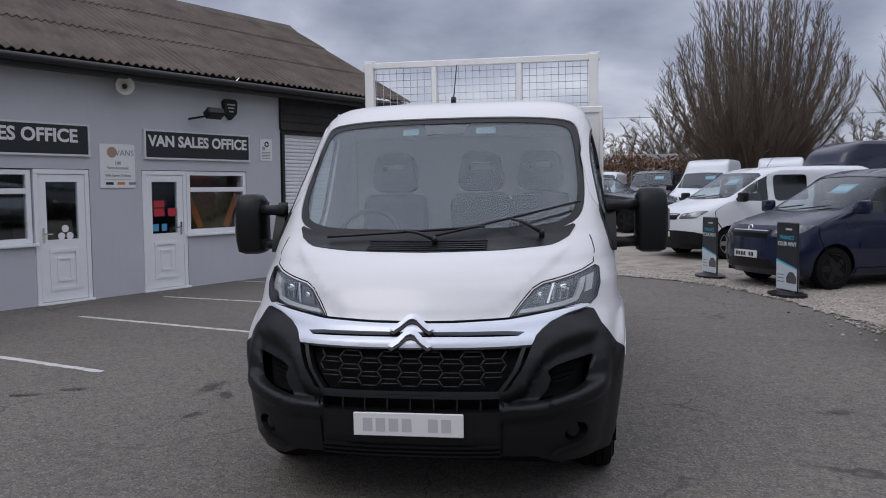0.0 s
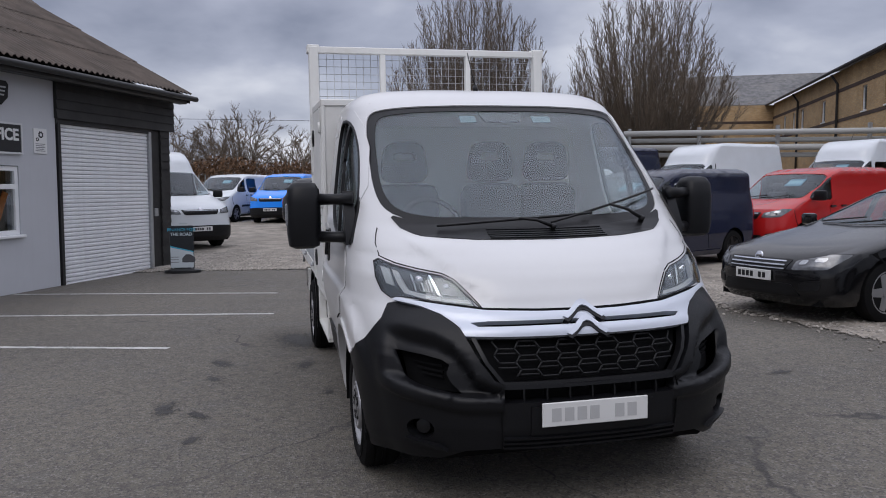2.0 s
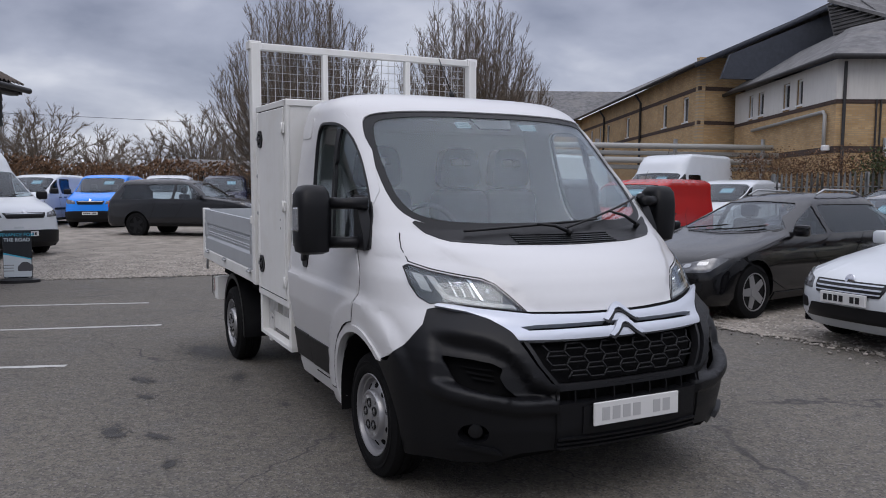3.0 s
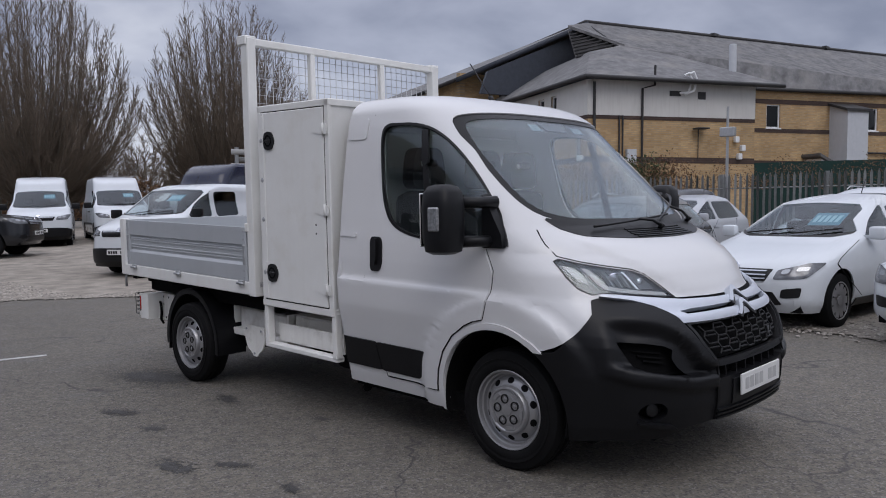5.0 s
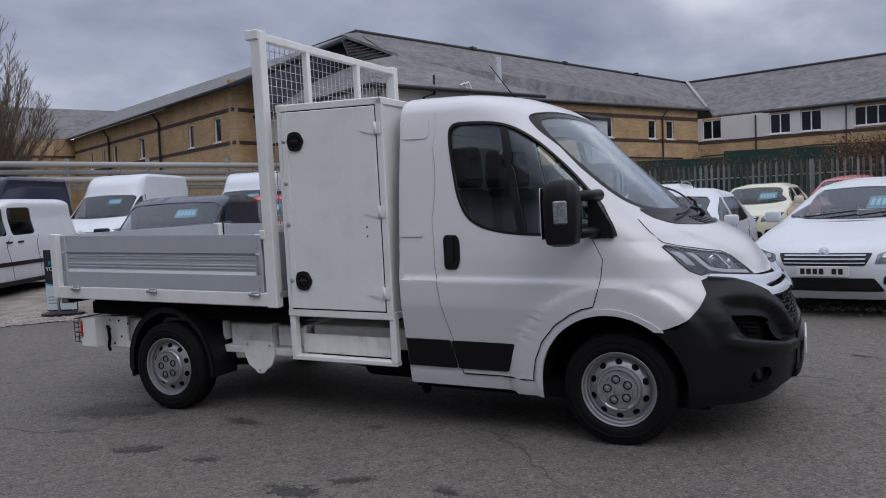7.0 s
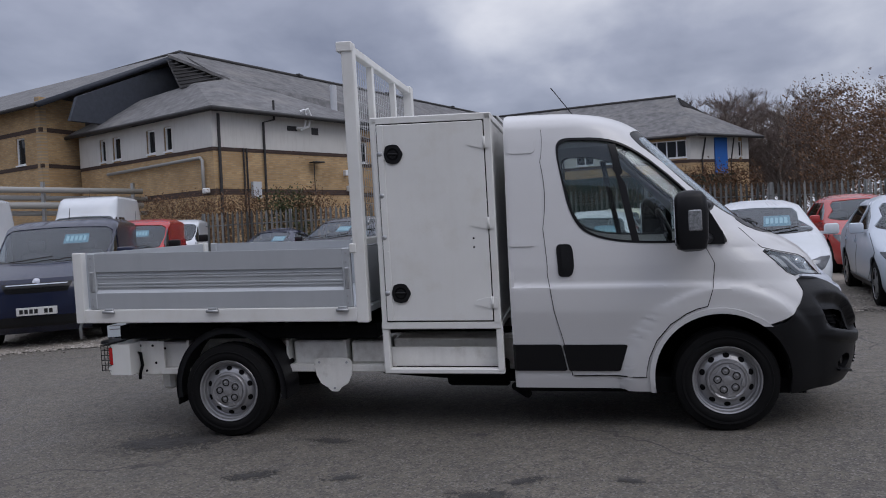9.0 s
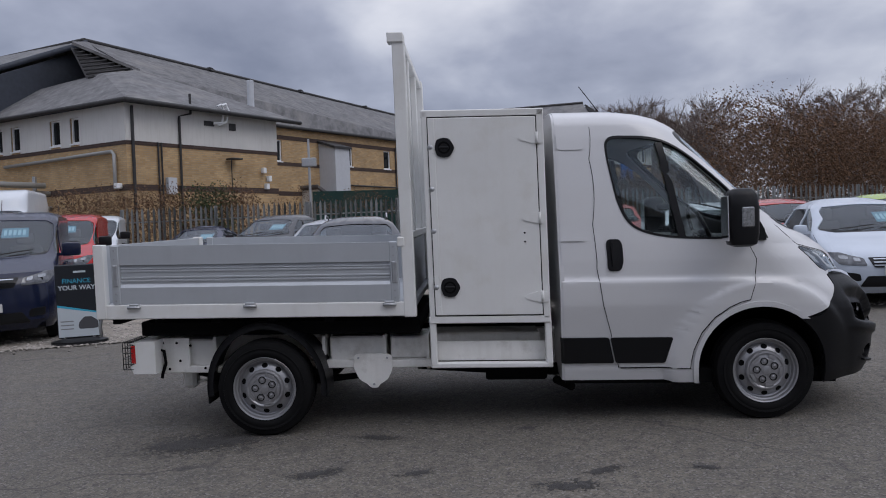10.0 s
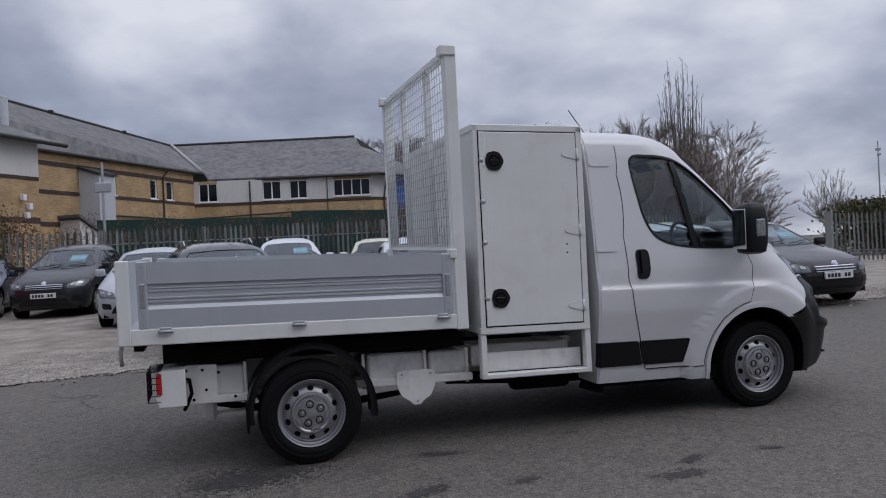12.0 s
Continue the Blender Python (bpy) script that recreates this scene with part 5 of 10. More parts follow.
wiper(-0.57, 1.315, 0.30, 1.365, 0.04, 1.30)
wiper(0.04, 1.32, 0.80, 1.485, 0.60, 1.325)

# bumper in grained plastic, with its horns, hollow cheeks and ridge
CREASE = ((0.46, 0.648), (0.54, 0.689), (0.58, 0.762), (0.63, 0.832), (0.70, 0.867), (0.80, 0.885), (0.92, 0.907))
RIDGE = ((0.42, 0.59), (0.60, 0.59), (0.72, 0.612), (0.855, 0.640), (0.94, 0.672))


def bumper_form(p):
    ax, z = abs(p.x), p.z
    if p.y > -0.50:
        return 0.006
    if ax < 0.425:
        return 0.012
    zc, zr = lerp_table(CREASE, ax), lerp_table(RIDGE, ax)
    zr = min(zr, zc - 0.03)
    side = smooth((-0.53 - p.y) / 0.15)
    if z >= zc:
        o = 0.024
    elif z > zr:
        o = 0.024 - 0.062 * smooth((zc - z) / 0.060) * smooth((z - zr) / 0.030) * smooth((0.93 - ax) / 0.06)
    elif z > zr - 0.040:
        o = 0.026
    else:
        o = 0.026 - 0.020 * smooth((zr - 0.040 - z) / 0.035)
    return 0.006 + (o - 0.006) * side


front_edge = []
for i in range(9):
    a = math.pi - math.asin((0.70 - ARC_Z) / ARC_R) + (math.pi + 0.22 - (math.pi - math.asin((0.70 - ARC_Z) / ARC_R))) * i / 8
    yy, zz = ARC_Y + ARC_R * math.cos(a), ARC_Z + ARC_R * math.sin(a)
    front_edge.append((CAB.at_y(yy, zz), zz))
whole = CAB.spots([("x", 0.0, 0.648), ("x", 0.41, 0.655), ("x", 0.457, 0.671), ("x", 0.503, 0.735), ("x", 0.562, 0.845), ("x", 0.578, 0.882), ("x", 0.604, 0.904), ("x", 0.645, 0.932), ("x", 0.725, 0.959), ("x", 0.835, 0.984),
                   ("x", 0.866, 0.974), ("y", -0.50, 0.908), ("y", -0.465, 0.83), ("y", -0.40, 0.765), ("y", -0.345, 0.715)]) + front_edge + CAB.spots(
    [("y", -0.47, 0.272), ("x", 0.80, 0.276), ("x", 0.68, 0.29), ("x", 0.58, 0.342), ("x", 0.40, 0.356), ("x", 0.0, 0.358)])
INTAKE = CAB.spots([("x", 0.888, 0.79), ("x", 0.78, 0.785), ("x", 0.69, 0.768), ("x", 0.655, 0.742), ("x", 0.675, 0.70), ("x", 0.655, 0.655), ("x", 0.60, 0.606), ("x", 0.69, 0.618), ("x", 0.80, 0.638), ("x", 0.852, 0.66), ("x", 0.874, 0.715)])
INTAKE = rounded(INTAKE, 0.2, 2)
FOG = [(CAB.at_x(0.772 + 0.055 * math.cos(a), 0.432 + 0.05 * math.sin(a)), 0.432 + 0.05 * math.sin(a)) for a in [6.283 * i / 20 for i in range(20)]]
SLOT = CAB.spots([("x", 0.418, 0.573), ("x", 0.418, 0.632), ("x", 0.2, 0.632), ("x", 0.0, 0.632)]) + CAB.spots([("x", -0.2, 0.632), ("x", -0.418, 0.632), ("x", -0.418, 0.573), ("x", 0.0, 0.573)])
bumper = cab("front_bumper", dense(whole + mirror_pts(whole[1:-1]), 0.04), -0.045, bumper_form, "bumper", truck, "deep grained black plastic front bumper",
             holes=[dense(INTAKE, 0.04), mirror_pts(dense(INTAKE, 0.04)), FOG, mirror_pts(FOG), dense(SLOT, 0.04)], ds=0.018, dz=0.0125, angle=60)
part("undertray", one_box(-0.72, 0.72, -0.76, -0.3, 0.24, 0.42, 0.03), "black_matt", truck)
for sg in (1, -1):
    def sd2(pts, sgn=sg):
        return pts if sgn > 0 else mirror_pts(pts)
    cab("intake_back", sd2(dense(CAB.spots([("x", 0.90, 0.82), ("x", 0.62, 0.80), ("x", 0.55, 0.58), ("x", 0.88, 0.60)]), 0.05)), -0.11, -0.10, "black_matt", bumper)
    for k in range(3):
        z0 = 0.672 + 0.027 * k
        cab("intake_louvre", sd2(dense(CAB.spots([("x", 0.70, z0), ("x", 0.80 + 0.02 * k, z0 + 0.012), ("x", 0.80 + 0.02 * k, z0 + 0.022), ("x", 0.70, z0 + 0.010)]), 0.05)), -0.10, -0.080, "black_matt", bumper)
    c0 = CAB.out(sg * CAB.at_x(0.772, 0.432), 0.432, -0.025)
    bm = bmesh.new()
    lathe(bm, [(-0.04, 0.02), (0.0, 0.036), (0.006, 0.034), (0.010, 0.02), (0.011, 0.0005)], Matrix.Translation(c0) @ pose(0, 0, 0, 0, 0, sg * 30 + 180), 20, "y")
    part("fog_lamp", bm, "black", bumper, "small round fog lamp blank")
    cab("fog_back", sd2(FOG), -0.09, -0.08, "black_matt", bumper)
    cab("corner_fin", sd2(dense(CAB.spots([("x", 0.655, 0.345), ("x", 0.82, 0.376), ("x", 0.82, 0.388), ("x", 0.69, 0.368)]), 0.03)), 0.0, 0.03, "bumper", bumper)
    cab("bumper_joint", sd2(dense(CAB.spots([("x", 0.424, 0.36), ("x", 0.428, 0.36), ("x", 0.434, 0.655), ("x", 0.430, 0.655)]), 0.03)), 0.008, 0.0175, "black_matt", bumper)
cab("slot_back", dense(CAB.spots([("x", -0.44, 0.555), ("x", 0.44, 0.555), ("x", 0.44, 0.65), ("x", -0.44, 0.65)]), 0.05), -0.09, -0.08, "black_matt", bumper)
for k in range(7):
    xx = -0.33 + 0.11 * k
    cab("slot_bar", dense(CAB.spots([("x", xx, 0.57), ("x", xx + 0.008, 0.57), ("x", xx + 0.008, 0.634), ("x", xx, 0.634)]), 0.05), -0.05, -0.01, "black", bumper)
for z0 in (0.362, 0.384, 0.406):
    cab("lower_slat", dense(CAB.spots([("x", -0.42, z0), ("x", 0.42, z0), ("x", 0.42, z0 + 0.009), ("x", -0.42, z0 + 0.009)]), 0.05), 0.010, 0.028, "bumper", bumper)
plate_board = cab("plate_board", dense(CAB.spots([("x", -0.30, 0.425), ("x", 0.30, 0.425), ("x", 0.30, 0.555), ("x", -0.30, 0.555)]), 0.05), 0.010, 0.020, "bumper", bumper)
pl = part("number_plate", one_box(-0.26, 0.26, -1.006, -0.994, 0.435, 0.545, 0.003), "plate", truck, "white number plate with the marks wiped to bars")
M["plate_blur"] = mat("pale_smear", (0.42, 0.42, 0.42), 0.5)
for k in range(7):
    if k != 4:
        part("plate_bar", one_box(-0.215 + 0.062 * k, -0.170 + 0.062 * k, -1.008, -1.0055, 0.458, 0.520), "plate_blur", pl)

# grille with honeycomb bars
GR = [(-0.525, 0.86), (-0.415, 0.665), (0.415, 0.665), (0.525, 0.86)]
cab("grille_back", dense(CAB.spots([("x", a, b) for a, b in GR]), 0.05), -0.06, -0.05, "black_matt", truck)
hexes = bmesh.new()


def in_grille(x, z):
    return 0.672 < z < 0.852 and abs(x) < 0.405 + (z - 0.665) / 0.195 * 0.11


def hex_bar(p, q):
    k = 4
    pts_ = [(p[0] + (q[0] - p[0]) * i / k, p[1] + (q[1] - p[1]) * i / k) for i in range(k + 1)]
    if all(in_grille(*a) for a in pts_):
        tube(hexes, [CAB.out(CAB.at_x(a[0], a[1]), a[1], -0.010) for a in pts_], 0.0055, 4)


HA, HF, HH = 0.060, 0.038, 0.031
for c_ in range(-6, 7):
    for r_ in range(0, 5):
        cx_, cz_ = c_ * (HA + HF), 0.655 + r_ * 2 * HH + (HH if c_ % 2 else 0)
        hex_bar((cx_ - HA, cz_), (cx_ - HF, cz_ + HH))
        hex_bar((cx_ - HF, cz_ + HH), (cx_ + HF, cz_ + HH))
        hex_bar((cx_ + HF, cz_ + HH), (cx_ + HA, cz_))
        hex_bar((cx_ - HF - 0.006, cz_ + 0.010), (cx_ + HF + 0.006, cz_ + 0.010))
part("grille_mesh", hexes, "black", truck, "black honeycomb grille")
gsur = dense(CAB.spots([("x", a, b) for a, b in [(-0.545, 0.862), (-0.425, 0.650), (0.425, 0.650), (0.545, 0.862)]]), 0.05)
cab("grille_surround", gsur, -0.03, 0.012, "black", truck, holes=[dense(CAB.spots([("x", a, b) for a, b in GR]), 0.05)])


# the satin bars: one sweeping band, parted by a slit
band = [("x", 0.0, 0.948), ("x", 0.19, 0.948), ("x", 0.455, 0.955), ("x", 0.59, 0.971), ("x", 0.72, 0.988), ("x", 0.822, 1.000), ("x", 0.834, 0.987), ("x", 0.725, 0.962), ("x", 0.645, 0.935), ("x", 0.605, 0.908), ("x", 0.580, 0.885), ("x", 0.562, 0.852),
        ("x", 0.40, 0.851), ("x", 0.2, 0.851), ("x", 0.0, 0.851)]
slit = [("x", 0.50, 0.888), ("x", 0.53, 0.904), ("x", 0.45, 0.9105), ("x", 0.2, 0.913), ("x", 0.0, 0.913)]
slit_low = [("x", 0.0, 0.893), ("x", 0.2, 0.892), ("x", 0.4, 0.889)]
bd, sl = CAB.spots(band), CAB.spots(slit + slit_low[::1])
sl_half = CAB.spots([("x", 0.0, 0.893), ("x", 0.2, 0.892), ("x", 0.4, 0.889), ("x", 0.50, 0.888), ("x", 0.53, 0.904), ("x", 0.45, 0.9105), ("x", 0.2, 0.913), ("x", 0.0, 0.913)])


def band_form(p):
    mid = lerp_table(((0.0, 0.93), (0.45, 0.934), (0.6, 0.945), (0.83, 0.99)), abs(p.x)) if p.z > 0.905 else 0.872
    return 0.020 + 0.008 * (1 - min(1.0, abs(p.z - mid) / 0.025))


grille_bar = cab("grille_bar", dense(bd + mirror_pts(bd[1:-1]), 0.04), -0.012, band_form, "satin", truck, "satin chrome band of two bars over the grille", holes=[dense(sl_half + mirror_pts(sl_half[1:-1]), 0.04)], ds=0.03, dz=0.012, angle=50)
cab("bar_gap", dense(CAB.spots([("x", -0.56, 0.88), ("x", 0.56, 0.88), ("x", 0.56, 0.92), ("x", -0.56, 0.92)]), 0.05), -0.02, -0.014, "black_matt", grille_bar)
for zc in (0.968, 0.905):
    top_ = [(-0.105, zc - 0.048), (-0.06, zc - 0.020), (-0.024, zc + 0.008), (0.0, zc + 0.014), (0.024, zc + 0.008), (0.06, zc - 0.020), (0.105, zc - 0.048)]
    bot_ = [(0.085, zc - 0.058), (0.055, zc - 0.040), (0.020, zc - 0.014), (0.0, zc - 0.009), (-0.020, zc - 0.014), (-0.055, zc - 0.040), (-0.085, zc - 0.058)]
    cab("badge", dense(CAB.spots([("x", a, b) for a, b in top_ + bot_]), 0.02), 0.0, lambda p: 0.034 + 0.010 * (1 - min(1.0, abs(p.x) / 0.1)), "satin", truck, "chrome chevron of the badge", ds=0.02, dz=0.01)
    cab("badge_shadow", dense(CAB.spots([("x", a, b - 0.014) for a, b in top_ + bot_]), 0.02), 0.0, 0.034, "black", truck, ds=0.02, dz=0.02)

# headlamps
DRL = CAB.spots([("x", 0.50, 0.988), ("x", 0.615, 0.997), ("x", 0.723, 1.010), ("x", 0.790, 1.026), ("x", 0.816, 1.072), ("x", 0.832, 1.132), ("x", 0.806, 1.126), ("x", 0.793, 1.080), ("x", 0.773, 1.042), ("x", 0.723, 1.030), ("x", 0.615, 1.014), ("x", 0.512, 1.005)])
M["drl"] = mat("frosted_light_strip", (0.40, 0.405, 0.41), 0.3)
for sg in (1, -1):
    def sd3(pts, sgn=sg):
        return pts if sgn > 0 else mirror_pts(pts)
    hl = cab("headlamp", sd3(dense(HL, 0.03)), -0.030, -0.022, "lamp_bowl", truck, "clear swept-back headlamp with chrome reflectors", ds=0.03, dz=0.03)
    cab("lamp_edge", sd3(dense(HL, 0.02)), -0.024, 0.003, "black", hl, holes=[sd3(dense([(HS[0] + (a - HS[0]) * 0.965, HS[1] + (b - HS[1]) * 0.945) for HS in [CAB.spots([("x", 0.74, 1.065)])[0]] for a, b in HL], 0.02))], ds=0.03, dz=0.03)
    cab("light_strip", sd3(dense(DRL, 0.02)), -0.022, 0.0, "drl", hl, "frosted daytime light strip", ds=0.03, dz=0.03)
    for (pts, mm_, o) in (
            (CAB.spots([("x", 0.555, 1.025), ("x", 0.622, 1.03), ("x", 0.655, 1.115), ("x", 0.61, 1.105), ("x", 0.575, 1.08)]), "lamp_dark", -0.012),
            (CAB.spots([("x", 0.655, 1.036), ("x", 0.765, 1.052), ("x", 0.785, 1.135), ("x", 0.69, 1.12)]), "lamp_bowl", -0.016),
            (CAB.spots([("x", 0.835, 1.06), ("x", 0.872, 1.07), ("x", 0.885, 1.15), ("x", 0.848, 1.14)]), "drl", -0.014),
            (CAB.spots([("x", 0.634, 1.025), ("x", 0.646, 1.028), ("x", 0.676, 1.118), ("x", 0.664, 1.116)]), "chrome", -0.004)):
        cab("reflector", sd3(dense(pts, 0.03)), -0.022, o, mm_, hl)
    for (xx, zz, rr) in ((0.725, 1.088, 0.030), (0.605, 1.065, 0.022)):
        c1 = CAB.out(sg * CAB.at_x(xx, zz), zz, -0.016)
        bm = bmesh.new()
        lathe(bm, [(0.0, rr), (0.006, rr * 0.95), (0.002, rr * 0.7), (0.012, rr * 0.4), (0.016, 0.0005)], Matrix.Translation(c1) @ pose(0, 0, 0, -25, 0, sg * 28 + 180), 20, "y")
        part("bulb_cap", bm, "chrome", hl)
    for k in range(6):
        xx = 0.665 + 0.018 * k
        cab("facet", sd3(dense(CAB.spots([("x", xx, 1.04), ("x", xx + 0.008, 1.042), ("x", xx + 0.02, 1.12), ("x", xx + 0.012, 1.118)]), 0.03)), -0.016, -0.010 if k % 2 else -0.013, "lamp_bowl" if k % 2 else "lamp_facet", hl)
    cv = cab("lens", sd3(dense(HL, 0.03)), 0.000, 0.003, "glass_lens", hl, "clear lamp lens", ds=0.03, dz=0.03)
    cv.visible_shadow = False

# mirrors on two arms
M["drl_lens"] = mat("clear_ribbed_lens", (0.28, 0.29, 0.30), 0.15, metal=0.4, vary=0.5, scale=60, fine=200)
for sg in (1, -1):
    mr = thing("door_mirror", "", "")
    mr.parent = truck

    bm = bmesh.new()
    sec = []
    for (z, w, dpt, yo) in ((1.20, 0.06, 0.05, 0.0), (1.215, 0.095, 0.085, 0.0), (1.28, 0.105, 0.10, 0.0), (1.45, 0.105, 0.105, 0.0), (1.53, 0.098, 0.095, 0.0), (1.565, 0.075, 0.07, 0.0), (1.575, 0.04, 0.035, 0.0)):
        sec.append([bm.verts.new((sg * 1.225 + w * 0.9 * math.copysign(abs(math.cos(a)) ** 0.55, math.cos(a)), 0.22 + yo + dpt * math.copysign(abs(math.sin(a)) ** 0.6, math.sin(a)), z)) for a in [6.283 * i / 20 for i in range(20)]])
    for p, q in zip(sec, sec[1:]):
        for i in range(20):
            bm.faces.new((p[i], p[(i + 1) % 20], q[(i + 1) % 20], q[i]))
    bm.faces.new(sec[0][::-1])
    bm.faces.new(sec[-1])
    bmesh.ops.recalc_face_normals(bm, faces=bm.faces[:])
    part("mirror_head", bm, "bumper", mr, angle=50)
    for zz in (1.265, 1.475):
        bm = bmesh.new()
        tube(bm, [(sg * 0.96, 0.07, zz), (sg * 1.06, 0.10, zz), (sg * 1.16, 0.19, zz)], [0.036, 0.030, 0.034], 10)
        part("arm", bm, "bumper", mr)
    bm = bmesh.new()
    prism(bm, [(-0.015, 1.225), (0.125, 1.225), (0.13, 1.30), (0.125, 1.52), (0.08, 1.455), (-0.005, 1.30)], sg * 0.955, sg * 1.015, "x")
    part("foot", bm, "bumper", mr)
    part("mirror_glass", one_box(sg * 1.225 - 0.075, sg * 1.225 + 0.075, 0.318, 0.326, 1.24, 1.53, 0.003), "chrome", mr)
    part("indicator", one_box(min(sg * 1.30, sg * 1.326), max(sg * 1.30, sg * 1.326), 0.165, 0.245, 1.325, 1.455, 0.008), "drl_lens", mr, "clear side indicator lens")

# aerial
bm = bmesh.new()
tube(bm, [(-0.02, 0.86, 2.17), (-0.02, 0.88, 2.21)], 0.018, 8)
tube(bm, [(-0.02, 0.88, 2.21), (-0.02, 1.06, 2.46)], 0.004, 6)
part("aerial", bm, "black", truck)


# wheels
def wheel(x, y, sg, r=0.338, wd=0.215, arches=5):
    w_ = thing("wheel", "", "")
    w_.parent = truck
    face = sg * (abs(x))
    bm_ = bmesh.new()
    prof = [(-wd + 0.02, 0.205), (-wd, 0.24), (-wd + 0.005, 0.30), (-wd + 0.03, r - 0.008), (-wd + 0.055, r), (-wd + 0.075, r), (-wd + 0.08, r - 0.009), (-wd + 0.088, r - 0.009), (-wd + 0.093, r),
            (-0.12, r), (-0.116, r - 0.009), (-0.106, r - 0.009), (-0.102, r), (-0.075, r), (-0.07, r - 0.009), (-0.062, r - 0.009), (-0.058, r), (-0.04, r - 0.002), (-0.018, r - 0.014), (-0.006, r - 0.05),
            (0.0, 0.285), (-0.003, 0.270), (0.0, 0.262), (-0.001, 0.245), (-0.008, 0.230), (-0.020, 0.217), (-0.06, 0.205), (-wd + 0.03, 0.200)]
    lathe(bm_, prof, None, 48, "x")
    ty = part("tyre", bm_, "rubber", w_, angle=30)
    rm = bmesh.new()
    # rim well, flange and dished disc
    seg = 50
    radii = [(-0.030, 0.216), (-0.012, 0.222), (-0.009, 0.219), (-0.013, 0.211), (-0.034, 0.205), (-0.038, 0.196), (-0.058, 0.190), (-0.062, 0.182), (-0.050, 0.172), (-0.036, 0.150), (-0.030, 0.137), (-0.010, 0.133), (-0.003, 0.127), (-0.002, 0.118), (-0.008, 0.110), (-0.006, 0.085), (-0.003, 0.080), (-0.003, 0.001)]
    loops = [[rm.verts.new((a, rr * math.cos(2 * math.pi * i / seg), rr * math.sin(2 * math.pi * i / seg))) for i in range(seg)] for a, rr in radii]
    for k, (p, q) in enumerate(zip(loops, loops[1:])):
        for i in range(seg):
            rm.faces.new((p[i], p[(i + 1) % seg], q[(i + 1) % seg], q[i]))
    rm.faces.new(loops[-1])
    bmesh.ops.recalc_face_normals(rm, faces=rm.faces[:])
    rim = part("rim", rm, "silver", w_, "silver steel wheel with ten round holes", angle=30)
    for i in range(10):
        a = 2 * math.pi * i / 10 + 0.3
        hb_ = bmesh.new()
        lathe(hb_, [(-0.006, 0.0185), (0.002, 0.0185), (0.003, 0.016)], Matrix.Rotation(a, 4, "X") @ Matrix.Translation((-0.043, 0.160, 0)) @ Matrix.Rotation(radians(32), 4, "Z") @ Matrix.Diagonal((1, 1, 1.15, 1)), 14, "x")
        h_ = part("hole", hb_, "black_matt", rim)
    for i in range(5):
        a = 2 * math.pi * i / 5 + 0.5
        nb = bmesh.new()
        lathe(nb, [(-0.012, 0.027), (0.002, 0.026), (0.003, 0.021), (-0.008, 0.018)], pose(0, 0.064 * math.cos(a), 0.064 * math.sin(a)), 16, "x")
        nut = part("nut", nb, "black", rim)
        nb = bmesh.new()
        lathe(nb, [(-0.010, 0.0125), (0.001, 0.0115), (0.004, 0.006)], pose(0, 0.064 * math.cos(a), 0.064 * math.sin(a)), 6, "x")
        part("bolt", nb, "silver", rim)
        nb = bmesh.new()
        prism(nb, [(0.088, -0.024), (0.108, -0.030), (0.108, 0.030), (0.088, 0.024)], -0.010, 0.001, "x", Matrix.Rotation(a + 0.63, 4, "X"))
        part("cover_pad", nb, "silver", rim)
    hub = bmesh.new()
    lathe(hub, [(-0.010, 0.034), (0.000, 0.032), (0.003, 0.02), (0.003, 0.001)], None, 20, "x")
    part("hub_cap", hub, "silver", rim)
    w_.matrix_basis = Matrix.Translation((sg * abs(x), y, AXLE_Z)) @ pose(0, 0, 0, 0, 0, 0 if sg > 0 else 180)
    return w_


for sg in (1, -1):
    wheel(0.985, 0.0, sg)
    wheel(0.985, 3.45, sg)

# ---------------------------------------------------------------- tipper body behind the cab (drawn level, then raked)
def tpart(name, b, material, parent=None, label="", angle=35.0):
    for v in b.verts:
        v.co.z += RAKE * v.co.y
    return part(name, b, material, parent or truck, label, angle)


def tbox(name, x0, x1, y0, y1, z0, z1, material, parent=None, label="", bevel=0.006):
    return tpart(name, one_box(min(x0, x1), max(x0, x1), y0, y1, z0, z1, bevel), material, parent, label)


BX = 1.01
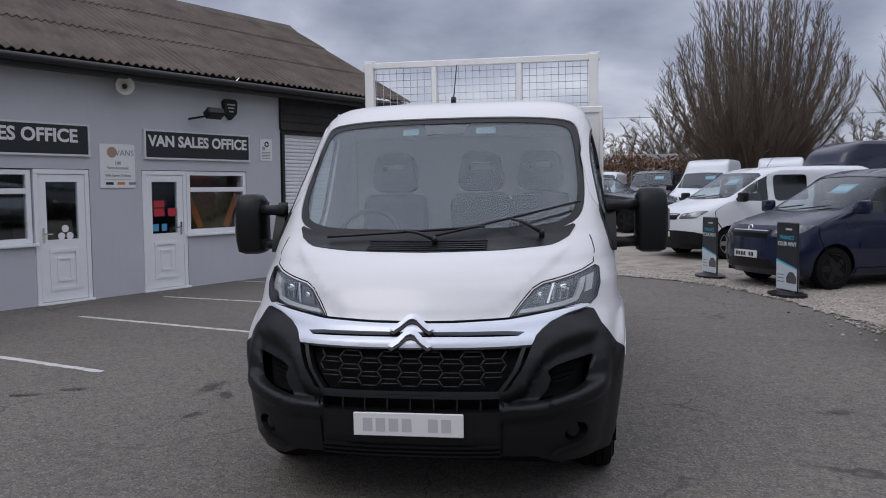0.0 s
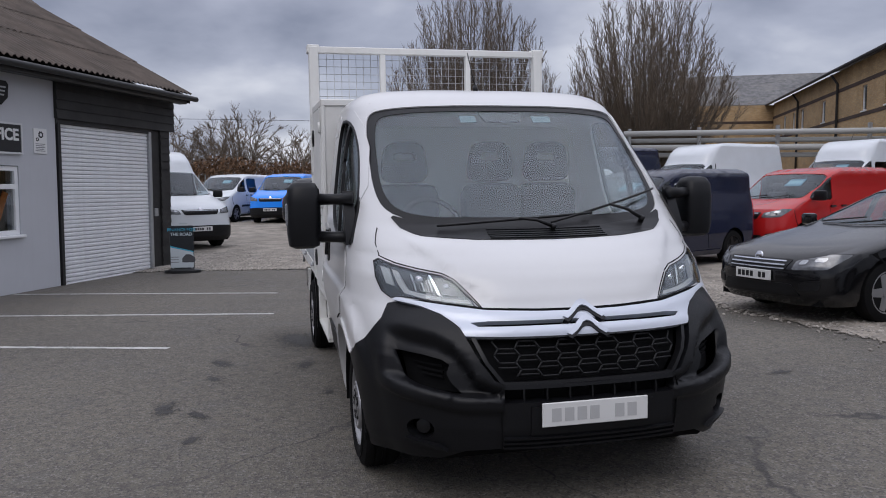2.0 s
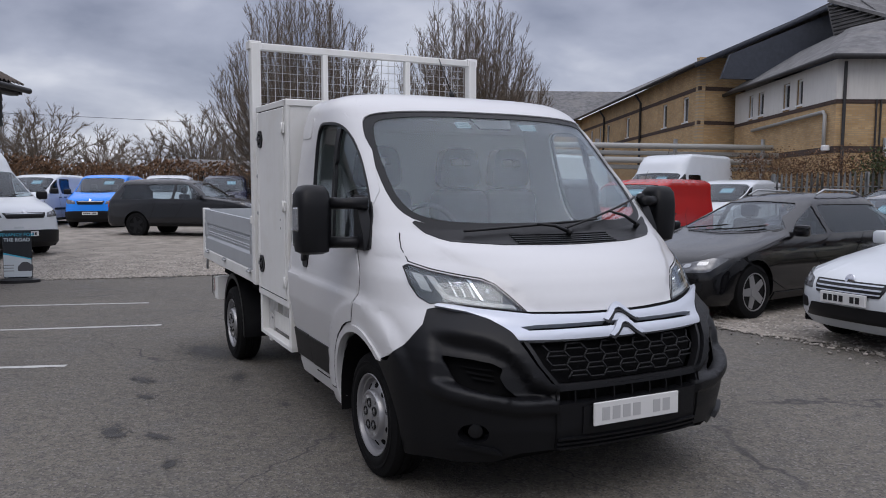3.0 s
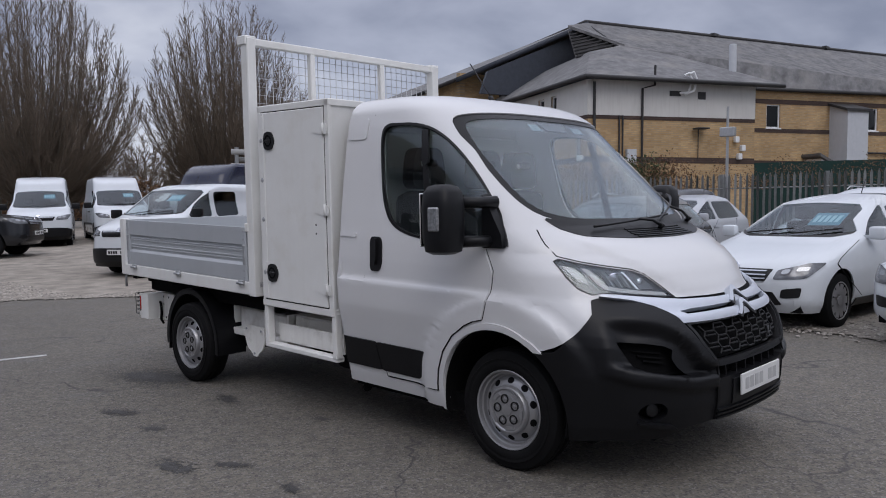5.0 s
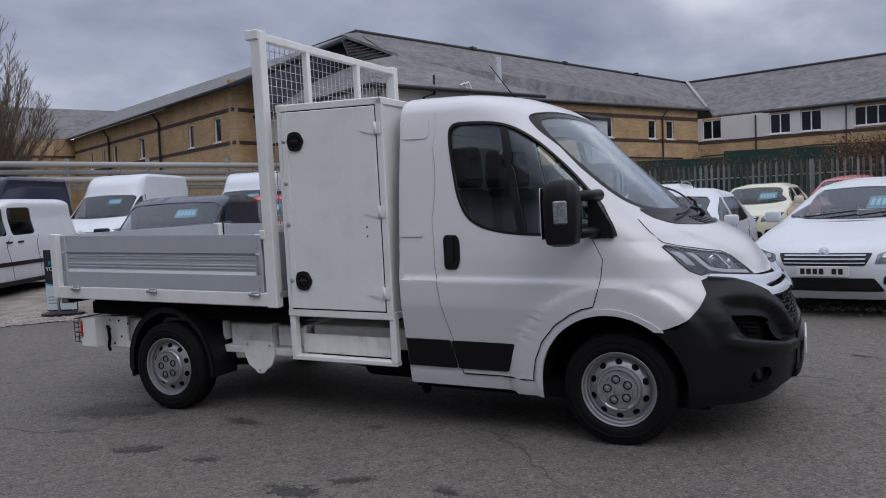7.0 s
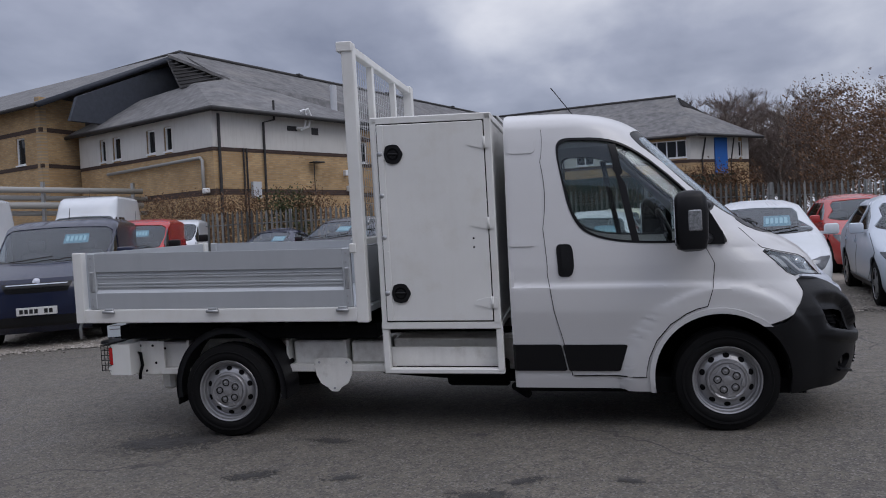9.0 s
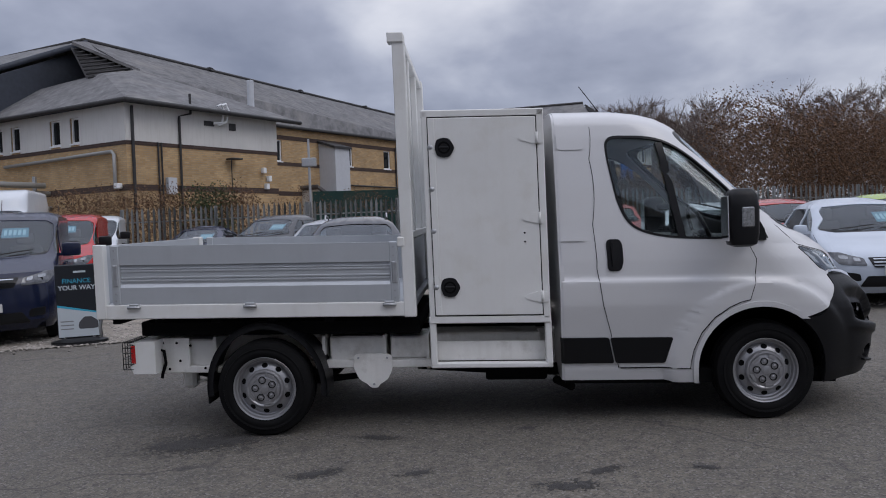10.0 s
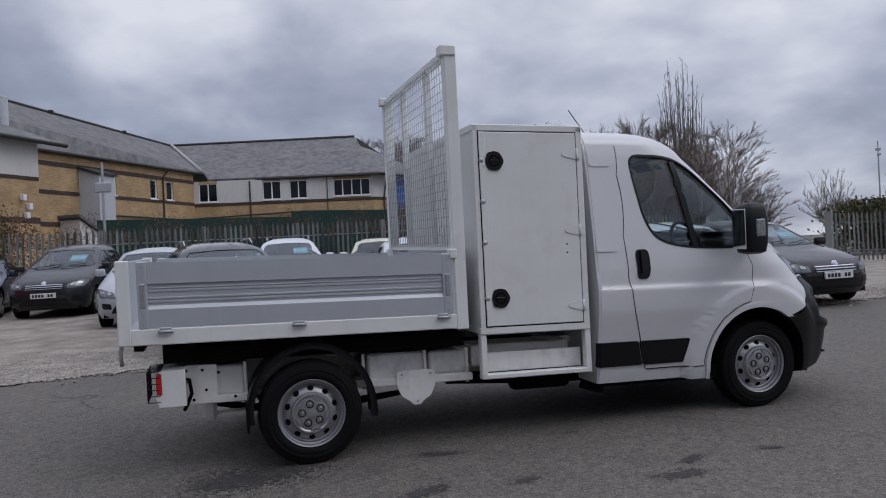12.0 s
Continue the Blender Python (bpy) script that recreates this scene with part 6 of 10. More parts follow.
# chassis
for sg in (1, -1):
    bm = bmesh.new()
    x0, x1 = sorted((sg * 0.50, sg * 0.43))
    box(bm, x0, x1, 1.2, 4.30, 0.30, 0.345, 0.004)
    box(bm, x0, x1, 1.2, 4.30, 0.535, 0.575, 0.004)
    x0, x1 = sorted((sg * 0.455, sg * 0.43))
    box(bm, x0, x1, 1.2, 4.30, 0.34, 0.54)
    rail = tpart("chassis_rail", bm, "white_chassis", truck, "off-white steel chassis rail")
    x0, x1 = sorted((sg * 0.74, sg * 0.40))
    for ya, yb, za, zb in ((2.30, 2.58, 0.40, 0.56), (2.62, 3.02, 0.36, 0.565), (3.86, 4.14, 0.36, 0.555), (1.50, 2.26, 0.43, 0.58)):
        bm = bmesh.new()
        box(bm, x0, x1, ya, yb, za, zb, 0.012)
        tpart("side_tray", bm, "white_chassis", truck, "off-white pressed steel side bracket")
    for ya in (2.30, 2.61, 3.05, 3.84, 4.08, 4.26):
        x0_, x1_ = sorted((sg * 0.77, sg * 0.42))
        bm = bmesh.new()
        prism(bm, [(ya, 0.575), (ya + 0.02, 0.575), (ya + 0.02, 0.33), (ya, 0.33)], x0_, x1_, "x")
        tpart("rib", bm, "white_chassis", rail)
    # round-ended bracket plate
    bm = bmesh.new()
    prism(bm, rounded([(2.84, 0.45), (2.565, 0.45), (2.565, 0.34), (2.60, 0.265), (2.655, 0.232), (2.675, 0.205), (2.725, 0.205), (2.75, 0.232), (2.805, 0.265), (2.84, 0.34)], 0.25, 3), sg * 0.80, sg * 0.815, "x")
    bp_ = tpart("bracket_plate", bm, "white_chassis", truck, "off-white round-ended bracket plate")
    for (yy, zz) in ((2.60, 0.42), (2.805, 0.42), (2.70, 0.232)):
        bm = bmesh.new()
        lathe(bm, [(0, 0.009), (0.008, 0.008)], Matrix.Translation((sg * 0.815 if sg > 0 else sg * 0.827, yy, zz)), 8, "x")
        tpart("bolt", bm, "steel", bp_)
    tbox("lower_rail", sg * 0.80, sg * 0.62, 2.28, 3.12, 0.345, 0.40, "white_chassis")
    tbox("lower_rail", sg * 0.80, sg * 0.62, 3.80, 4.28, 0.32, 0.37, "white_chassis")
    # step frame under the toolbox
    for ya in (1.44, 2.23):
        tbox("step_upright", sg * 1.0, sg * 0.94, ya, ya + 0.045, 0.385, 0.705, "white_steel")
    tbox("step_rail", sg * 1.0, sg * 0.93, 1.44, 2.275, 0.375, 0.41, "white_steel")
    tbox("side_plate", sg * 0.90, sg * 0.885, 1.48, 2.24, 0.41, 0.545, "white_chassis", None, "", 0.002)
    # mudguard and flap
    bm = bmesh.new()
    n_ = 26
    cy, cz = 3.435, 0.245
    outer_, inner_ = [], []
    for i in range(n_ + 1):
        a = math.radians(-8) + math.radians(196) * i / n_
        rr = 0.455
        outer_.append((cy + rr * math.cos(a) * 0.93, cz + rr * math.sin(a)))
        inner_.append((cy + (rr - 0.018) * math.cos(a) * 0.93, cz + (rr - 0.018) * math.sin(a)))
    prism(bm, outer_ + inner_[::-1], sg * 0.70, sg * 0.965, "x")
    lip_o = [(a, b) for a, b in outer_]
    lip_i = [(cy + (a - cy) * 0.9, cz + (b - cz) * 0.9) for a, b in outer_]
    prism(bm, lip_o + lip_i[::-1], sg * 0.953, sg * 0.965, "x")
    mg = tpart("mudguard", bm, "bumper", truck, "black plastic mudguard")
    bm = bmesh.new()
    box(bm, min(sg * 0.74, sg * 0.95), max(sg * 0.74, sg * 0.95), 3.845, 3.86, 0.13, 0.32, 0.004, pose(0, 0, 0, 0, 0, 0))
    tpart("mud_flap", bm, "rubber", mg)
    # rear lamp bracket
    bm = bmesh.new()
    prism(bm, [(4.22, 0.345), (4.38, 0.345), (4.40, 0.40), (4.36, 0.42), (4.36, 0.55), (4.40, 0.565), (4.22, 0.575)], sg * 0.62, sg * 0.95, "x")
    lb = tpart("lamp_bracket", bm, "white_steel", truck, "white rear lamp bracket")
    tbox("rear_lamp", sg * 0.66, sg * 0.948, 4.358, 4.395, 0.42, 0.545, "red_lens", lb, "red rear lamp cluster")
    bm = bmesh.new()
    for i in range(6):
        zz = 0.38 + 0.038 * i
        tube(bm, [(sg * 0.64, 4.445, zz), (sg * 0.96, 4.445, zz), (sg * 0.965, 4.37, zz)], 0.003, 5)
    for i in range(9):
        xx = sg * (0.64 + 0.04 * i)
        tube(bm, [(xx, 4.445, 0.38), (xx, 4.445, 0.57), (xx, 4.36, 0.575)], 0.003, 5)
    tpart("lamp_guard", bm, "black", lb, "black wire lamp guard")
    for (yy, zz) in ((4.12, 0.54), (4.22, 0.54), (4.10, 0.41), (4.18, 0.35), (3.92, 0.355), (4.22, 0.47), (4.02, 0.52)):
        bm = bmesh.new()
        lathe(bm, [(0, 0.010), (0.003, 0.009)], Matrix.Translation((sg * 0.801, yy, zz)) @ pose(0, 0, 0, 0, 0, 0 if sg > 0 else 180), 8, "x")
        tpart("bolt_hole", bm, "black_matt", rail)
    tbox("rear_side_plate", sg * 0.80, sg * 0.785, 4.03, 4.26, 0.36, 0.575, "white_chassis", None, "", 0.003)
    bm = bmesh.new()
    tube(bm, [(sg * 0.83, 4.25, 0.50), (sg * 0.84, 4.20, 0.49), (sg * 0.84, 4.19, 0.40), (sg * 0.83, 4.22, 0.33), (sg * 0.80, 4.24, 0.29)], 0.012, 6)
    tpart("cable_loom", bm, "black_matt", truck)
    # small leaf spring and hanger
    bm = bmesh.new()
    tube(bm, [(sg * 0.60, 2.75, 0.26), (sg * 0.60, 3.1, 0.225), (sg * 0.60, 3.45, 0.21), (sg * 0.60, 3.8, 0.235), (sg * 0.60, 4.12, 0.30)], [0.02, 0.028, 0.035, 0.028, 0.02], 8)
    tpart("leaf_spring", bm, "black_matt", truck)
    bm = bmesh.new()
    box(bm, min(sg * 0.56, sg * 0.68), max(sg * 0.56, sg * 0.68), 4.04, 4.14, 0.18, 0.32, 0.025, pose(0, 0, 0, 0, 0, 0))
    tube(bm, [(sg * 0.62, 4.1, 0.22), (sg * 0.62, 3.8, 0.235)], 0.012, 6)
    tpart("spring_hanger", bm, "white_chassis", truck)
bm = bmesh.new()
lathe(bm, [(-0.8, 0.05), (0.8, 0.05)], Matrix.Translation((0, 3.45, AXLE_Z - RAKE * 3.45)), 14, "x")
lathe(bm, [(-0.78, 0.045), (0.78, 0.045)], Matrix.Translation((0, 0.0, 0.28)), 14, "x")
tpart("axle", bm, "black_matt", truck)
bm = bmesh.new()
tube(bm, [(-0.55, 1.0, 0.27), (-0.6, 1.5, 0.29), (-0.6, 1.95, 0.31), (-0.5, 2.4, 0.32)], 0.045, 10)
lathe(bm, [(1.45, 0.09), (1.47, 0.1), (1.88, 0.1), (1.9, 0.09)], Matrix.Translation((-0.55, 0, 0.30)), 14, "y")
tube(bm, [(-0.72, 1.40, 0.235), (-0.86, 1.30, 0.21)], 0.03, 8)
tpart("exhaust", bm, "black_matt", truck, "dark exhaust pipe and silencer")
bm = bmesh.new()
box(bm, -0.9, 0.9, -0.5, 1.35, 0.24, 0.34)
tpart("underbody", bm, "black_matt", truck)
tbox("prop_shaft_tunnel", -0.42, 0.42, 1.3, 4.3, 0.33, 0.5, "black_matt")
tbox("tipping_frame", -0.85, 0.85, 2.35, 4.35, 0.60, 0.70, "black_matt")

# load bed
bm = bmesh.new()
box(bm, -BX + 0.03, BX - 0.03, 2.36, 4.54, 0.80, 0.845, 0.004)
tpart("bed_floor", bm, "alu", truck, "aluminium load bed floor")
for yy in (2.55, 2.95, 3.35, 3.75, 4.15, 4.45):
    tbox("cross_member", -0.95, 0.95, yy, yy + 0.06, 0.70, 0.80, "black_matt")
for sg in (1, -1):
    sr = tbox("bed_side_rail", sg * (BX + 0.005), sg * (BX - 0.06), 2.44, 4.52, 0.742, 0.842, "white_steel", None, "white steel bed side rail")
    # dropside extruded profile
    bm = bmesh.new()
    xo = BX
    prof = [(xo, 0.846), (xo, 0.962), (xo - 0.016, 0.985), (xo - 0.016, 1.000), (xo - 0.010, 1.003), (xo - 0.010, 1.012), (xo - 0.016, 1.015), (xo - 0.016, 1.022), (xo - 0.010, 1.025), (xo - 0.010, 1.034), (xo - 0.016, 1.037),
            (xo - 0.016, 1.066), (xo - 0.010, 1.069), (xo - 0.010, 1.078), (xo - 0.016, 1.081), (xo - 0.016, 1.088), (xo - 0.010, 1.091), (xo - 0.016, 1.098), (xo - 0.018, 1.112), (xo, 1.120), (xo, 1.252), (xo - 0.028, 1.252), (xo - 0.028, 0.846)]
    vs0 = [bm.verts.new((sg * a, 2.47, b)) for a, b in prof]
    vs1 = [bm.verts.new((sg * a, 4.47, b)) for a, b in prof]
    for i in range(len(prof)):
        j = (i + 1) % len(prof)
        bm.faces.new((vs0[i], vs0[j], vs1[j], vs1[i]))
    bm.faces.new(vs0)
    bm.faces.new(vs1[::-1])
    bmesh.ops.recalc_face_normals(bm, faces=bm.faces[:])
    ds_ = tpart("dropside", bm, "alu", truck, "ribbed anodised aluminium dropside", 20)
    for ya in (2.47, 4.41):
        tbox("end_cap", sg * (BX + 0.004), sg * (BX - 0.034), ya, ya + 0.06, 0.842, 1.256, "alu", ds_)
        tbox("latch", sg * (BX + 0.012), sg * (BX - 0.01), ya + 0.012, ya + 0.045, 0.97, 1.12, "steel", ds_, "recessed steel dropside latch")
        for zz in (0.87, 0.92, 1.16, 1.22):
            bm = bmesh.new()
            lathe(bm, [(0, 0.007), (0.006, 0.006)], Matrix.Translation((sg * (BX + 0.004) - (0.006 if sg < 0 else 0), ya + 0.03, zz)), 8, "x")
            tpart("rivet", bm, "steel", ds_)
    for yy in (2.54, 3.505, 4.315):
        bm = bmesh.new()
        box(bm, min(sg * BX, sg * (BX + 0.02)), max(sg * BX, sg * (BX + 0.02)), yy - 0.035, yy + 0.035, 0.815, 0.85, 0.005)
        tube(bm, [(sg * (BX + 0.022), yy - 0.045, 0.825), (sg * (BX + 0.022), yy + 0.045, 0.825)], 0.011, 8)
        tpart("hinge", bm, "steel", ds_, "galvanised dropside hinge")
    # rear corner post, headboard post
    tbox("corner_post", sg * (BX + 0.006), sg * (BX - 0.055), 4.515, 4.59, 0.742, 1.262, "white_steel", None, "white steel corner post")
    hp = tbox("headboard_post", sg * (BX + 0.008), sg * (BX - 0.07), 2.36, 2.445, 0.735, 2.655, "white_steel", None, "tall white headboard post")
    tbox("post_cap", sg * (BX + 0.02), sg * (BX - 0.08), 2.365, 2.475, 2.60, 2.668, "white_steel", hp)
    tbox("post_collar", sg * (BX + 0.014), sg * (BX - 0.074), 2.42, 2.47, 1.22, 1.285, "white_steel", hp)
bm = bmesh.new()
prism(bm, [(4.535, 0.846), (4.57, 0.846), (4.57, 0.965), (4.557, 0.985), (4.557, 1.10), (4.57, 1.12), (4.57, 1.252), (4.535, 1.252)], -BX + 0.06, BX - 0.06, "x")
tpart("tailboard", bm, "alu", truck, "ribbed aluminium tailboard")
tbox("bed_rear_rail", -BX + 0.05, BX - 0.05, 4.515, 4.575, 0.742, 0.842, "white_steel")
for sg in (1, -1):
    bm = bmesh.new()
    tube(bm, [(sg * 0.98, 4.58, 0.62), (sg * 0.98, 4.585, 0.70), (sg * 0.97, 4.57, 0.76), (sg * 0.985, 4.59, 0.80)], 0.012, 8)
    tpart("tail_latch", bm, "steel", truck)
tbox("headboard_lower", -BX + 0.07, BX - 0.07, 2.40, 2.425, 0.845, 1.26, "alu")
# headboard frame and mesh
tbox("headboard_top_bar", -BX + 0.06, BX - 0.06, 2.375, 2.435, 2.60, 2.655, "white_steel", None, "white top bar of the headboard")
tbox("headboard_low_bar", -BX + 0.06, BX - 0.06, 2.375, 2.435, 1.27, 1.32, "white_steel")
for xx in (-0.40, 0.345):
    tbox("headboard_bar", xx - 0.024, xx + 0.024, 2.38, 2.43, 1.30, 2.61, "white_steel")
bm = bmesh.new()
k = -0.93
while k < 0.94:
    tube(bm, [(k, 2.440, 1.3), (k, 2.440, 2.62)], 0.0026, 4)
    k += 0.062
z = 1.32
while z < 2.62:
    tube(bm, [(-0.94, 2.446, z), (0.94, 2.446, z)], 0.0026, 4)
    z += 0.062
tagged(tpart("headboard_mesh", bm, "steel", truck, "welded steel wire mesh"), kind="stuff")

# toolbox across the truck
TY0, TY1, TZ0, TZ1 = 1.455, 2.245, 0.715, 2.137
toolbox = tpart("toolbox", one_box(-BX + 0.012, BX - 0.012, TY0, TY1 + 0.02, TZ0, TZ1, 0.01), "white_steel", truck, "tall white steel toolbox behind the cab")
tbox("toolbox_rim", -BX, BX, TY0 - 0.012, TY1 + 0.03, TZ1 - 0.045, TZ1 + 0.004, "white_steel", toolbox)
tbox("toolbox_sill", -BX, BX, TY0 - 0.012, TY1 + 0.03, TZ0 - 0.03, TZ0 + 0.02, "white_steel", toolbox)
for sg in (1, -1):
    tbox("toolbox_stile", sg * BX, sg * (BX - 0.03), TY0 - 0.01, TY0 + 0.04, TZ0, TZ1, "white_steel", toolbox)
    tbox("toolbox_stile", sg * BX, sg * (BX - 0.03), TY1 - 0.015, TY1 + 0.025, TZ0, TZ1, "white_steel", toolbox)
    tbox("door_gap", sg * (BX - 0.003), sg * (BX - 0.02), TY0 + 0.036, TY1 - 0.012, TZ0 + 0.02, TZ1 - 0.04, "black_matt", toolbox, "", 0.0)
    dr_ = tbox("toolbox_door", sg * (BX + 0.006), sg * (BX - 0.02), TY0 + 0.044, TY1 - 0.020, TZ0 + 0.028, TZ1 - 0.050, "white_steel", toolbox, "flat white steel toolbox door", 0.004)
    tbox("edge_strip", sg * (BX + 0.011), sg * (BX - 0.0), TY1 - 0.062, TY1 - 0.018, TZ0 + 0.03, TZ1 - 0.05, "white_steel", dr_, "", 0.003)
    for zz in (1.885, 0.935):
        bm = bmesh.new()
        prism(bm, rounded([(2.082, zz + 0.060), (2.125, zz + 0.068), (2.170, zz + 0.056), (2.186, zz), (2.170, zz - 0.056), (2.125, zz - 0.068), (2.082, zz - 0.060), (2.048, zz)], 0.3, 3), sg * BX, sg * (BX + 0.016), "x")
        lk_ = tpart("paddle_lock", bm, "black", dr_, "black paddle lock with a recessed handle")
        bm = bmesh.new()
        lathe(bm, [(0, 0.042), (0.004, 0.042), (0.004, 0.030), (-0.004, 0.028)], Matrix.Translation((sg * (BX + 0.014), 2.122, zz)) @ pose(0, 0, 0, 0, 0, 0 if sg > 0 else 180), 18, "x")
        tpart("lock_ring", bm, "black_matt", lk_)
        tbox("lock_bar", sg * (BX + 0.022), sg * (BX + 0.012), 2.085, 2.160, zz - 0.010, zz + 0.010, "black", lk_)
    for zz in (1.94, 1.40, 0.865):
        bm = bmesh.new()
        prism(bm, rounded([(1.46, zz + 0.035), (1.53, zz + 0.035), (1.61, zz + 0.012), (1.61, zz - 0.012), (1.53, zz - 0.035), (1.46, zz - 0.035)], 0.15, 2), sg * (BX + 0.004), sg * (BX + 0.012), "x")
        tube(bm, [(sg * (BX + 0.012), 1.495, zz - 0.04), (sg * (BX + 0.012), 1.495, zz + 0.04)], 0.009, 8)
        hg = tpart("hinge", bm, "white_steel", dr_, "white strap hinge")
    for zz in (1.89, 1.605, 1.32, 0.935):
        bm = bmesh.new()
        lathe(bm, [(0, 0.020), (0.006, 0.019), (0.012, 0.010), (0.014, 0.0005)], Matrix.Translation((sg * (BX + 0.004), 2.215, zz)) @ pose(0, 0, 0, 0, 0, 0 if sg > 0 else 180), 14, "x")
        tpart("rivet", bm, "steel", dr_)
    for i in range(7):
        bm = bmesh.new()
        lathe(bm, [(0, 0.006), (0.004, 0.005)], Matrix.Translation((sg * (BX + 0.01), 2.195, 0.80 + 0.21 * i)) @ pose(0, 0, 0, 0, 0, 0 if sg > 0 else 180), 8, "x")
        tpart("rivet", bm, "white_steel", dr_)
    for zz in (1.30, 1.24):
        bm = bmesh.new()
        lathe(bm, [(0, 0.007), (0.002, 0.006)], Matrix.Translation((sg * (BX + 0.006), 1.60, zz)) @ pose(0, 0, 0, 0, 0, 0 if sg > 0 else 180), 8, "x")
        tpart("screw_hole", bm, "black_matt", dr_)

# ---------------------------------------------------------------- two-storey brick building beyond the fence
def brick_material(name, c1, c2, mortar, scale=1.0):
    m = bpy.data.materials.new(name)
    m.use_nodes = True
    nd, lk = m.node_tree.nodes, m.node_tree.links
    b = nd["Principled BSDF"]
    b.inputs["Roughness"].default_value = 0.88
    tc = nd.new("ShaderNodeTexCoord")
    br = nd.new("ShaderNodeTexBrick")
    br.inputs["Color1"].default_value, br.inputs["Color2"].default_value, br.inputs["Mortar"].default_value = (*c1, 1), (*c2, 1), (*mortar, 1)
    br.inputs["Scale"].default_value = 1.0
    br.inputs["Brick Width"].default_value, br.inputs["Row Height"].default_value, br.inputs["Mortar Size"].default_value = 0.225, 0.075, 0.008
    sw = nd.new("ShaderNodeSeparateXYZ")
    cb = nd.new("ShaderNodeCombineXYZ")
    lk.new(tc.outputs["Object"], sw.inputs[0])
    lk.new(sw.outputs["X"], cb.inputs["X"])
    lk.new(sw.outputs["Z"], cb.inputs["Y"])
    lk.new(cb.outputs[0], br.inputs["Vector"])
    ns = nd.new("ShaderNodeTexNoise")
    ns.inputs["Scale"].default_value, ns.inputs["Detail"].default_value = 0.8, 6.0
    lk.new(tc.outputs["Object"], ns.inputs["Vector"])
    mx = nd.new("ShaderNodeMix")
    mx.data_type, mx.blend_type = "RGBA", "MULTIPLY"
    mx.inputs[0].default_value = 0.6
    rp = nd.new("ShaderNodeMapRange")
    rp.inputs["From Min"].default_value, rp.inputs["From Max"].default_value, rp.inputs["To Min"].default_value, rp.inputs["To Max"].default_value = 0.3, 0.7, 0.6, 1.15
    lk.new(ns.outputs["Fac"], rp.inputs["Value"])
    lk.new(br.outputs["Color"], mx.inputs[6])
    lk.new(rp.outputs[0], mx.inputs[7])
    lk.new(mx.outputs[2], b.inputs["Base Color"])
    return m


M["brick"] = brick_material("buff_brick", (0.54, 0.37, 0.19), (0.42, 0.265, 0.125), (0.36, 0.29, 0.20))
M["brick_dark"] = brick_material("brown_brick_band", (0.075, 0.045, 0.035), (0.055, 0.035, 0.03), (0.08, 0.06, 0.05))
M["render_white"] = mat("white_render", (0.62, 0.61, 0.585), 0.85, vary=0.06, scale=1.0, streak=0.25, dark=(0.40, 0.38, 0.35))
M["slate"] = mat("grey_slate", (0.135, 0.133, 0.135), 0.7, vary=0.5, scale=2.5, fine=9, bump=0.5, stain=0.6, dark=(0.21, 0.20, 0.185), stain_scale=0.6)
M["fascia"] = mat("dark_fascia", (0.035, 0.034, 0.035), 0.6, vary=0.2)
M["clad_dark"] = mat("dark_blue_cladding", (0.045, 0.052, 0.068), 0.6, vary=0.2)
M["clad_pale"] = mat("pale_grey_cladding", (0.52, 0.54, 0.57), 0.6, vary=0.05, streak=0.1)
M["lead"] = mat("pale_lead_flashing", (0.35, 0.35, 0.34), 0.6)
hospital = thing("brick_building", "two-storey buff brick building with white upper panels and slate roofs", "building", None)


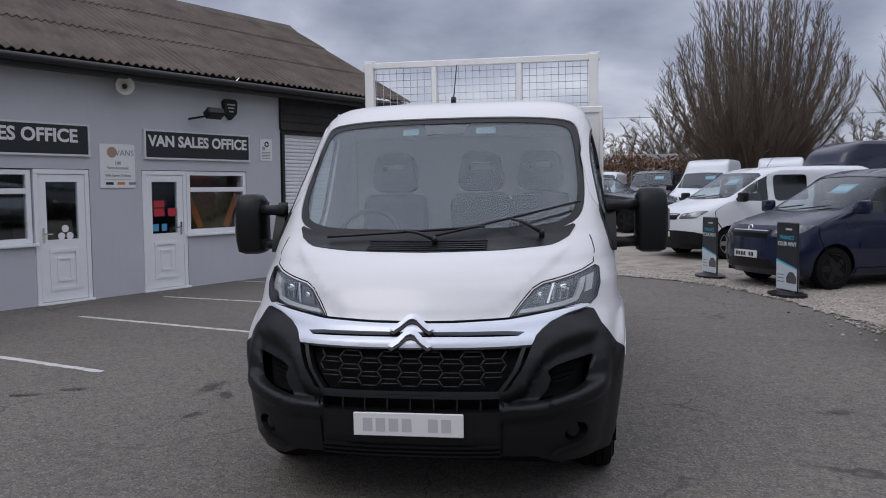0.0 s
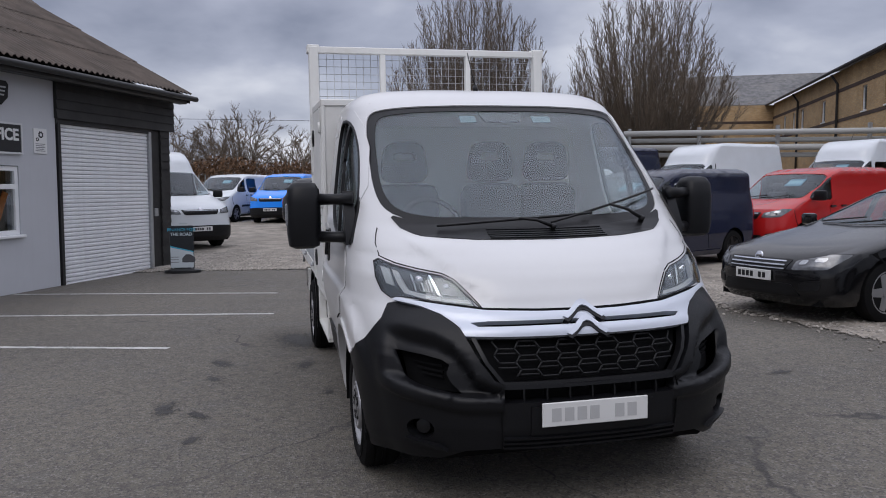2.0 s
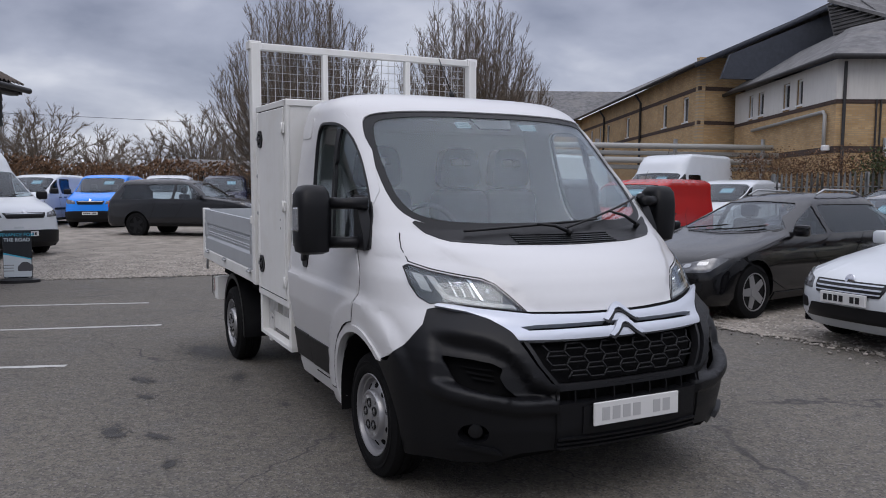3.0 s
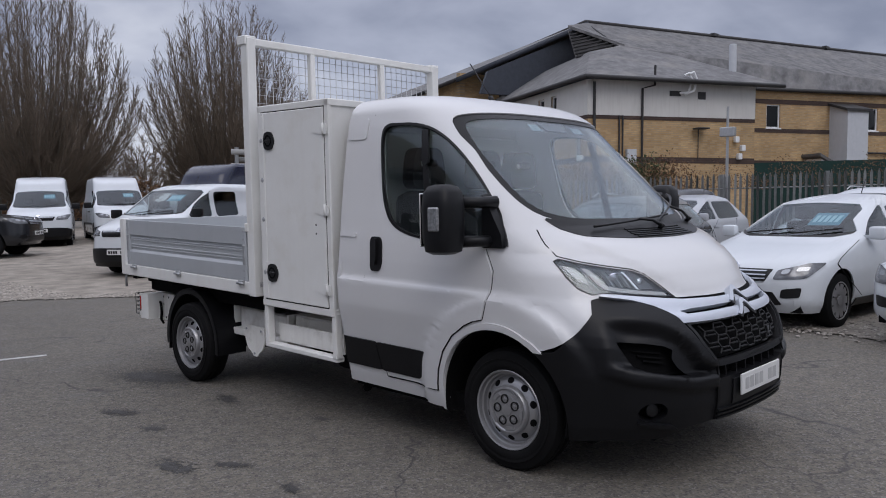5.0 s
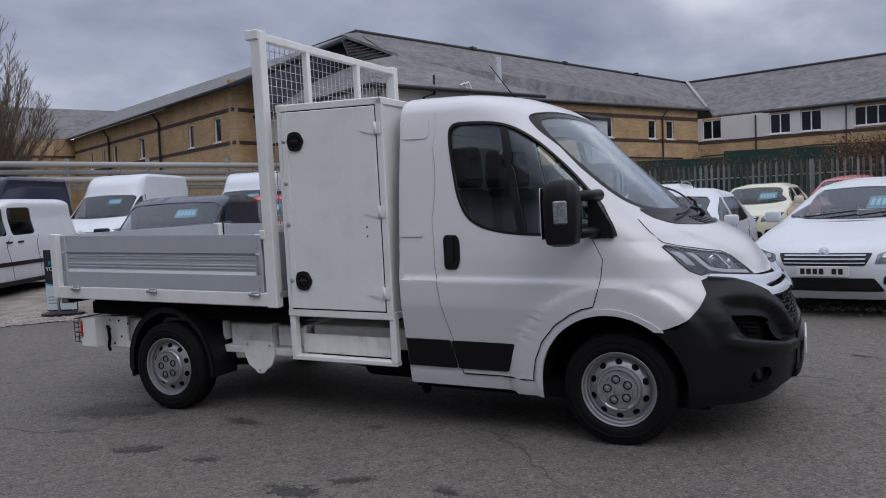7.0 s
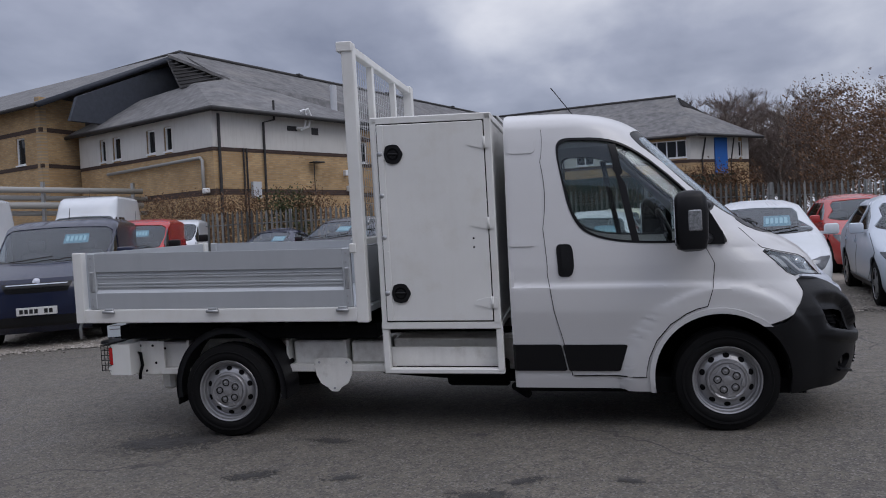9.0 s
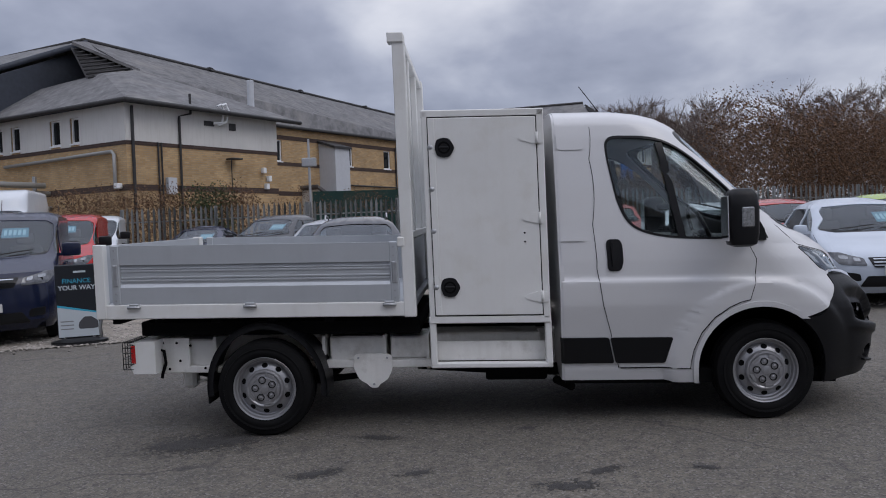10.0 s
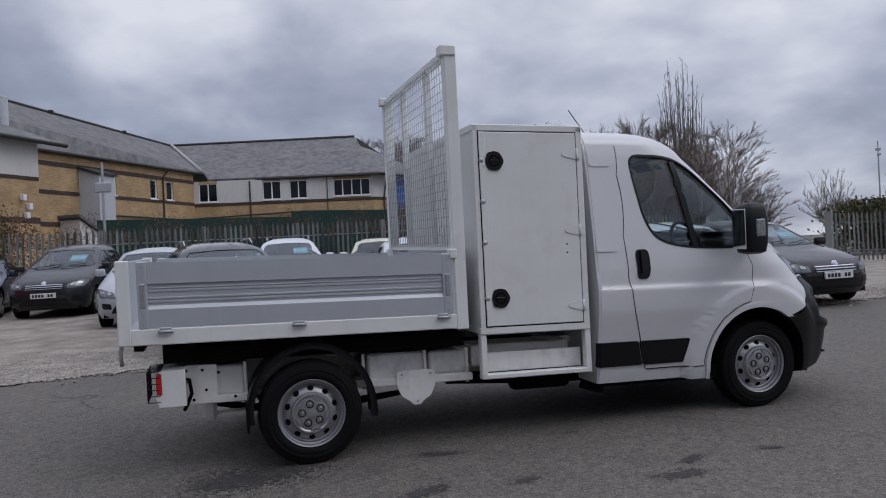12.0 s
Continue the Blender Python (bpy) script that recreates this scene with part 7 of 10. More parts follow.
class Run:
    """One wall face: a local frame with u along the wall, v outward, z up."""

    def __init__(self, p0, p1, face, z0, z1, material, openings=(), name="wall", parent=None, thick=0.3):
        self.p0, self.p1 = Vector((*p0, 0)), Vector((*p1, 0))
        d = (self.p1 - self.p0)
        self.len = d.length
        d.normalize()
        # outward is towards the yard
        nrm = Vector((d.y, -d.x, 0))
        if (Vector((*face, 0)) - self.p0).dot(nrm) < 0:
            nrm = -nrm
        self.m = Matrix(((d.x, nrm.x, 0, self.p0.x), (d.y, nrm.y, 0, self.p0.y), (0, 0, 1, 0), (0, 0, 0, 1)))
        self.flip = self.m.determinant() < 0
        self.parent = parent or hospital
        b = bmesh.new()
        us = sorted({0.0, self.len, *[o[0] for o in openings], *[o[1] for o in openings]})
        for u0, u1 in zip(us, us[1:]):
            hit = [o for o in openings if o[0] <= u0 + 1e-4 and o[1] >= u1 - 1e-4]
            if hit:
                o = hit[0]
                box(b, u0, u1, -thick, 0, z0, o[2])
                box(b, u0, u1, -thick, 0, o[3], z1)
            else:
                box(b, u0, u1, -thick, 0, z0, z1)
        bmesh.ops.remove_doubles(b, verts=b.verts[:], dist=0.001)
        self.wall = self.add(name, b, material, self.parent)
        for o in openings:
            self.window(*o[:4], panes=o[4] if len(o) > 4 else 1)

    def add(self, name, b, material, parent=None, label=""):
        if self.flip:
            for v in b.verts:
                v.co.x = -v.co.x
            bmesh.ops.reverse_faces(b, faces=b.faces[:])
        ob = part(name, b, material, parent or self.wall, label)
        mm = self.m @ Matrix.Diagonal((-1, 1, 1, 1)) if self.flip else self.m
        if (parent or self.wall) is self.parent or parent is self.parent:
            ob.matrix_basis = mm
        return ob

    def window(self, u0, u1, z0, z1, panes=1):
        b = bmesh.new()
        ring(b, window_outline(u0, u1, z0, z1), window_outline(u0 + 0.06, u1 - 0.06, z0 + 0.06, z1 - 0.06), -0.16, -0.06, "y")
        for k in range(1, panes):
            uu = u0 + (u1 - u0) * k / panes
            box(b, uu - 0.035, uu + 0.035, -0.155, -0.065, z0 + 0.06, z1 - 0.06)
        w = self.add("window", b, "upvc", None, "white framed window with dark glass")
        self.add("pane", one_box(u0 + 0.05, u1 - 0.05, -0.13, -0.12, z0 + 0.05, z1 - 0.05), "dark_glass", w)
        self.add("sill", one_box(u0 - 0.04, u1 + 0.04, -0.1, 0.05, z0 - 0.06, z0 + 0.002), "upvc", w)

    def strip(self, z0, z1, material, name="band", proud=0.02, u0=None, u1=None, label=""):
        return self.add(name, one_box(u0 or 0.0, self.len if u1 is None else u1, -0.02, proud, z0, z1), material, None, label)

    def pipe(self, pts, r, material, name="downpipe"):
        b = bmesh.new()
        tube(b, pts, r, 8)
        return self.add(name, b, material, None)


VIEW = (-6, 2)
GB = 0.2
# annex with the white upper floor
E_, F_, D_ = (22.4, 15.0), (28.9, 11.0), (27.1, 24.0)
rA = Run(E_, F_, VIEW, GB, 6.5, "brick", name="wall_annex_front")
L_ = rA.len
rA.strip(5.10, 6.50, "render_white", "white_panel", 0.025, None, None, "white rendered upper wall")
rA.strip(4.95, 5.10, "brick_dark")
rA.strip(3.22, 3.46, "brick_dark")
rA.pipe([(0.25, 0.08, 6.4), (0.25, 0.08, 0.5)], 0.06, "fascia")
rA.pipe([(2.9, 0.10, 7.15), (2.9, 0.10, 6.35), (2.35, 0.10, 6.2), (2.35, 0.08, 0.5)], 0.05, "fascia")
rA.pipe([(1.35, 0.06, 5.1), (1.35, 0.06, 1.0)], 0.035, "fascia")
rA.pipe([(1.5, 0.06, 5.1), (1.5, 0.06, 1.0)], 0.035, "fascia")
rA.add("vent_grille", one_box(4.9, 5.25, 0.02, 0.06, 5.85, 6.15), "fascia")
rA.add("vent_grille", one_box(3.6, 4.1, 0.02, 0.07, 5.95, 6.15), "fascia")
rA.pipe([(4.0, 0.15, 6.05), (4.35, 0.25, 6.1), (4.45, 0.3, 6.6), (4.3, 0.3, 6.85), (4.1, 0.3, 6.75)], 0.05, "upvc", "flue_pipe")
rA.pipe([(4.2, 0.18, 6.0), (4.55, 0.3, 6.15), (4.65, 0.35, 6.6), (4.5, 0.35, 6.9), (4.3, 0.35, 6.8)], 0.05, "upvc", "flue_pipe")
rA.add("meter_box", one_box(1.65, 2.05, 0.02, 0.2, 3.1, 3.75), "clad_pale")
for (uu, zz) in ((6.6, 4.1), (6.9, 3.75), (6.75, 3.4)):
    rA.add("junction_box", one_box(uu, uu + 0.18, 0.02, 0.22, zz, zz + 0.25, 0.02), "upvc")
rA.pipe([(4.9, 0.1, 3.4), (4.9, 0.1, 4.6)], 0.02, "fascia", "lamp_stalk")
rA.add("wall_lamp", one_box(4.65, 5.2, 0.05, 0.5, 4.6, 4.66, 0.02), "fascia")
wins = [(u, u + w, 5.22, 6.22) for u, w in ((2.7, 0.55), (3.9, 0.65), (6.6, 0.65), (7.85, 0.5))]
rB = Run(E_, D_, VIEW, GB, 6.5, "brick", wins, name="wall_annex_side")
for u0, u1 in ((0, 2.7), (3.25, 3.9), (4.55, 6.6), (7.25, 7.85), (8.35, rB.len)):
    rB.strip(5.10, 6.50, "render_white", "white_panel", 0.025, u0, u1)
for w in wins:
    rB.strip(6.22, 6.50, "render_white", "white_panel", 0.024, w[0], w[1])
rB.strip(4.95, 5.10, "brick_dark")
rB.strip(3.22, 3.46, "brick_dark")
rB.pipe([(7.6, 0.12, 4.6), (0.7, 0.12, 4.72), (0.55, 0.12, 4.6), (0.55, 0.12, 3.3)], 0.07, "lead", "duct")
rB.add("wall_lamp", one_box(0.25, 0.5, 0.02, 0.25, 3.3, 3.5, 0.03), "upvc")
rC = Run(F_, (33.2, 14.3), (60, 0), GB, 6.6, "brick", name="wall_annex_end")
rC.strip(5.10, 6.50, "render_white", "white_panel")
# main wing
M0_, V_ = (32.3, 14.1), (47.2, 5.55)
mw = [(2.65, 3.45, 5.28, 6.42), (8.75, 9.4, 5.28, 6.42), (12.5, 13.2, 5.28, 6.42), (14.15, 14.85, 5.28, 6.42)]
rM = Run(M0_, V_, VIEW, GB, 7.2, "brick", mw, name="wall_main")
rM.strip(6.45, 6.67, "brick_dark")
rM.strip(5.05, 5.25, "brick_dark")
rM.strip(3.45, 3.68, "brick_dark")
rM.pipe([(14.0, 0.2, 7.0), (13.7, 0.08, 6.6), (13.7, 0.08, 0.5)], 0.05, "fascia")
rM.pipe([(7.0, 0.1, 4.15), (15.5, 0.1, 4.1)], 0.05, "fascia", "pipe")
# pale stair tower and its lean-to
bm = bmesh.new()
prism(bm, [(0.0, 0.3), (1.2, 0.3), (1.2, 6.08), (0.0, 6.45)], 6.4, 7.65, "x")
tw = rM.add("stair_tower", bm, "clad_pale", None, "pale clad stair tower")
bm = bmesh.new()
prism(bm, [(0.0, 6.48), (1.3, 6.08), (1.3, 6.20), (0.0, 6.60)], 6.25, 7.8, "x")
rM.add("tower_roof", bm, "fascia", tw)
bm = bmesh.new()
prism(bm, [(4.9, 0.3), (6.39, 0.3), (6.39, 3.05), (4.9, 3.75)], 0.0, 1.15, "y")
lt = rM.add("lean_to", bm, "render_white", None)
bm = bmesh.new()
prism(bm, [(4.75, 3.86), (6.395, 3.08), (6.395, 3.22), (4.75, 4.0)], 0.0, 1.3, "y")
rM.add("lean_to_roof", bm, "slate", lt)
# right wing
C2_, C3_ = (44.6, -5.75), (47.2, -9.7)
rl = math.hypot(V_[0] - C2_[0], V_[1] - C2_[1])
rw_ = [(0.3, 1.5, 5.25, 6.45, 2), (4.4, 5.6, 5.25, 6.45, 2), (6.15, 7.3, 5.25, 6.45, 2), (9.0, 11.4, 5.3, 6.4, 4)]
rR = Run(V_, C2_, VIEW, GB, 6.6, "brick", rw_, name="wall_right")
edges_ = [0.0] + [q for w in rw_ for q in w[:2]] + [rR.len]
for u0, u1 in zip(edges_[::2], edges_[1::2]):
    rR.strip(5.15, 6.6, "render_white", "white_panel", 0.025, u0, u1)
rR.strip(4.95, 5.15, "brick_dark")
rR.strip(3.3, 3.5, "brick_dark")
rR.pipe([(3.6, 0.08, 6.5), (3.6, 0.08, 3.8), (4.0, 0.08, 3.6)], 0.05, "fascia")
rR.pipe([(8.6, 0.08, 6.5), (8.6, 0.08, 3.8)], 0.03, "fascia")
rR.pipe([(0.2, 0.1, 4.2), (7.0, 0.1, 4.4), (11.5, 0.1, 4.25), (11.6, 0.1, 3.4)], 0.045, "fascia", "pipe")
rS = Run(C2_, C3_, VIEW, GB, 6.6, "brick", [(3.9, 4.2, 5.3, 6.3)], name="wall_right_end")
for u0, u1 in ((0, 3.9), (4.2, rS.len)):
    rS.strip(5.15, 6.6, "render_white", "white_panel", 0.025, u0, u1)
rS.strip(4.95, 5.15, "brick_dark")
M["blue"] = mat("blue_paint", (0.02, 0.12, 0.42), 0.5)
rS.add("blue_panel", one_box(1.9, 2.9, 0.03, 0.12, 4.1, 6.5, 0.01), "blue", None, "blue panelled window bay")
rS.pipe([(1.2, 0.08, 6.5), (0.9, 0.08, 5.2), (0.9, 0.08, 0.5)], 0.05, "fascia")
rS.pipe([(3.5, 0.08, 6.5), (3.2, 0.08, 5.0), (3.2, 0.08, 0.5)], 0.04, "fascia")
# left wing
B_, A_ = (25.55, 24.85), (36.6, 49.2)
lw = [(1.4, 2.2, 5.35, 6.6), (4.75, 5.5, 5.35, 6.6), (12.2, 13.0, 5.35, 6.6), (17.3, 18.1, 5.35, 6.6), (19.8, 20.4, 5.35, 6.6), (22.5, 23.2, 5.35, 6.6)]
rL = Run(B_, A_, VIEW, GB, 7.9, "brick", lw, name="wall_left")
rL.strip(6.72, 6.92, "brick_dark")
rL.strip(5.10, 5.28, "brick_dark")
for uu in (9.5, 18.6):
    rL.pipe([(uu, 0.45, 7.7), (uu, 0.1, 7.2), (uu, 0.1, 0.5)], 0.07, "fascia")
rLe = Run(B_, (27.9, 24.2), VIEW, GB, 8.3, "brick", name="wall_left_end")
rLe.strip(6.72, 6.92, "brick_dark")
rLe.strip(5.10, 5.28, "brick_dark")
rF = Run(A_, (31.4, 51.5), VIEW, GB, 7.8, "brick", name="wall_far")
rF.strip(6.4, 6.6, "brick_dark")


def roof_plane(pts, name="roof", material="slate", t=0.14, label=""):
    b = bmesh.new()
    up_ = [b.verts.new(Vector(p)) for p in pts]
    dn = [b.verts.new(Vector(p) - Vector((0, 0, t))) for p in pts]
    n_ = len(pts)
    b.faces.new(up_)
    b.faces.new(dn[::-1])
    for i in range(n_):
        b.faces.new((up_[i], dn[i], dn[(i + 1) % n_], up_[(i + 1) % n_]))
    bmesh.ops.recalc_face_normals(b, faces=b.faces[:])
    return part(name, b, material, hospital, label)


def eave_line(p, q, z0, z1, name="gutter", r=0.09):
    b = bmesh.new()
    tube(b, [(*p, z0), (*q, z1)], r, 6)
    part(name, b, "fascia", hospital)


G_, RT_, R2_ = (30.3, 20.4, 10.9), (55.3, 7.3, 10.1), (51.3, -5.8, 10.1)
H_pt = (27.8, 16.9, 8.85)
roof_plane([(21.9, 14.75, 6.62), (29.5, 10.1, 6.55), (34.0, 13.2, 7.55), (30.8, 19.0, 9.9), H_pt], label="grey slate roof slope")
roof_plane([(21.9, 14.75, 6.62), H_pt, (26.9, 17.9, 8.6), (28.6, 22.0, 8.3), (26.9, 24.6, 6.62)])
roof_plane([(31.2, 14.6, 7.2), (47.9, 5.0, 7.3), RT_, G_, H_pt])
roof_plane([(47.9, 5.0, 7.3), (47.2, 4.6, 6.75), (44.0, -6.1, 6.72), (49.6, -5.9, 9.2), R2_, RT_])
roof_plane([(44.0, -6.1, 6.72), (47.0, -10.5, 6.6), (54.0, -9.0, 7.4), (50.2, -6.1, 9.3), (49.6, -5.9, 9.2)])
roof_plane([(24.9, 24.6, 7.9), (36.3, 49.8, 7.9), (43.5, 52.2, 10.9), (43.0, 47.0, 10.9), G_])
roof_plane([(36.3, 49.8, 7.9), (30.9, 52.3, 7.9), (33.4, 57.8, 10.9), (43.5, 52.2, 10.9)])
roof_plane([G_, (43.0, 47.0, 10.9), (49, 44, 7.5), (60, 12, 7.5), RT_], "roof_back")
roof_plane([RT_, R2_, (58, -8, 7.5), (62, 8, 7.5)], "roof_back")
# dark gable with louvres, barge boards, flashings
bm = bmesh.new()
prism(bm, [(0, 7.0), (6.6, 7.0), (6.6, 10.6), (6.3, 10.6), (0.4, 8.1)], -0.1, 0.1, "y")
gb = part("gable_cladding", bm, "clad_dark", hospital, "dark clad gable end")
gb.matrix_basis = Matrix.Translation((25.0, 23.0, 0)) @ pose(0, 0, 0, 0, 0, math.degrees(math.atan2(20.9 - 23.0, 30.5 - 25.0)))
bm = bmesh.new()
tube(bm, [Vector((24.8, 24.4, 7.78)), Vector(G_) + Vector((-0.1, -0.2, -0.12))], 0.17, 4)
part("barge_board", bm, "clad_dark", hospital)
bm = bmesh.new()
base = [Vector((26.55, 18.4, 8.35)), Vector((28.0, 17.0, 8.85)), Vector((27.6, 19.6, 10.0))]
for i in range(9):
    t = i / 9
    a_, b_ = base[0].lerp(base[2], t), base[1].lerp(base[2], t)
    tube(bm, [a_, b_], 0.05, 4)
bk = [bm.verts.new(p + Vector((0.15, 0.15, 0))) for p in base]
bm.faces.new(bk)
part("louvre", bm, "fascia", hospital, "louvred gablet")
roof_plane([(27.45, 19.5, 10.15), (30.3, 20.2, 10.85), (30.6, 18.6, 9.75), (28.1, 16.8, 8.95)], "gablet_roof")
bm = bmesh.new()
base = [Vector((49.55, -6.0, 9.2)), Vector((50.3, -7.6, 8.6)), Vector((51.3, -5.9, 10.05))]
for i in range(8):
    t = i / 8
    tube(bm, [base[0].lerp(base[2], t), base[1].lerp(base[2], t)], 0.06, 4)
bk = [bm.verts.new(p + Vector((0.2, 0.1, -0.05))) for p in base]
bm.faces.new(bk)
part("louvre", bm, "fascia", hospital, "louvred gablet")
eave_line((21.8, 14.7), (29.5, 10.0), 6.52, 6.45)
eave_line((21.8, 14.7), (26.9, 24.7), 6.52, 6.52)
eave_line((30.6, 14.7), (47.9, 4.9), 7.08, 7.16)
eave_line((47.3, 4.7), (43.9, -6.2), 6.62, 6.6)
eave_line((43.9, -6.2), (47.0, -10.6), 6.6, 6.48)
eave_line((24.8, 24.5), (36.3, 49.9), 7.80, 7.80)
eave_line((36.3, 49.9), (30.9, 52.4), 7.80, 7.80)
eave_line(G_[:2], RT_[:2], 10.93, 10.13, "ridge", 0.1)
eave_line(RT_[:2], R2_[:2], 10.13, 10.13, "ridge", 0.1)
eave_line(G_[:2], (43.0, 47.0), 10.93, 10.93, "ridge", 0.1)
bm = bmesh.new()
tube(bm, [(47.85, 5.05, 7.36), (55.2, 7.25, 10.15)], 0.13, 4)
part("valley_flashing", bm, "lead", hospital)
for (px, py, z0, z1, r) in ((29.6, 12.3, 7.2, 8.5, 0.16),):
    bm = bmesh.new()
    lathe(bm, [(z0, r), (z1, r), (z1 + 0.02, r * 0.8)], Matrix.Translation((px, py, 0)), 12, "z")
    part("flue", bm, "clad_pale", hospital, "pale steel flue")
for k, t in enumerate((0.28, 0.55, 0.8)):
    p = Vector(G_).lerp(Vector(RT_), t)
    part("ridge_vent", one_box(p.x - 0.3, p.x + 0.3, p.y - 0.12, p.y + 0.12, p.z, p.z + 0.16), "fascia", hospital)

# pipework gantry in front of the left wing
gy = thing("pipe_gantry", "galvanised pipes on a steel gantry", "pipework", None)
bm = bmesh.new()
for k, (off, z, r) in enumerate(((0, 3.75, 0.12), (0.35, 3.45, 0.10), (0.0, 3.15, 0.13), (0.4, 2.85, 0.10))):
    b = bmesh.new()
    tube(b, [(13.6 + off, 27.0, z + 0.05), (24.2 + off, 19.2, z - 0.1)], r, 10)
    part("pipe", b, "lead", gy)
for t in (0.0, 0.22, 0.45, 0.7, 0.97):
    x, y = 13.8 + 10.4 * t, 26.9 - 7.7 * t
    part("gantry_post", one_box(x - 0.06, x + 0.06, y - 0.06, y + 0.06, 0.2, 4.0), "steel", gy)

# ---------------------------------------------------------------- parked vehicles
def paint(name, col, rough=0.25, coat=0.4):
    if name not in M:
        M[name] = mat(name, col, rough, coat=coat, vary=0.04, scale=2, stain=0.08, dark=tuple(min(1, c * 0.8 + 0.006) for c in col), stain_scale=3, spec=0.35)
    return name


KIND = {
    # length, width, height, front overhang, wheelbase, wheel radius, bonnet front z, cowl (y, z), roof start y, belt z, roof half-width, rear top inset, van?
    "small_van": dict(L=4.82, W=0.92, H=1.83, fo=0.86, wb=3.06, r=0.325, bz=0.98, cowl=(0.02, 1.16), ws=(1.02, 1.72), belt=1.12, rw=0.79, rear=0.12, van=True),
    "compact_van": dict(L=4.35, W=0.91, H=1.80, fo=0.86, wb=2.72, r=0.32, bz=0.98, cowl=(0.02, 1.16), ws=(1.02, 1.70), belt=1.12, rw=0.79, rear=0.12, van=True),
    "mid_van": dict(L=4.97, W=0.98, H=1.97, fo=1.0, wb=2.93, r=0.335, bz=1.04, cowl=(-0.12, 1.27), ws=(0.86, 1.86), belt=1.20, rw=0.78, rear=0.10, van=True),
    "high_van": dict(L=4.97, W=0.98, H=2.35, fo=1.0, wb=2.93, r=0.335, bz=1.04, cowl=(-0.12, 1.27), ws=(0.80, 1.86), belt=1.20, rw=0.74, rear=0.12, van=True, high=True),
    "large_van": dict(L=5.7, W=1.02, H=2.62, fo=1.0, wb=3.5, r=0.345, bz=1.08, cowl=(-0.10, 1.36), ws=(0.72, 2.02), belt=1.30, rw=0.80, rear=0.12, van=True, high=True),
    "hatch": dict(L=3.98, W=0.85, H=1.46, fo=0.80, wb=2.47, r=0.305, bz=0.74, cowl=(0.38, 0.97), ws=(1.22, 1.38), belt=0.93, rw=0.60, rear=0.55, van=False),
    "tall_hatch": dict(L=4.07, W=0.88, H=1.60, fo=0.82, wb=2.615, r=0.31, bz=0.82, cowl=(0.16, 1.06), ws=(1.12, 1.50), belt=1.0, rw=0.62, rear=0.45, van=False),
    "saloon": dict(L=4.87, W=0.93, H=1.48, fo=0.94, wb=2.85, r=0.33, bz=0.76, cowl=(0.52, 0.99), ws=(1.46, 1.39), belt=0.95, rw=0.61, rear=0.95, van=False),
    "estate": dict(L=4.91, W=0.93, H=1.52, fo=0.98, wb=2.737, r=0.335, bz=0.76, cowl=(0.50, 1.0), ws=(1.45, 1.42), belt=0.96, rw=0.61, rear=0.50, van=False),
    "coupe": dict(L=4.61, W=0.89, H=1.38, fo=0.78, wb=2.76, r=0.325, bz=0.70, cowl=(0.72, 0.93), ws=(1.58, 1.31), belt=0.89, rw=0.58, rear=1.25, van=False),
    "mini": dict(L=3.72, W=0.84, H=1.41, fo=0.72, wb=2.467, r=0.30, bz=0.80, cowl=(0.42, 0.98), ws=(1.0, 1.34), belt=0.94, rw=0.60, rear=0.45, van=False),
    "pickup": dict(L=5.36, W=0.94, H=1.82, fo=0.95, wb=3.22, r=0.385, bz=1.08, cowl=(0.55, 1.22), ws=(1.35, 1.72), belt=1.16, rw=0.66, rear=0.35, van=False),
}


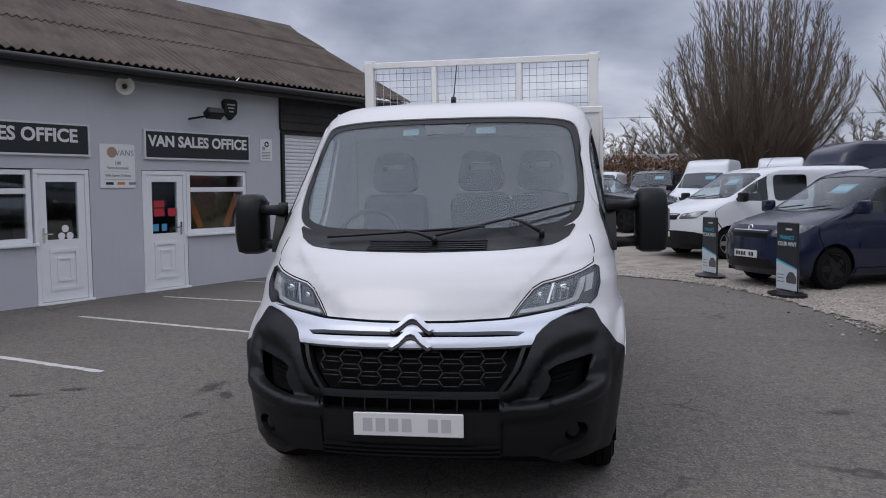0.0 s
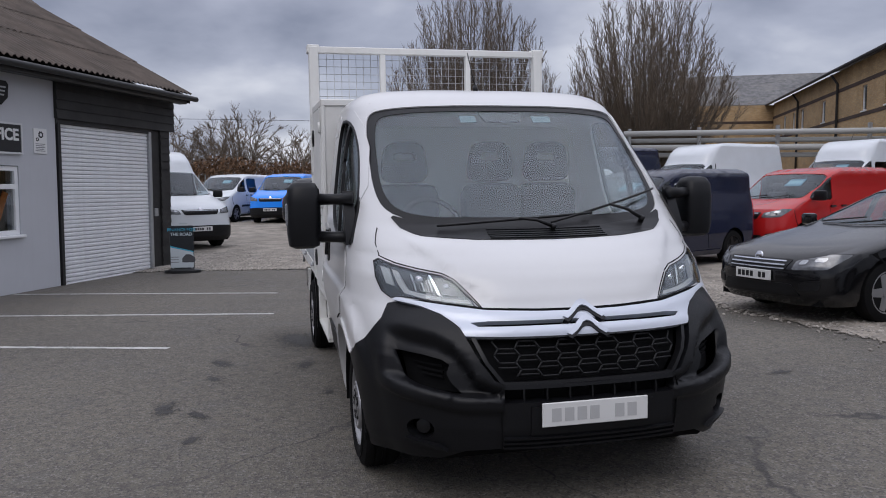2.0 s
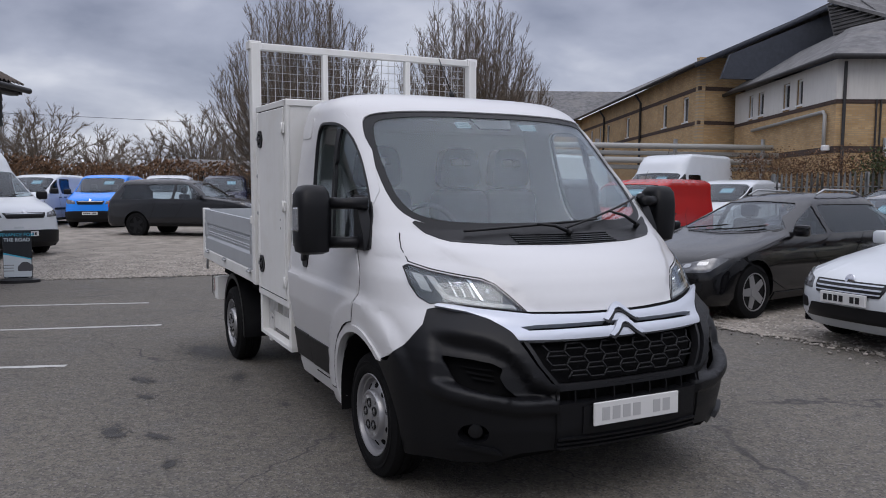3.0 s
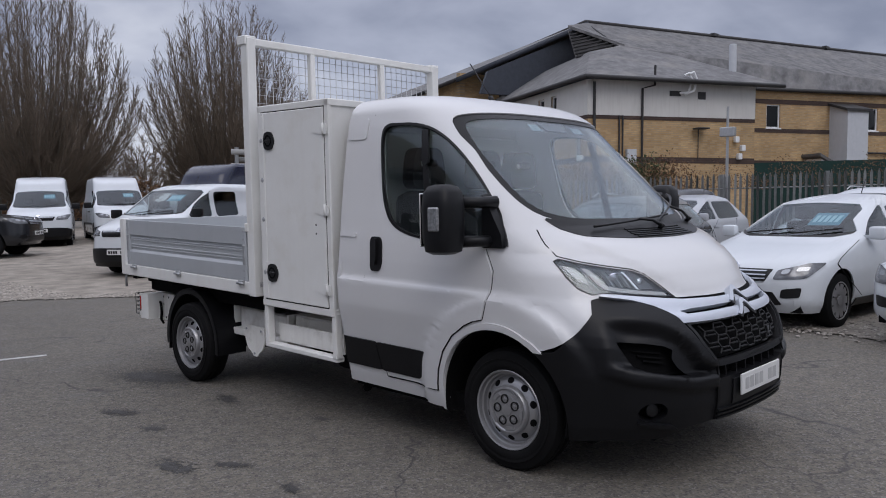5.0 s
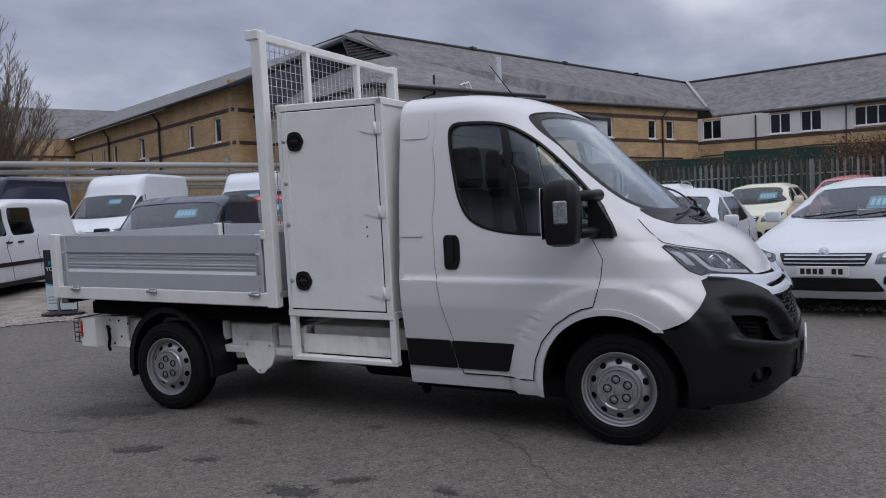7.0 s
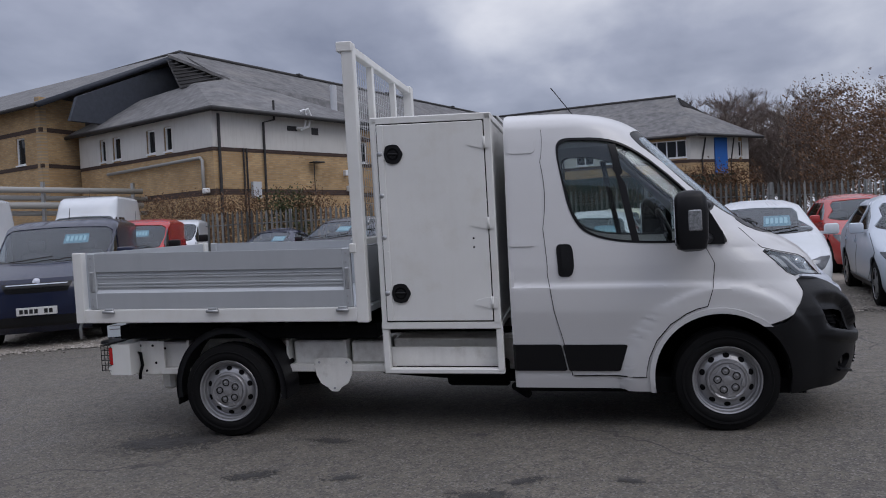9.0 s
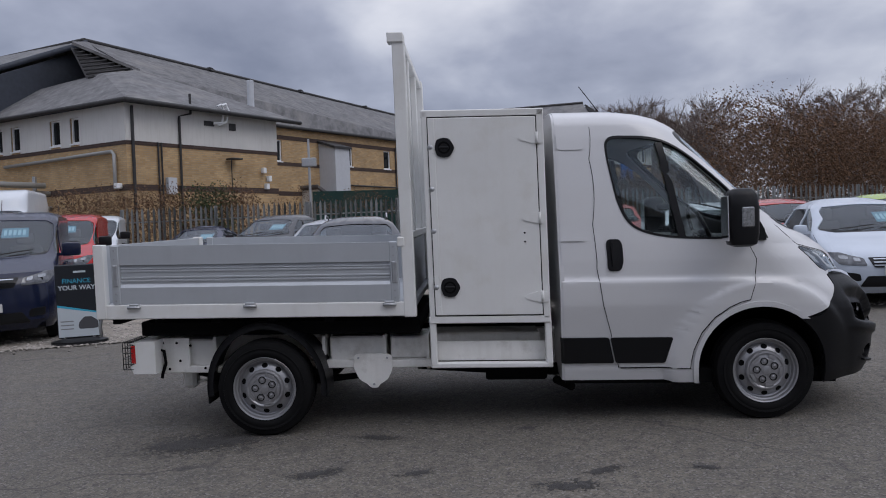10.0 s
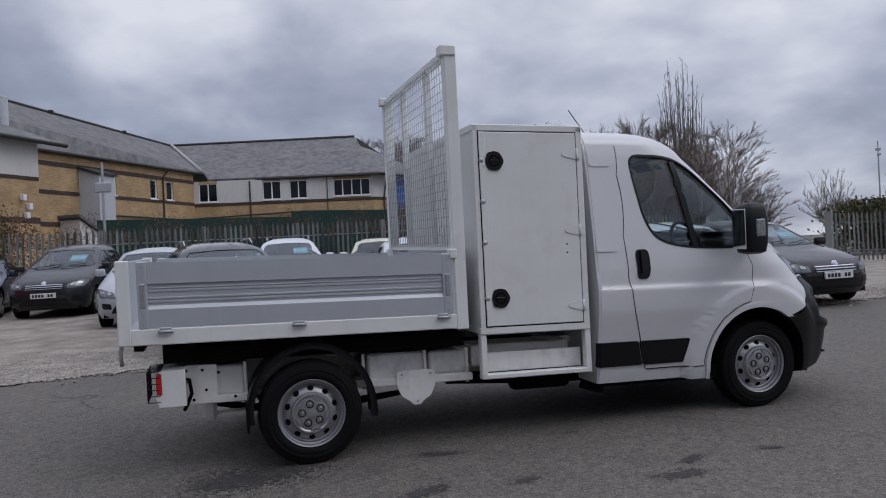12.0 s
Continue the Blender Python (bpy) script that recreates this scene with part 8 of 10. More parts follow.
def vehicle(kind, name, colour, m, label, category="car", group="parked vehicles", trim="bumper", wheel_mat="silver", roof_mat=None, sticker=True, side_glass="all", dark_low=False, spokes=5):
    k = KIND[kind]
    L, W, H, fo, wb, r = k["L"], k["W"], k["H"], k["fo"], k["wb"], k["r"]
    ro = L - fo
    (cy, cz), (wy, wz) = k["cowl"], k["ws"]
    zb = 0.20 if not k["van"] else 0.22
    if kind == "pickup":
        zb = 0.34
    top = H
    bz, belt = k["bz"], k["belt"]
    front = [(zb, -fo + 0.14), (zb + 0.12, -fo + 0.02), (0.55, -fo), (bz - 0.12, -fo + 0.02), (bz, -fo + 0.12)]
    for t in (0.35, 0.7):
        front.append((bz + (cz - bz) * (0.55 * t + 0.45 * t ** 0.5), -fo + 0.12 + (cy + fo - 0.12) * t))
    front += [(cz, cy), ((cz + wz) / 2, cy + (wy - cy) * 0.47), (wz, wy)]
    if k.get("high"):
        front += [(wz + (top - wz) * 0.5, wy + 0.16), (top - 0.12, wy + 0.42), (top - 0.03, wy + 0.75), (top, wy + 1.1)]
    else:
        front += [(top - 0.03, wy + 0.22), (top, wy + 0.55)]
    if k["van"]:
        rear = [(zb, ro - 0.06), (0.5, ro), (1.0, ro), (top - 0.2, ro - k["rear"] * 0.6), (top - 0.04, ro - k["rear"]), (top, ro - k["rear"] - 0.12)]
    else:
        rear = [(zb, ro - 0.12), (0.45, ro), (0.72, ro), (belt, ro - 0.08), (belt + 0.04, ro - 0.10 - (0.55 if kind in ("saloon", "coupe") else 0.02)), (top - 0.07, ro - 0.1 - k["rear"]), (top, ro - 0.3 - k["rear"])]
    rw = k["rw"]
    width = [(zb, W * 0.90), (zb + 0.1, W * 0.965), (0.62, W), (belt * 0.86, W * 0.99), (belt, W * 0.965), ((belt + wz) / 2, (W * 0.93 + rw) / 2 + 0.02), (wz, rw + 0.06 if k["van"] else rw), (top - 0.05, rw + (0.02 if k["van"] else -0.08)), (top, rw - (0.1 if k["van"] else 0.22))]
    fcs = [(zb, -fo + 0.55), (bz, -fo + 0.75), (cz, cy + 0.42), (wz, wy + 0.42), (top, wy + 0.9)]
    rcs = [(zb, ro - 0.35), (belt, ro - 0.35), (wz, ro - 0.4 - (k["rear"] if not k["van"] else 0)), (top, ro - 0.5 - k["rear"])]
    B = Slices(front, rear, width, fcs, rcs, [(zb, 2.9), (bz, 2.6), (cz, 2.8), (top, 2.8)], [(zb, 3.2), (top, 3.2)])
    v = thing(name, label, category, m, group)
    ax = (0.0, wb)
    R = r + 0.055

    def P(nm, outline, o0, o1, mt, parent=None, lab="", holes=(), ds=0.09, dz=0.09):
        return part(nm, B.sheet(outline, o0, o1, holes, ds, dz), mt, parent or v, lab, 30)

    def arc(yc, rr):
        pts = []
        a0 = math.asin(max(-1, min(1, (zb - r) / rr)))
        for i in range(15):
            a = (math.pi - a0) + (2 * a0 - math.pi) * i / 14
            y_, z_ = yc + rr * math.cos(a), max(zb, r + rr * math.sin(a))
            pts.append((B.at_y(y_, z_), z_))
        return pts
    low = [(0.0, zb), (0.5, zb)] + arc(0.0, R) + arc(wb, R) + [(2.6, zb), (3.0, zb)]
    outline = low + [(3.0, (zb + top) / 2), (3.0, top)] + [(2.5, top), (2, top), (1.5, top), (1, top), (0.5, top), (0, top), (-0.5, top), (-1, top), (-1.5, top), (-2, top), (-2.5, top), (-3.0, top), (-3.0, (zb + top) / 2)] + mirror_pts(low[1:])
    wsx = rw if not k["van"] else rw + 0.06
    sp_ = B.spots([("x", 0.0, cz + 0.015), ("x", W * 0.55, cz + 0.03), ("x", W * 0.82, cz + 0.075), ("x", wsx * 0.95, (cz + wz) / 2), ("x", wsx * 0.93, wz - 0.09), ("x", wsx * 0.82, wz - 0.03), ("x", 0.0, wz - 0.005)])
    screen_loop = dense(sp_ + mirror_pts(sp_[1:-1]), 0.06)
    pillar = [(z_, s_) for s_, z_ in sp_[1:-1]]
    zt = wz - 0.05
    y0 = cy + 0.28
    if k["van"]:
        polys = [[(y0 - 0.02, belt + 0.05), (y0 + 0.82, belt + 0.02), (y0 + 0.84, zt - 0.02), (wy + 0.22, zt), ((y0 + wy) / 2 + 0.02, (belt + zt) / 2 + 0.06)]]
        if side_glass in ("all", "three"):
            polys.append([(y0 + 0.98, belt + 0.02), (y0 + 1.85, belt + 0.04), (y0 + 1.85, zt - 0.02), (y0 + 0.98, zt - 0.02)])
        if side_glass == "three":
            polys.append([(y0 + 1.97, belt + 0.04), (ro - 0.35, belt + 0.06), (ro - 0.38, zt - 0.04), (y0 + 1.97, zt - 0.02)])
    else:
        yb = wb * 0.50 + 0.28
        endy = ro - 0.25 - k["rear"]
        polys = [[(y0, belt + 0.03), (yb, belt + 0.03), (yb - 0.03, zt), (wy + 0.2, zt), ((y0 + wy) / 2 + 0.06, (belt + zt) / 2 + 0.03)],
                 [(yb + 0.09, belt + 0.03), (min(ro - 0.62, endy + 0.55), belt + 0.05), (min(ro - 0.7, endy + 0.30), (belt + zt) / 2 + 0.05), (endy, zt - 0.01), (yb + 0.06, zt)]]
        if kind == "estate":
            polys.append([(ro - 0.75, belt + 0.07), (ro - 0.32, belt + 0.12), (ro - 0.5, zt - 0.04), (ro - 0.8, zt - 0.03)])
    side_loops = []
    for poly in polys:
        lp = [(max(B.at_y(py_, pz_), lerp_table(pillar, pz_) + 0.05), pz_) for py_, pz_ in dense(rounded(poly, 0.14, 3), 0.12)]
        side_loops.append(lp)
    cuts_ = [screen_loop] + side_loops + [mirror_pts(lp) for lp in side_loops]
    bd = part("body", B.sheet(dense(outline, 0.12), -0.02, 0.0, cuts_, 0.07, 0.07, True, True), [colour, "cabin"], v, "", 30)
    # inside: dash, two seats, and a bulkhead in panel vans
    part("dashboard", one_box(-W * 0.78, W * 0.78, cy + 0.12, cy + 0.42, belt - 0.30, belt - 0.04, 0.05, seg=2), "black_matt", v)
    sy = cy + (1.0 if k["van"] else 1.18)
    for sx in (-0.38, 0.38):
        b = bmesh.new()
        box(b, sx - 0.24, sx + 0.24, sy, sy + 0.16, belt - 0.5, belt + 0.20, 0.06, seg=2)
        box(b, sx - 0.13, sx + 0.13, sy + 0.03, sy + 0.14, belt + 0.22, belt + 0.40, 0.045, seg=2)
        box(b, sx - 0.04, sx + 0.04, sy + 0.06, sy + 0.09, belt + 0.18, belt + 0.24)
        part("seat", b, "seat", v)
    if k["van"] and side_glass == "none":
        part("bulkhead", one_box(-W * 0.86, W * 0.86, sy + 0.24, sy + 0.27, 0.5, wz - 0.02), "black_matt", v)
    # roof skin
    b = bmesh.new()
    lp = [B.out(s / 8, top, -0.002) for s in range(0, 25)]
    lp += [Vector((-p.x, p.y, p.z)) for p in lp[-2:0:-1]]
    lo_ = [b.verts.new(p) for p in lp]
    yc = sum(p.y for p in lp) / len(lp)
    hi_ = [b.verts.new(Vector((p.x * 0.6, yc + (p.y - yc) * 0.7, p.z + 0.02))) for p in lp]
    for i in range(len(lp)):
        j = (i + 1) % len(lp)
        b.faces.new((lo_[i], lo_[j], hi_[j], hi_[i]))
    b.faces.new(hi_)
    bmesh.ops.recalc_face_normals(b, faces=b.faces[:])
    part("roof", b, roof_mat or colour, v)
    part("underbody", one_box(-W * 0.80, W * 0.80, -fo + 0.2, ro - 0.2, zb + 0.01, bz - 0.12 if not k["van"] else 0.9), "black_matt", v)
    # glass
    scr = part("windscreen", B.sheet(screen_loop, -0.008, -0.008, (), 0.06, 0.06, False), "glass_car", v, "", 30)
    scr.visible_shadow = False
    low_ = B.spots([("x", 0.0, cz - 0.012), ("x", W * 0.55, cz + 0.002), ("x", W * 0.80, cz + 0.045), ("x", W * 0.82, cz + 0.075), ("x", W * 0.55, cz + 0.034), ("x", 0.0, cz + 0.02)])
    P("cowl", dense(low_ + mirror_pts(low_[1:-1]), 0.06), -0.006, 0.003, "black", None, "", (), 0.06, 0.06)
    if sticker:
        st_ = P("price_sticker", dense(B.spots([("x", 0.12, wz - 0.26), ("x", 0.48, wz - 0.26), ("x", 0.47, wz - 0.12), ("x", 0.12, wz - 0.12)]), 0.08), -0.016, -0.013, "sticker", scr, "pale blue price sticker on the screen")
        for i in range(5):
            x0 = 0.15 + 0.062 * i
            P("figure_bar", B.spots([("x", x0, wz - 0.225), ("x", x0 + 0.04, wz - 0.225), ("x", x0 + 0.04, wz - 0.15), ("x", x0, wz - 0.15)]), -0.013, -0.0115, "sticker_text", st_)
    # both sides
    for sg in (1, -1):
        def sd(p, sgn=sg):
            return p if sgn > 0 else mirror_pts(p)
        for lp in side_loops:
            sw = part("side_window", B.sheet(sd(lp), -0.010, -0.010, (), 0.1, 0.08, False), "glass_car", v, "", 30)
            sw.visible_shadow = False
        # door shut lines, handles, sill
        for yy in ((y0 - 0.12, y0 + 0.92, y0 + 1.95) if k["van"] else (y0 - 0.12, wb * 0.50 + 0.325, wb * 0.5 + 1.15)):
            if yy < ro - 0.5:
                P("shut_line", sd(dense(B.spots([("y", yy, zb + 0.12), ("y", yy + 0.012, zb + 0.12), ("y", yy + 0.012, belt + 0.02), ("y", yy, belt + 0.02)]), 0.1)), -0.002, 0.002, "black_matt")
        for yy in ((y0 + 0.70, y0 + 1.12) if k["van"] else (wb * 0.5 + 0.12, wb * 0.5 + 0.98)):
            if yy < ro - 0.6:
                P("door_handle", sd(B.spots([("y", yy, belt - 0.13), ("y", yy + 0.18, belt - 0.13), ("y", yy + 0.18, belt - 0.095), ("y", yy, belt - 0.095)])), 0.0, 0.028, colour if not k["van"] else trim)
        P("sill", sd(dense(B.spots([("y", R + 0.03, zb + 0.01), ("y", wb - R - 0.03, zb + 0.01), ("y", wb - R - 0.03, zb + 0.1), ("y", R + 0.03, zb + 0.1)]), 0.1)), 0.0, 0.012, trim)
        if k["van"]:
            P("rubbing_strip", sd(dense(B.spots([("y", R + 0.06, 0.62), ("y", wb - R - 0.06, 0.62), ("y", wb - R - 0.06, 0.70), ("y", R + 0.06, 0.70)]), 0.1)), 0.0, 0.014, trim)
        # headlamp
        x0, x1 = W * 0.52, W * 0.90
        hz = bz - 0.10
        hl_ = P("headlamp", sd(dense(rounded(B.spots([("x", x0, hz - 0.07), ("x", x1 - 0.04, hz - 0.055), ("x", x1 + W * 0.06, hz + 0.10), ("x", x1 - 0.06, hz + 0.10), ("x", x0 + 0.03, hz + 0.03)]), 0.12, 2), 0.05)), 0.0, 0.008, "car_lamp", None, "clear headlamp", (), 0.05, 0.05)
        for qa, qb, mt_ in ((0.05, 0.15, "lamp_dark"), (0.065, 0.135, "lamp_facet"), (0.19, 0.28, "lamp_facet")):
            h_ = 0.035 if mt_ == "lamp_dark" else 0.026
            zc_ = hz - 0.008 + 0.10 * (qa + qb)
            P("lamp_unit", sd(rounded(B.spots([("x", x0 + qa, zc_ - h_), ("x", x0 + qb, zc_ - h_ + 0.006), ("x", x0 + qb + 0.01, zc_ + h_), ("x", x0 + qa + 0.01, zc_ + h_ - 0.006)]), 0.3, 3)), 0.006, 0.010 if mt_ == "lamp_dark" else 0.012, mt_, hl_)
        P("fog_lamp", sd(dense(rounded(B.spots([("x", W * 0.60, zb + 0.17), ("x", W * 0.80, zb + 0.18), ("x", W * 0.82, zb + 0.29), ("x", W * 0.62, zb + 0.27)]), 0.2, 2), 0.05)), -0.002, 0.008, "black", None)
        P("rear_lamp", sd(dense(B.spots([("y", ro - 0.18, belt - 0.22), ("r", W * 0.8, belt - 0.22), ("r", W * 0.8, belt + (0.35 if k["van"] else 0.0)), ("y", ro - 0.16, belt + (0.35 if k["van"] else 0.0))]), 0.06)), 0.0, 0.01, "red_lens")
        # mirror
        mx_ = B.level(belt + 0.08)["width"]
        b = bmesh.new()
        big = 1.35 if k["van"] else 1.0
        box(b, min(sg * (mx_ + 0.05), sg * (mx_ + 0.05 + 0.19 * big)), max(sg * (mx_ + 0.05), sg * (mx_ + 0.05 + 0.19 * big)), cy + 0.28, cy + 0.40, belt + 0.02, belt + 0.02 + 0.15 * big, 0.035, seg=2)
        box(b, min(sg * (mx_ - 0.06), sg * (mx_ + 0.08)), max(sg * (mx_ - 0.06), sg * (mx_ + 0.08)), cy + 0.31, cy + 0.36, belt + 0.03, belt + 0.07)
        part("door_mirror", b, trim if k["van"] else colour, v)
        # wheels
        for yy in ax:
            w_ = new("wheel")
            w_.parent = v
            b = bmesh.new()
            lathe(b, [(-0.2, r * 0.62), (-0.205, r * 0.8), (-0.19, r * 0.97), (-0.17, r), (-0.04, r), (-0.015, r * 0.97), (0.0, r * 0.85), (-0.004, r * 0.70), (-0.02, r * 0.66)], None, 28, "x")
            part("tyre", b, "rubber", w_, angle=30)
            b = bmesh.new()
            lathe(b, [(-0.05, r * 0.67), (-0.008, r * 0.69), (-0.014, r * 0.62), (-0.06, r * 0.60), (-0.06, 0.01)], None, 28, "x")
            part("rim", b, "black_matt", w_, angle=30)
            for q in range(spokes):
                a = 2 * math.pi * q / spokes + 0.3
                b = bmesh.new()
                prism(b, [(-0.05 * r / 0.3, 0.02), (0.05 * r / 0.3, 0.02), (0.035 * r / 0.3, r * 0.66), (-0.035 * r / 0.3, r * 0.66)], -0.045, -0.014, "x", Matrix.Rotation(a, 4, "X"))
                part("spoke", b, wheel_mat, w_)
            b = bmesh.new()
            lathe(b, [(-0.05, r * 0.70), (-0.004, r * 0.695), (-0.004, r * 0.655), (-0.05, r * 0.63)], None, 28, "x")
            part("rim_edge", b, wheel_mat, w_, angle=30)
            b = bmesh.new()
            lathe(b, [(-0.05, r * 0.2), (-0.01, r * 0.18), (-0.008, 0.005)], None, 14, "x")
            part("hub_cap", b, wheel_mat, w_)
            w_.matrix_basis = Matrix.Translation((sg * (W - 0.015), yy, r)) @ pose(0, 0, 0, 0, 0, 0 if sg > 0 else 180)
    # grille, lower grille, plate, badge
    gz0, gz1 = bz - 0.19, bz - 0.06
    gw = W * 0.50
    gr = P("grille", dense(rounded(B.spots([("x", -gw * 0.86, gz0), ("x", gw * 0.86, gz0), ("x", gw, gz1), ("x", -gw, gz1)]), 0.06, 2), 0.05), -0.004, 0.006, "black", None, "dark grille", (), 0.05, 0.05)
    for q in range(3):
        z_ = gz0 + (gz1 - gz0) * (q + 0.6) / 3.4
        P("grille_bar", dense(B.spots([("x", -gw * 0.86, z_), ("x", gw * 0.86, z_), ("x", gw * 0.87, z_ + 0.012), ("x", -gw * 0.87, z_ + 0.012)]), 0.08), 0.006, 0.014, "satin" if q == 2 or not k["van"] else "bumper", gr)
    P("lower_grille", dense(rounded(B.spots([("x", -W * 0.62, zb + 0.10), ("x", W * 0.62, zb + 0.10), ("x", W * 0.52, zb + 0.24), ("x", -W * 0.52, zb + 0.24)]), 0.06, 2), 0.05), -0.003, 0.007, "black", None, "", (), 0.05, 0.06)
    if dark_low:
        lw_ = B.spots([("x", 0, zb + 0.01), ("x", W * 0.5, zb + 0.01), ("x", W * 0.85, zb + 0.01), ("y", -R - 0.02, zb + 0.03), ("y", -R - 0.02, 0.52), ("x", W * 0.85, 0.60), ("x", W * 0.5, 0.62), ("x", 0, 0.62)])
        P("bumper", dense(lw_ + mirror_pts(lw_[1:-1]), 0.06), 0.0, 0.016, "bumper", None, "dark plastic bumper", (), 0.06, 0.06)
    py = -fo - 0.035
    pl_ = part("number_plate", one_box(-0.26, 0.26, py, py + 0.03, zb + 0.26, zb + 0.37, 0.003), "plate", v, "number plate with plain bars")
    for q in range(7):
        if q != 4:
            part("plate_bar", one_box(-0.22 + 0.063 * q, -0.175 + 0.063 * q, py - 0.003, py + 0.001, zb + 0.285, zb + 0.345), "ink", pl_)
    bp_ = B.out(0, gz1 + 0.01, 0.008)
    b = bmesh.new()
    lathe(b, [(0, 0.055), (0.015, 0.05), (0.02, 0.01)], Matrix.Translation(bp_) @ pose(0, 0, 0, 15, 0, 180), 16, "y")
    part("badge", b, "chrome", v)
    # wipers and aerial
    for x0, x1 in ((-0.55, 0.1), (0.05, 0.62)):
        b = bmesh.new()
        tube(b, [B.out(B.at_x(x0 + (x1 - x0) * q / 5 * 0.9, cz + 0.03 + 0.012 * q), cz + 0.03 + 0.012 * q, 0.02) for q in range(6)], 0.009, 5)
        part("wiper", b, "black", v)
    b = bmesh.new()
    ay = wy + (0.75 if k["van"] else 1.2)
    tube(b, [(0, ay, top - 0.01), (0, ay + 0.16, top + 0.22)], 0.006, 5)
    part("aerial", b, "black", v)
    if kind == "estate":
        for sg in (1, -1):
            b = bmesh.new()
            tube(b, [(sg * 0.52, wy + 0.5, top - 0.02), (sg * 0.52, wy + 0.7, top + 0.05), (sg * 0.52, ro - 1.0, top + 0.03), (sg * 0.52, ro - 0.85, top - 0.03)], 0.015, 6)
            part("roof_rail", b, "steel", v)
    return v


paint("navy_paint", (0.007, 0.011, 0.034))
paint("ink_blue_paint", (0.018, 0.022, 0.05))
paint("black_paint", (0.005, 0.005, 0.006), 0.15, 0.45)
paint("red_paint", (0.42, 0.012, 0.012))
paint("bright_blue_paint", (0.01, 0.24, 0.90))
paint("grey_paint", (0.017, 0.018, 0.021))
paint("silver_paint", (0.40, 0.42, 0.45), 0.25)
paint("pale_blue_paint", (0.50, 0.55, 0.62), 0.25)
paint("car_white", (0.60, 0.63, 0.66))
paint("cream_paint", (0.62, 0.60, 0.45))
paint("aubergine_paint", (0.010, 0.007, 0.011), 0.15, 0.45)
paint("lime_paint", (0.33, 0.45, 0.08))
paint("dull_red_paint", (0.40, 0.05, 0.045))
M["soft_top"] = mat("dark_canvas", (0.02, 0.018, 0.018), 0.9)


def Y(x, y, h):
    return on_yard(x, y, h)


vehicle("small_van", "small_van", "navy_paint", Y(4.26, 8.78, -65), "dark navy small van parked on gravel with black wheels", "van", trim="navy_paint", wheel_mat="black", side_glass="none")
vehicle("estate", "estate_car", "black_paint", Y(4.95, 3.72, -82), "glossy black estate car with silver wheel trims", "car", trim="black", sticker=False)
vehicle("hatch", "hatchback", "car_white", Y(5.07, 0.94, -97), "white five-door hatchback on gravel", "car", trim="black", spokes=10)
vehicle("saloon", "large_hatchback", "car_white", Y(4.8, -1.35, -103), "white large hatchback with a wide chrome grille", "car", trim="black")
vehicle("hatch", "hatchback", "pale_blue_paint", Y(4.85, -3.72, -99), "pale silver-blue hatchback with a dark hexagonal grille", "car", trim="black")
vehicle("hatch", "hatchback", "aubergine_paint", Y(5.06, -5.56, -92), "very dark purple hatchback with chrome-edged grille", "car", trim="black")
vehicle("hatch", "hatchback", "dull_red_paint", Y(9.6, -4.5, -95), "red hatchback parked behind the front row", "car", trim="black")
vehicle("hatch", "hatchback", "lime_paint", Y(10.5, -7.3, -95), "lime green hatchback parked behind the front row", "car", trim="black")
vehicle("coupe", "coupe", "ink_blue_paint", Y(13.9, 9.75, -88), "dark blue coupe with twin grilles by the fence", "car", trim="black")
vehicle("tall_hatch", "compact_car", "grey_paint", Y(13.35, 7.6, -98), "dark grey tall compact car by the fence", "car", trim="black")
vehicle("hatch", "hatchback", "silver_paint", Y(10.0, 5.4, -92), "silver hatchback behind the estate car", "car", trim="black")
vehicle("estate", "estate_car", "car_white", Y(12.2, 2.5, -95), "white estate car with roof rails by the fence", "car", trim="black")
vehicle("mini", "small_convertible", "cream_paint", Y(12.6, 0.25, -100), "cream small convertible with a dark soft top", "car", trim="black", roof_mat="soft_top")
vehicle("hatch", "hatchback", "dull_red_paint", Y(14.6, -1.6, -100), "faded red hatchback by the fence", "car", trim="black", sticker=False)
vehicle("small_van", "small_van", "red_paint", Y(9.0, 10.6, -69), "bright red small van with a price sticker", "van", side_glass="none")
vehicle("compact_van", "small_van", "car_white", Y(13.85, 12.4, -70), "white small van with black trim", "van", side_glass="none")
vehicle("large_van", "large_van", "car_white", Y(13.93, 15.05, -70), "white high-roofed large van", "van", side_glass="all")
vehicle("large_van", "large_van", "car_white", Y(10.0, 16.7, -69), "white high-roofed long large van", "van", side_glass="none")
vehicle("large_van", "large_van", "navy_paint", Y(6.7, 18.2, -68), "dark navy high-roofed large van", "van", side_glass="none")
vehicle("mid_van", "crew_van", "car_white", Y(3.7, 13.9, -66), "white crew van with grey bumper and side windows", "van", dark_low=True)
vehicle("high_van", "panel_van", "car_white", Y(5.3, 25.2, -22), "white high-roofed panel van with grey bumper", "van", side_glass="none", dark_low=True)
vehicle("high_van", "panel_van", "car_white", Y(8.0, 25.0, -16), "white high-roofed panel van with grey bumper", "van", side_glass="none", dark_low=True)
vehicle("mid_van", "panel_van", "navy_paint", Y(4.0, 29.5, -14), "dark blue panel van at the back of the yard", "van")
vehicle("pickup", "pickup_truck", "grey_paint", Y(3.0, 21.4, 50), "dark grey double-cab pickup with chunky black wheels", "pickup", trim="black", wheel_mat="black", sticker=False)
vehicle("mid_van", "panel_van", "car_white", Y(1.6, 28.5, -12), "white panel van beside the blue van", "van", side_glass="none")
vehicle("mid_van", "panel_van", "bright_blue_paint", Y(-0.9, 28.0, -18), "bright blue panel van with grey bumper", "van", side_glass="none", dark_low=True)
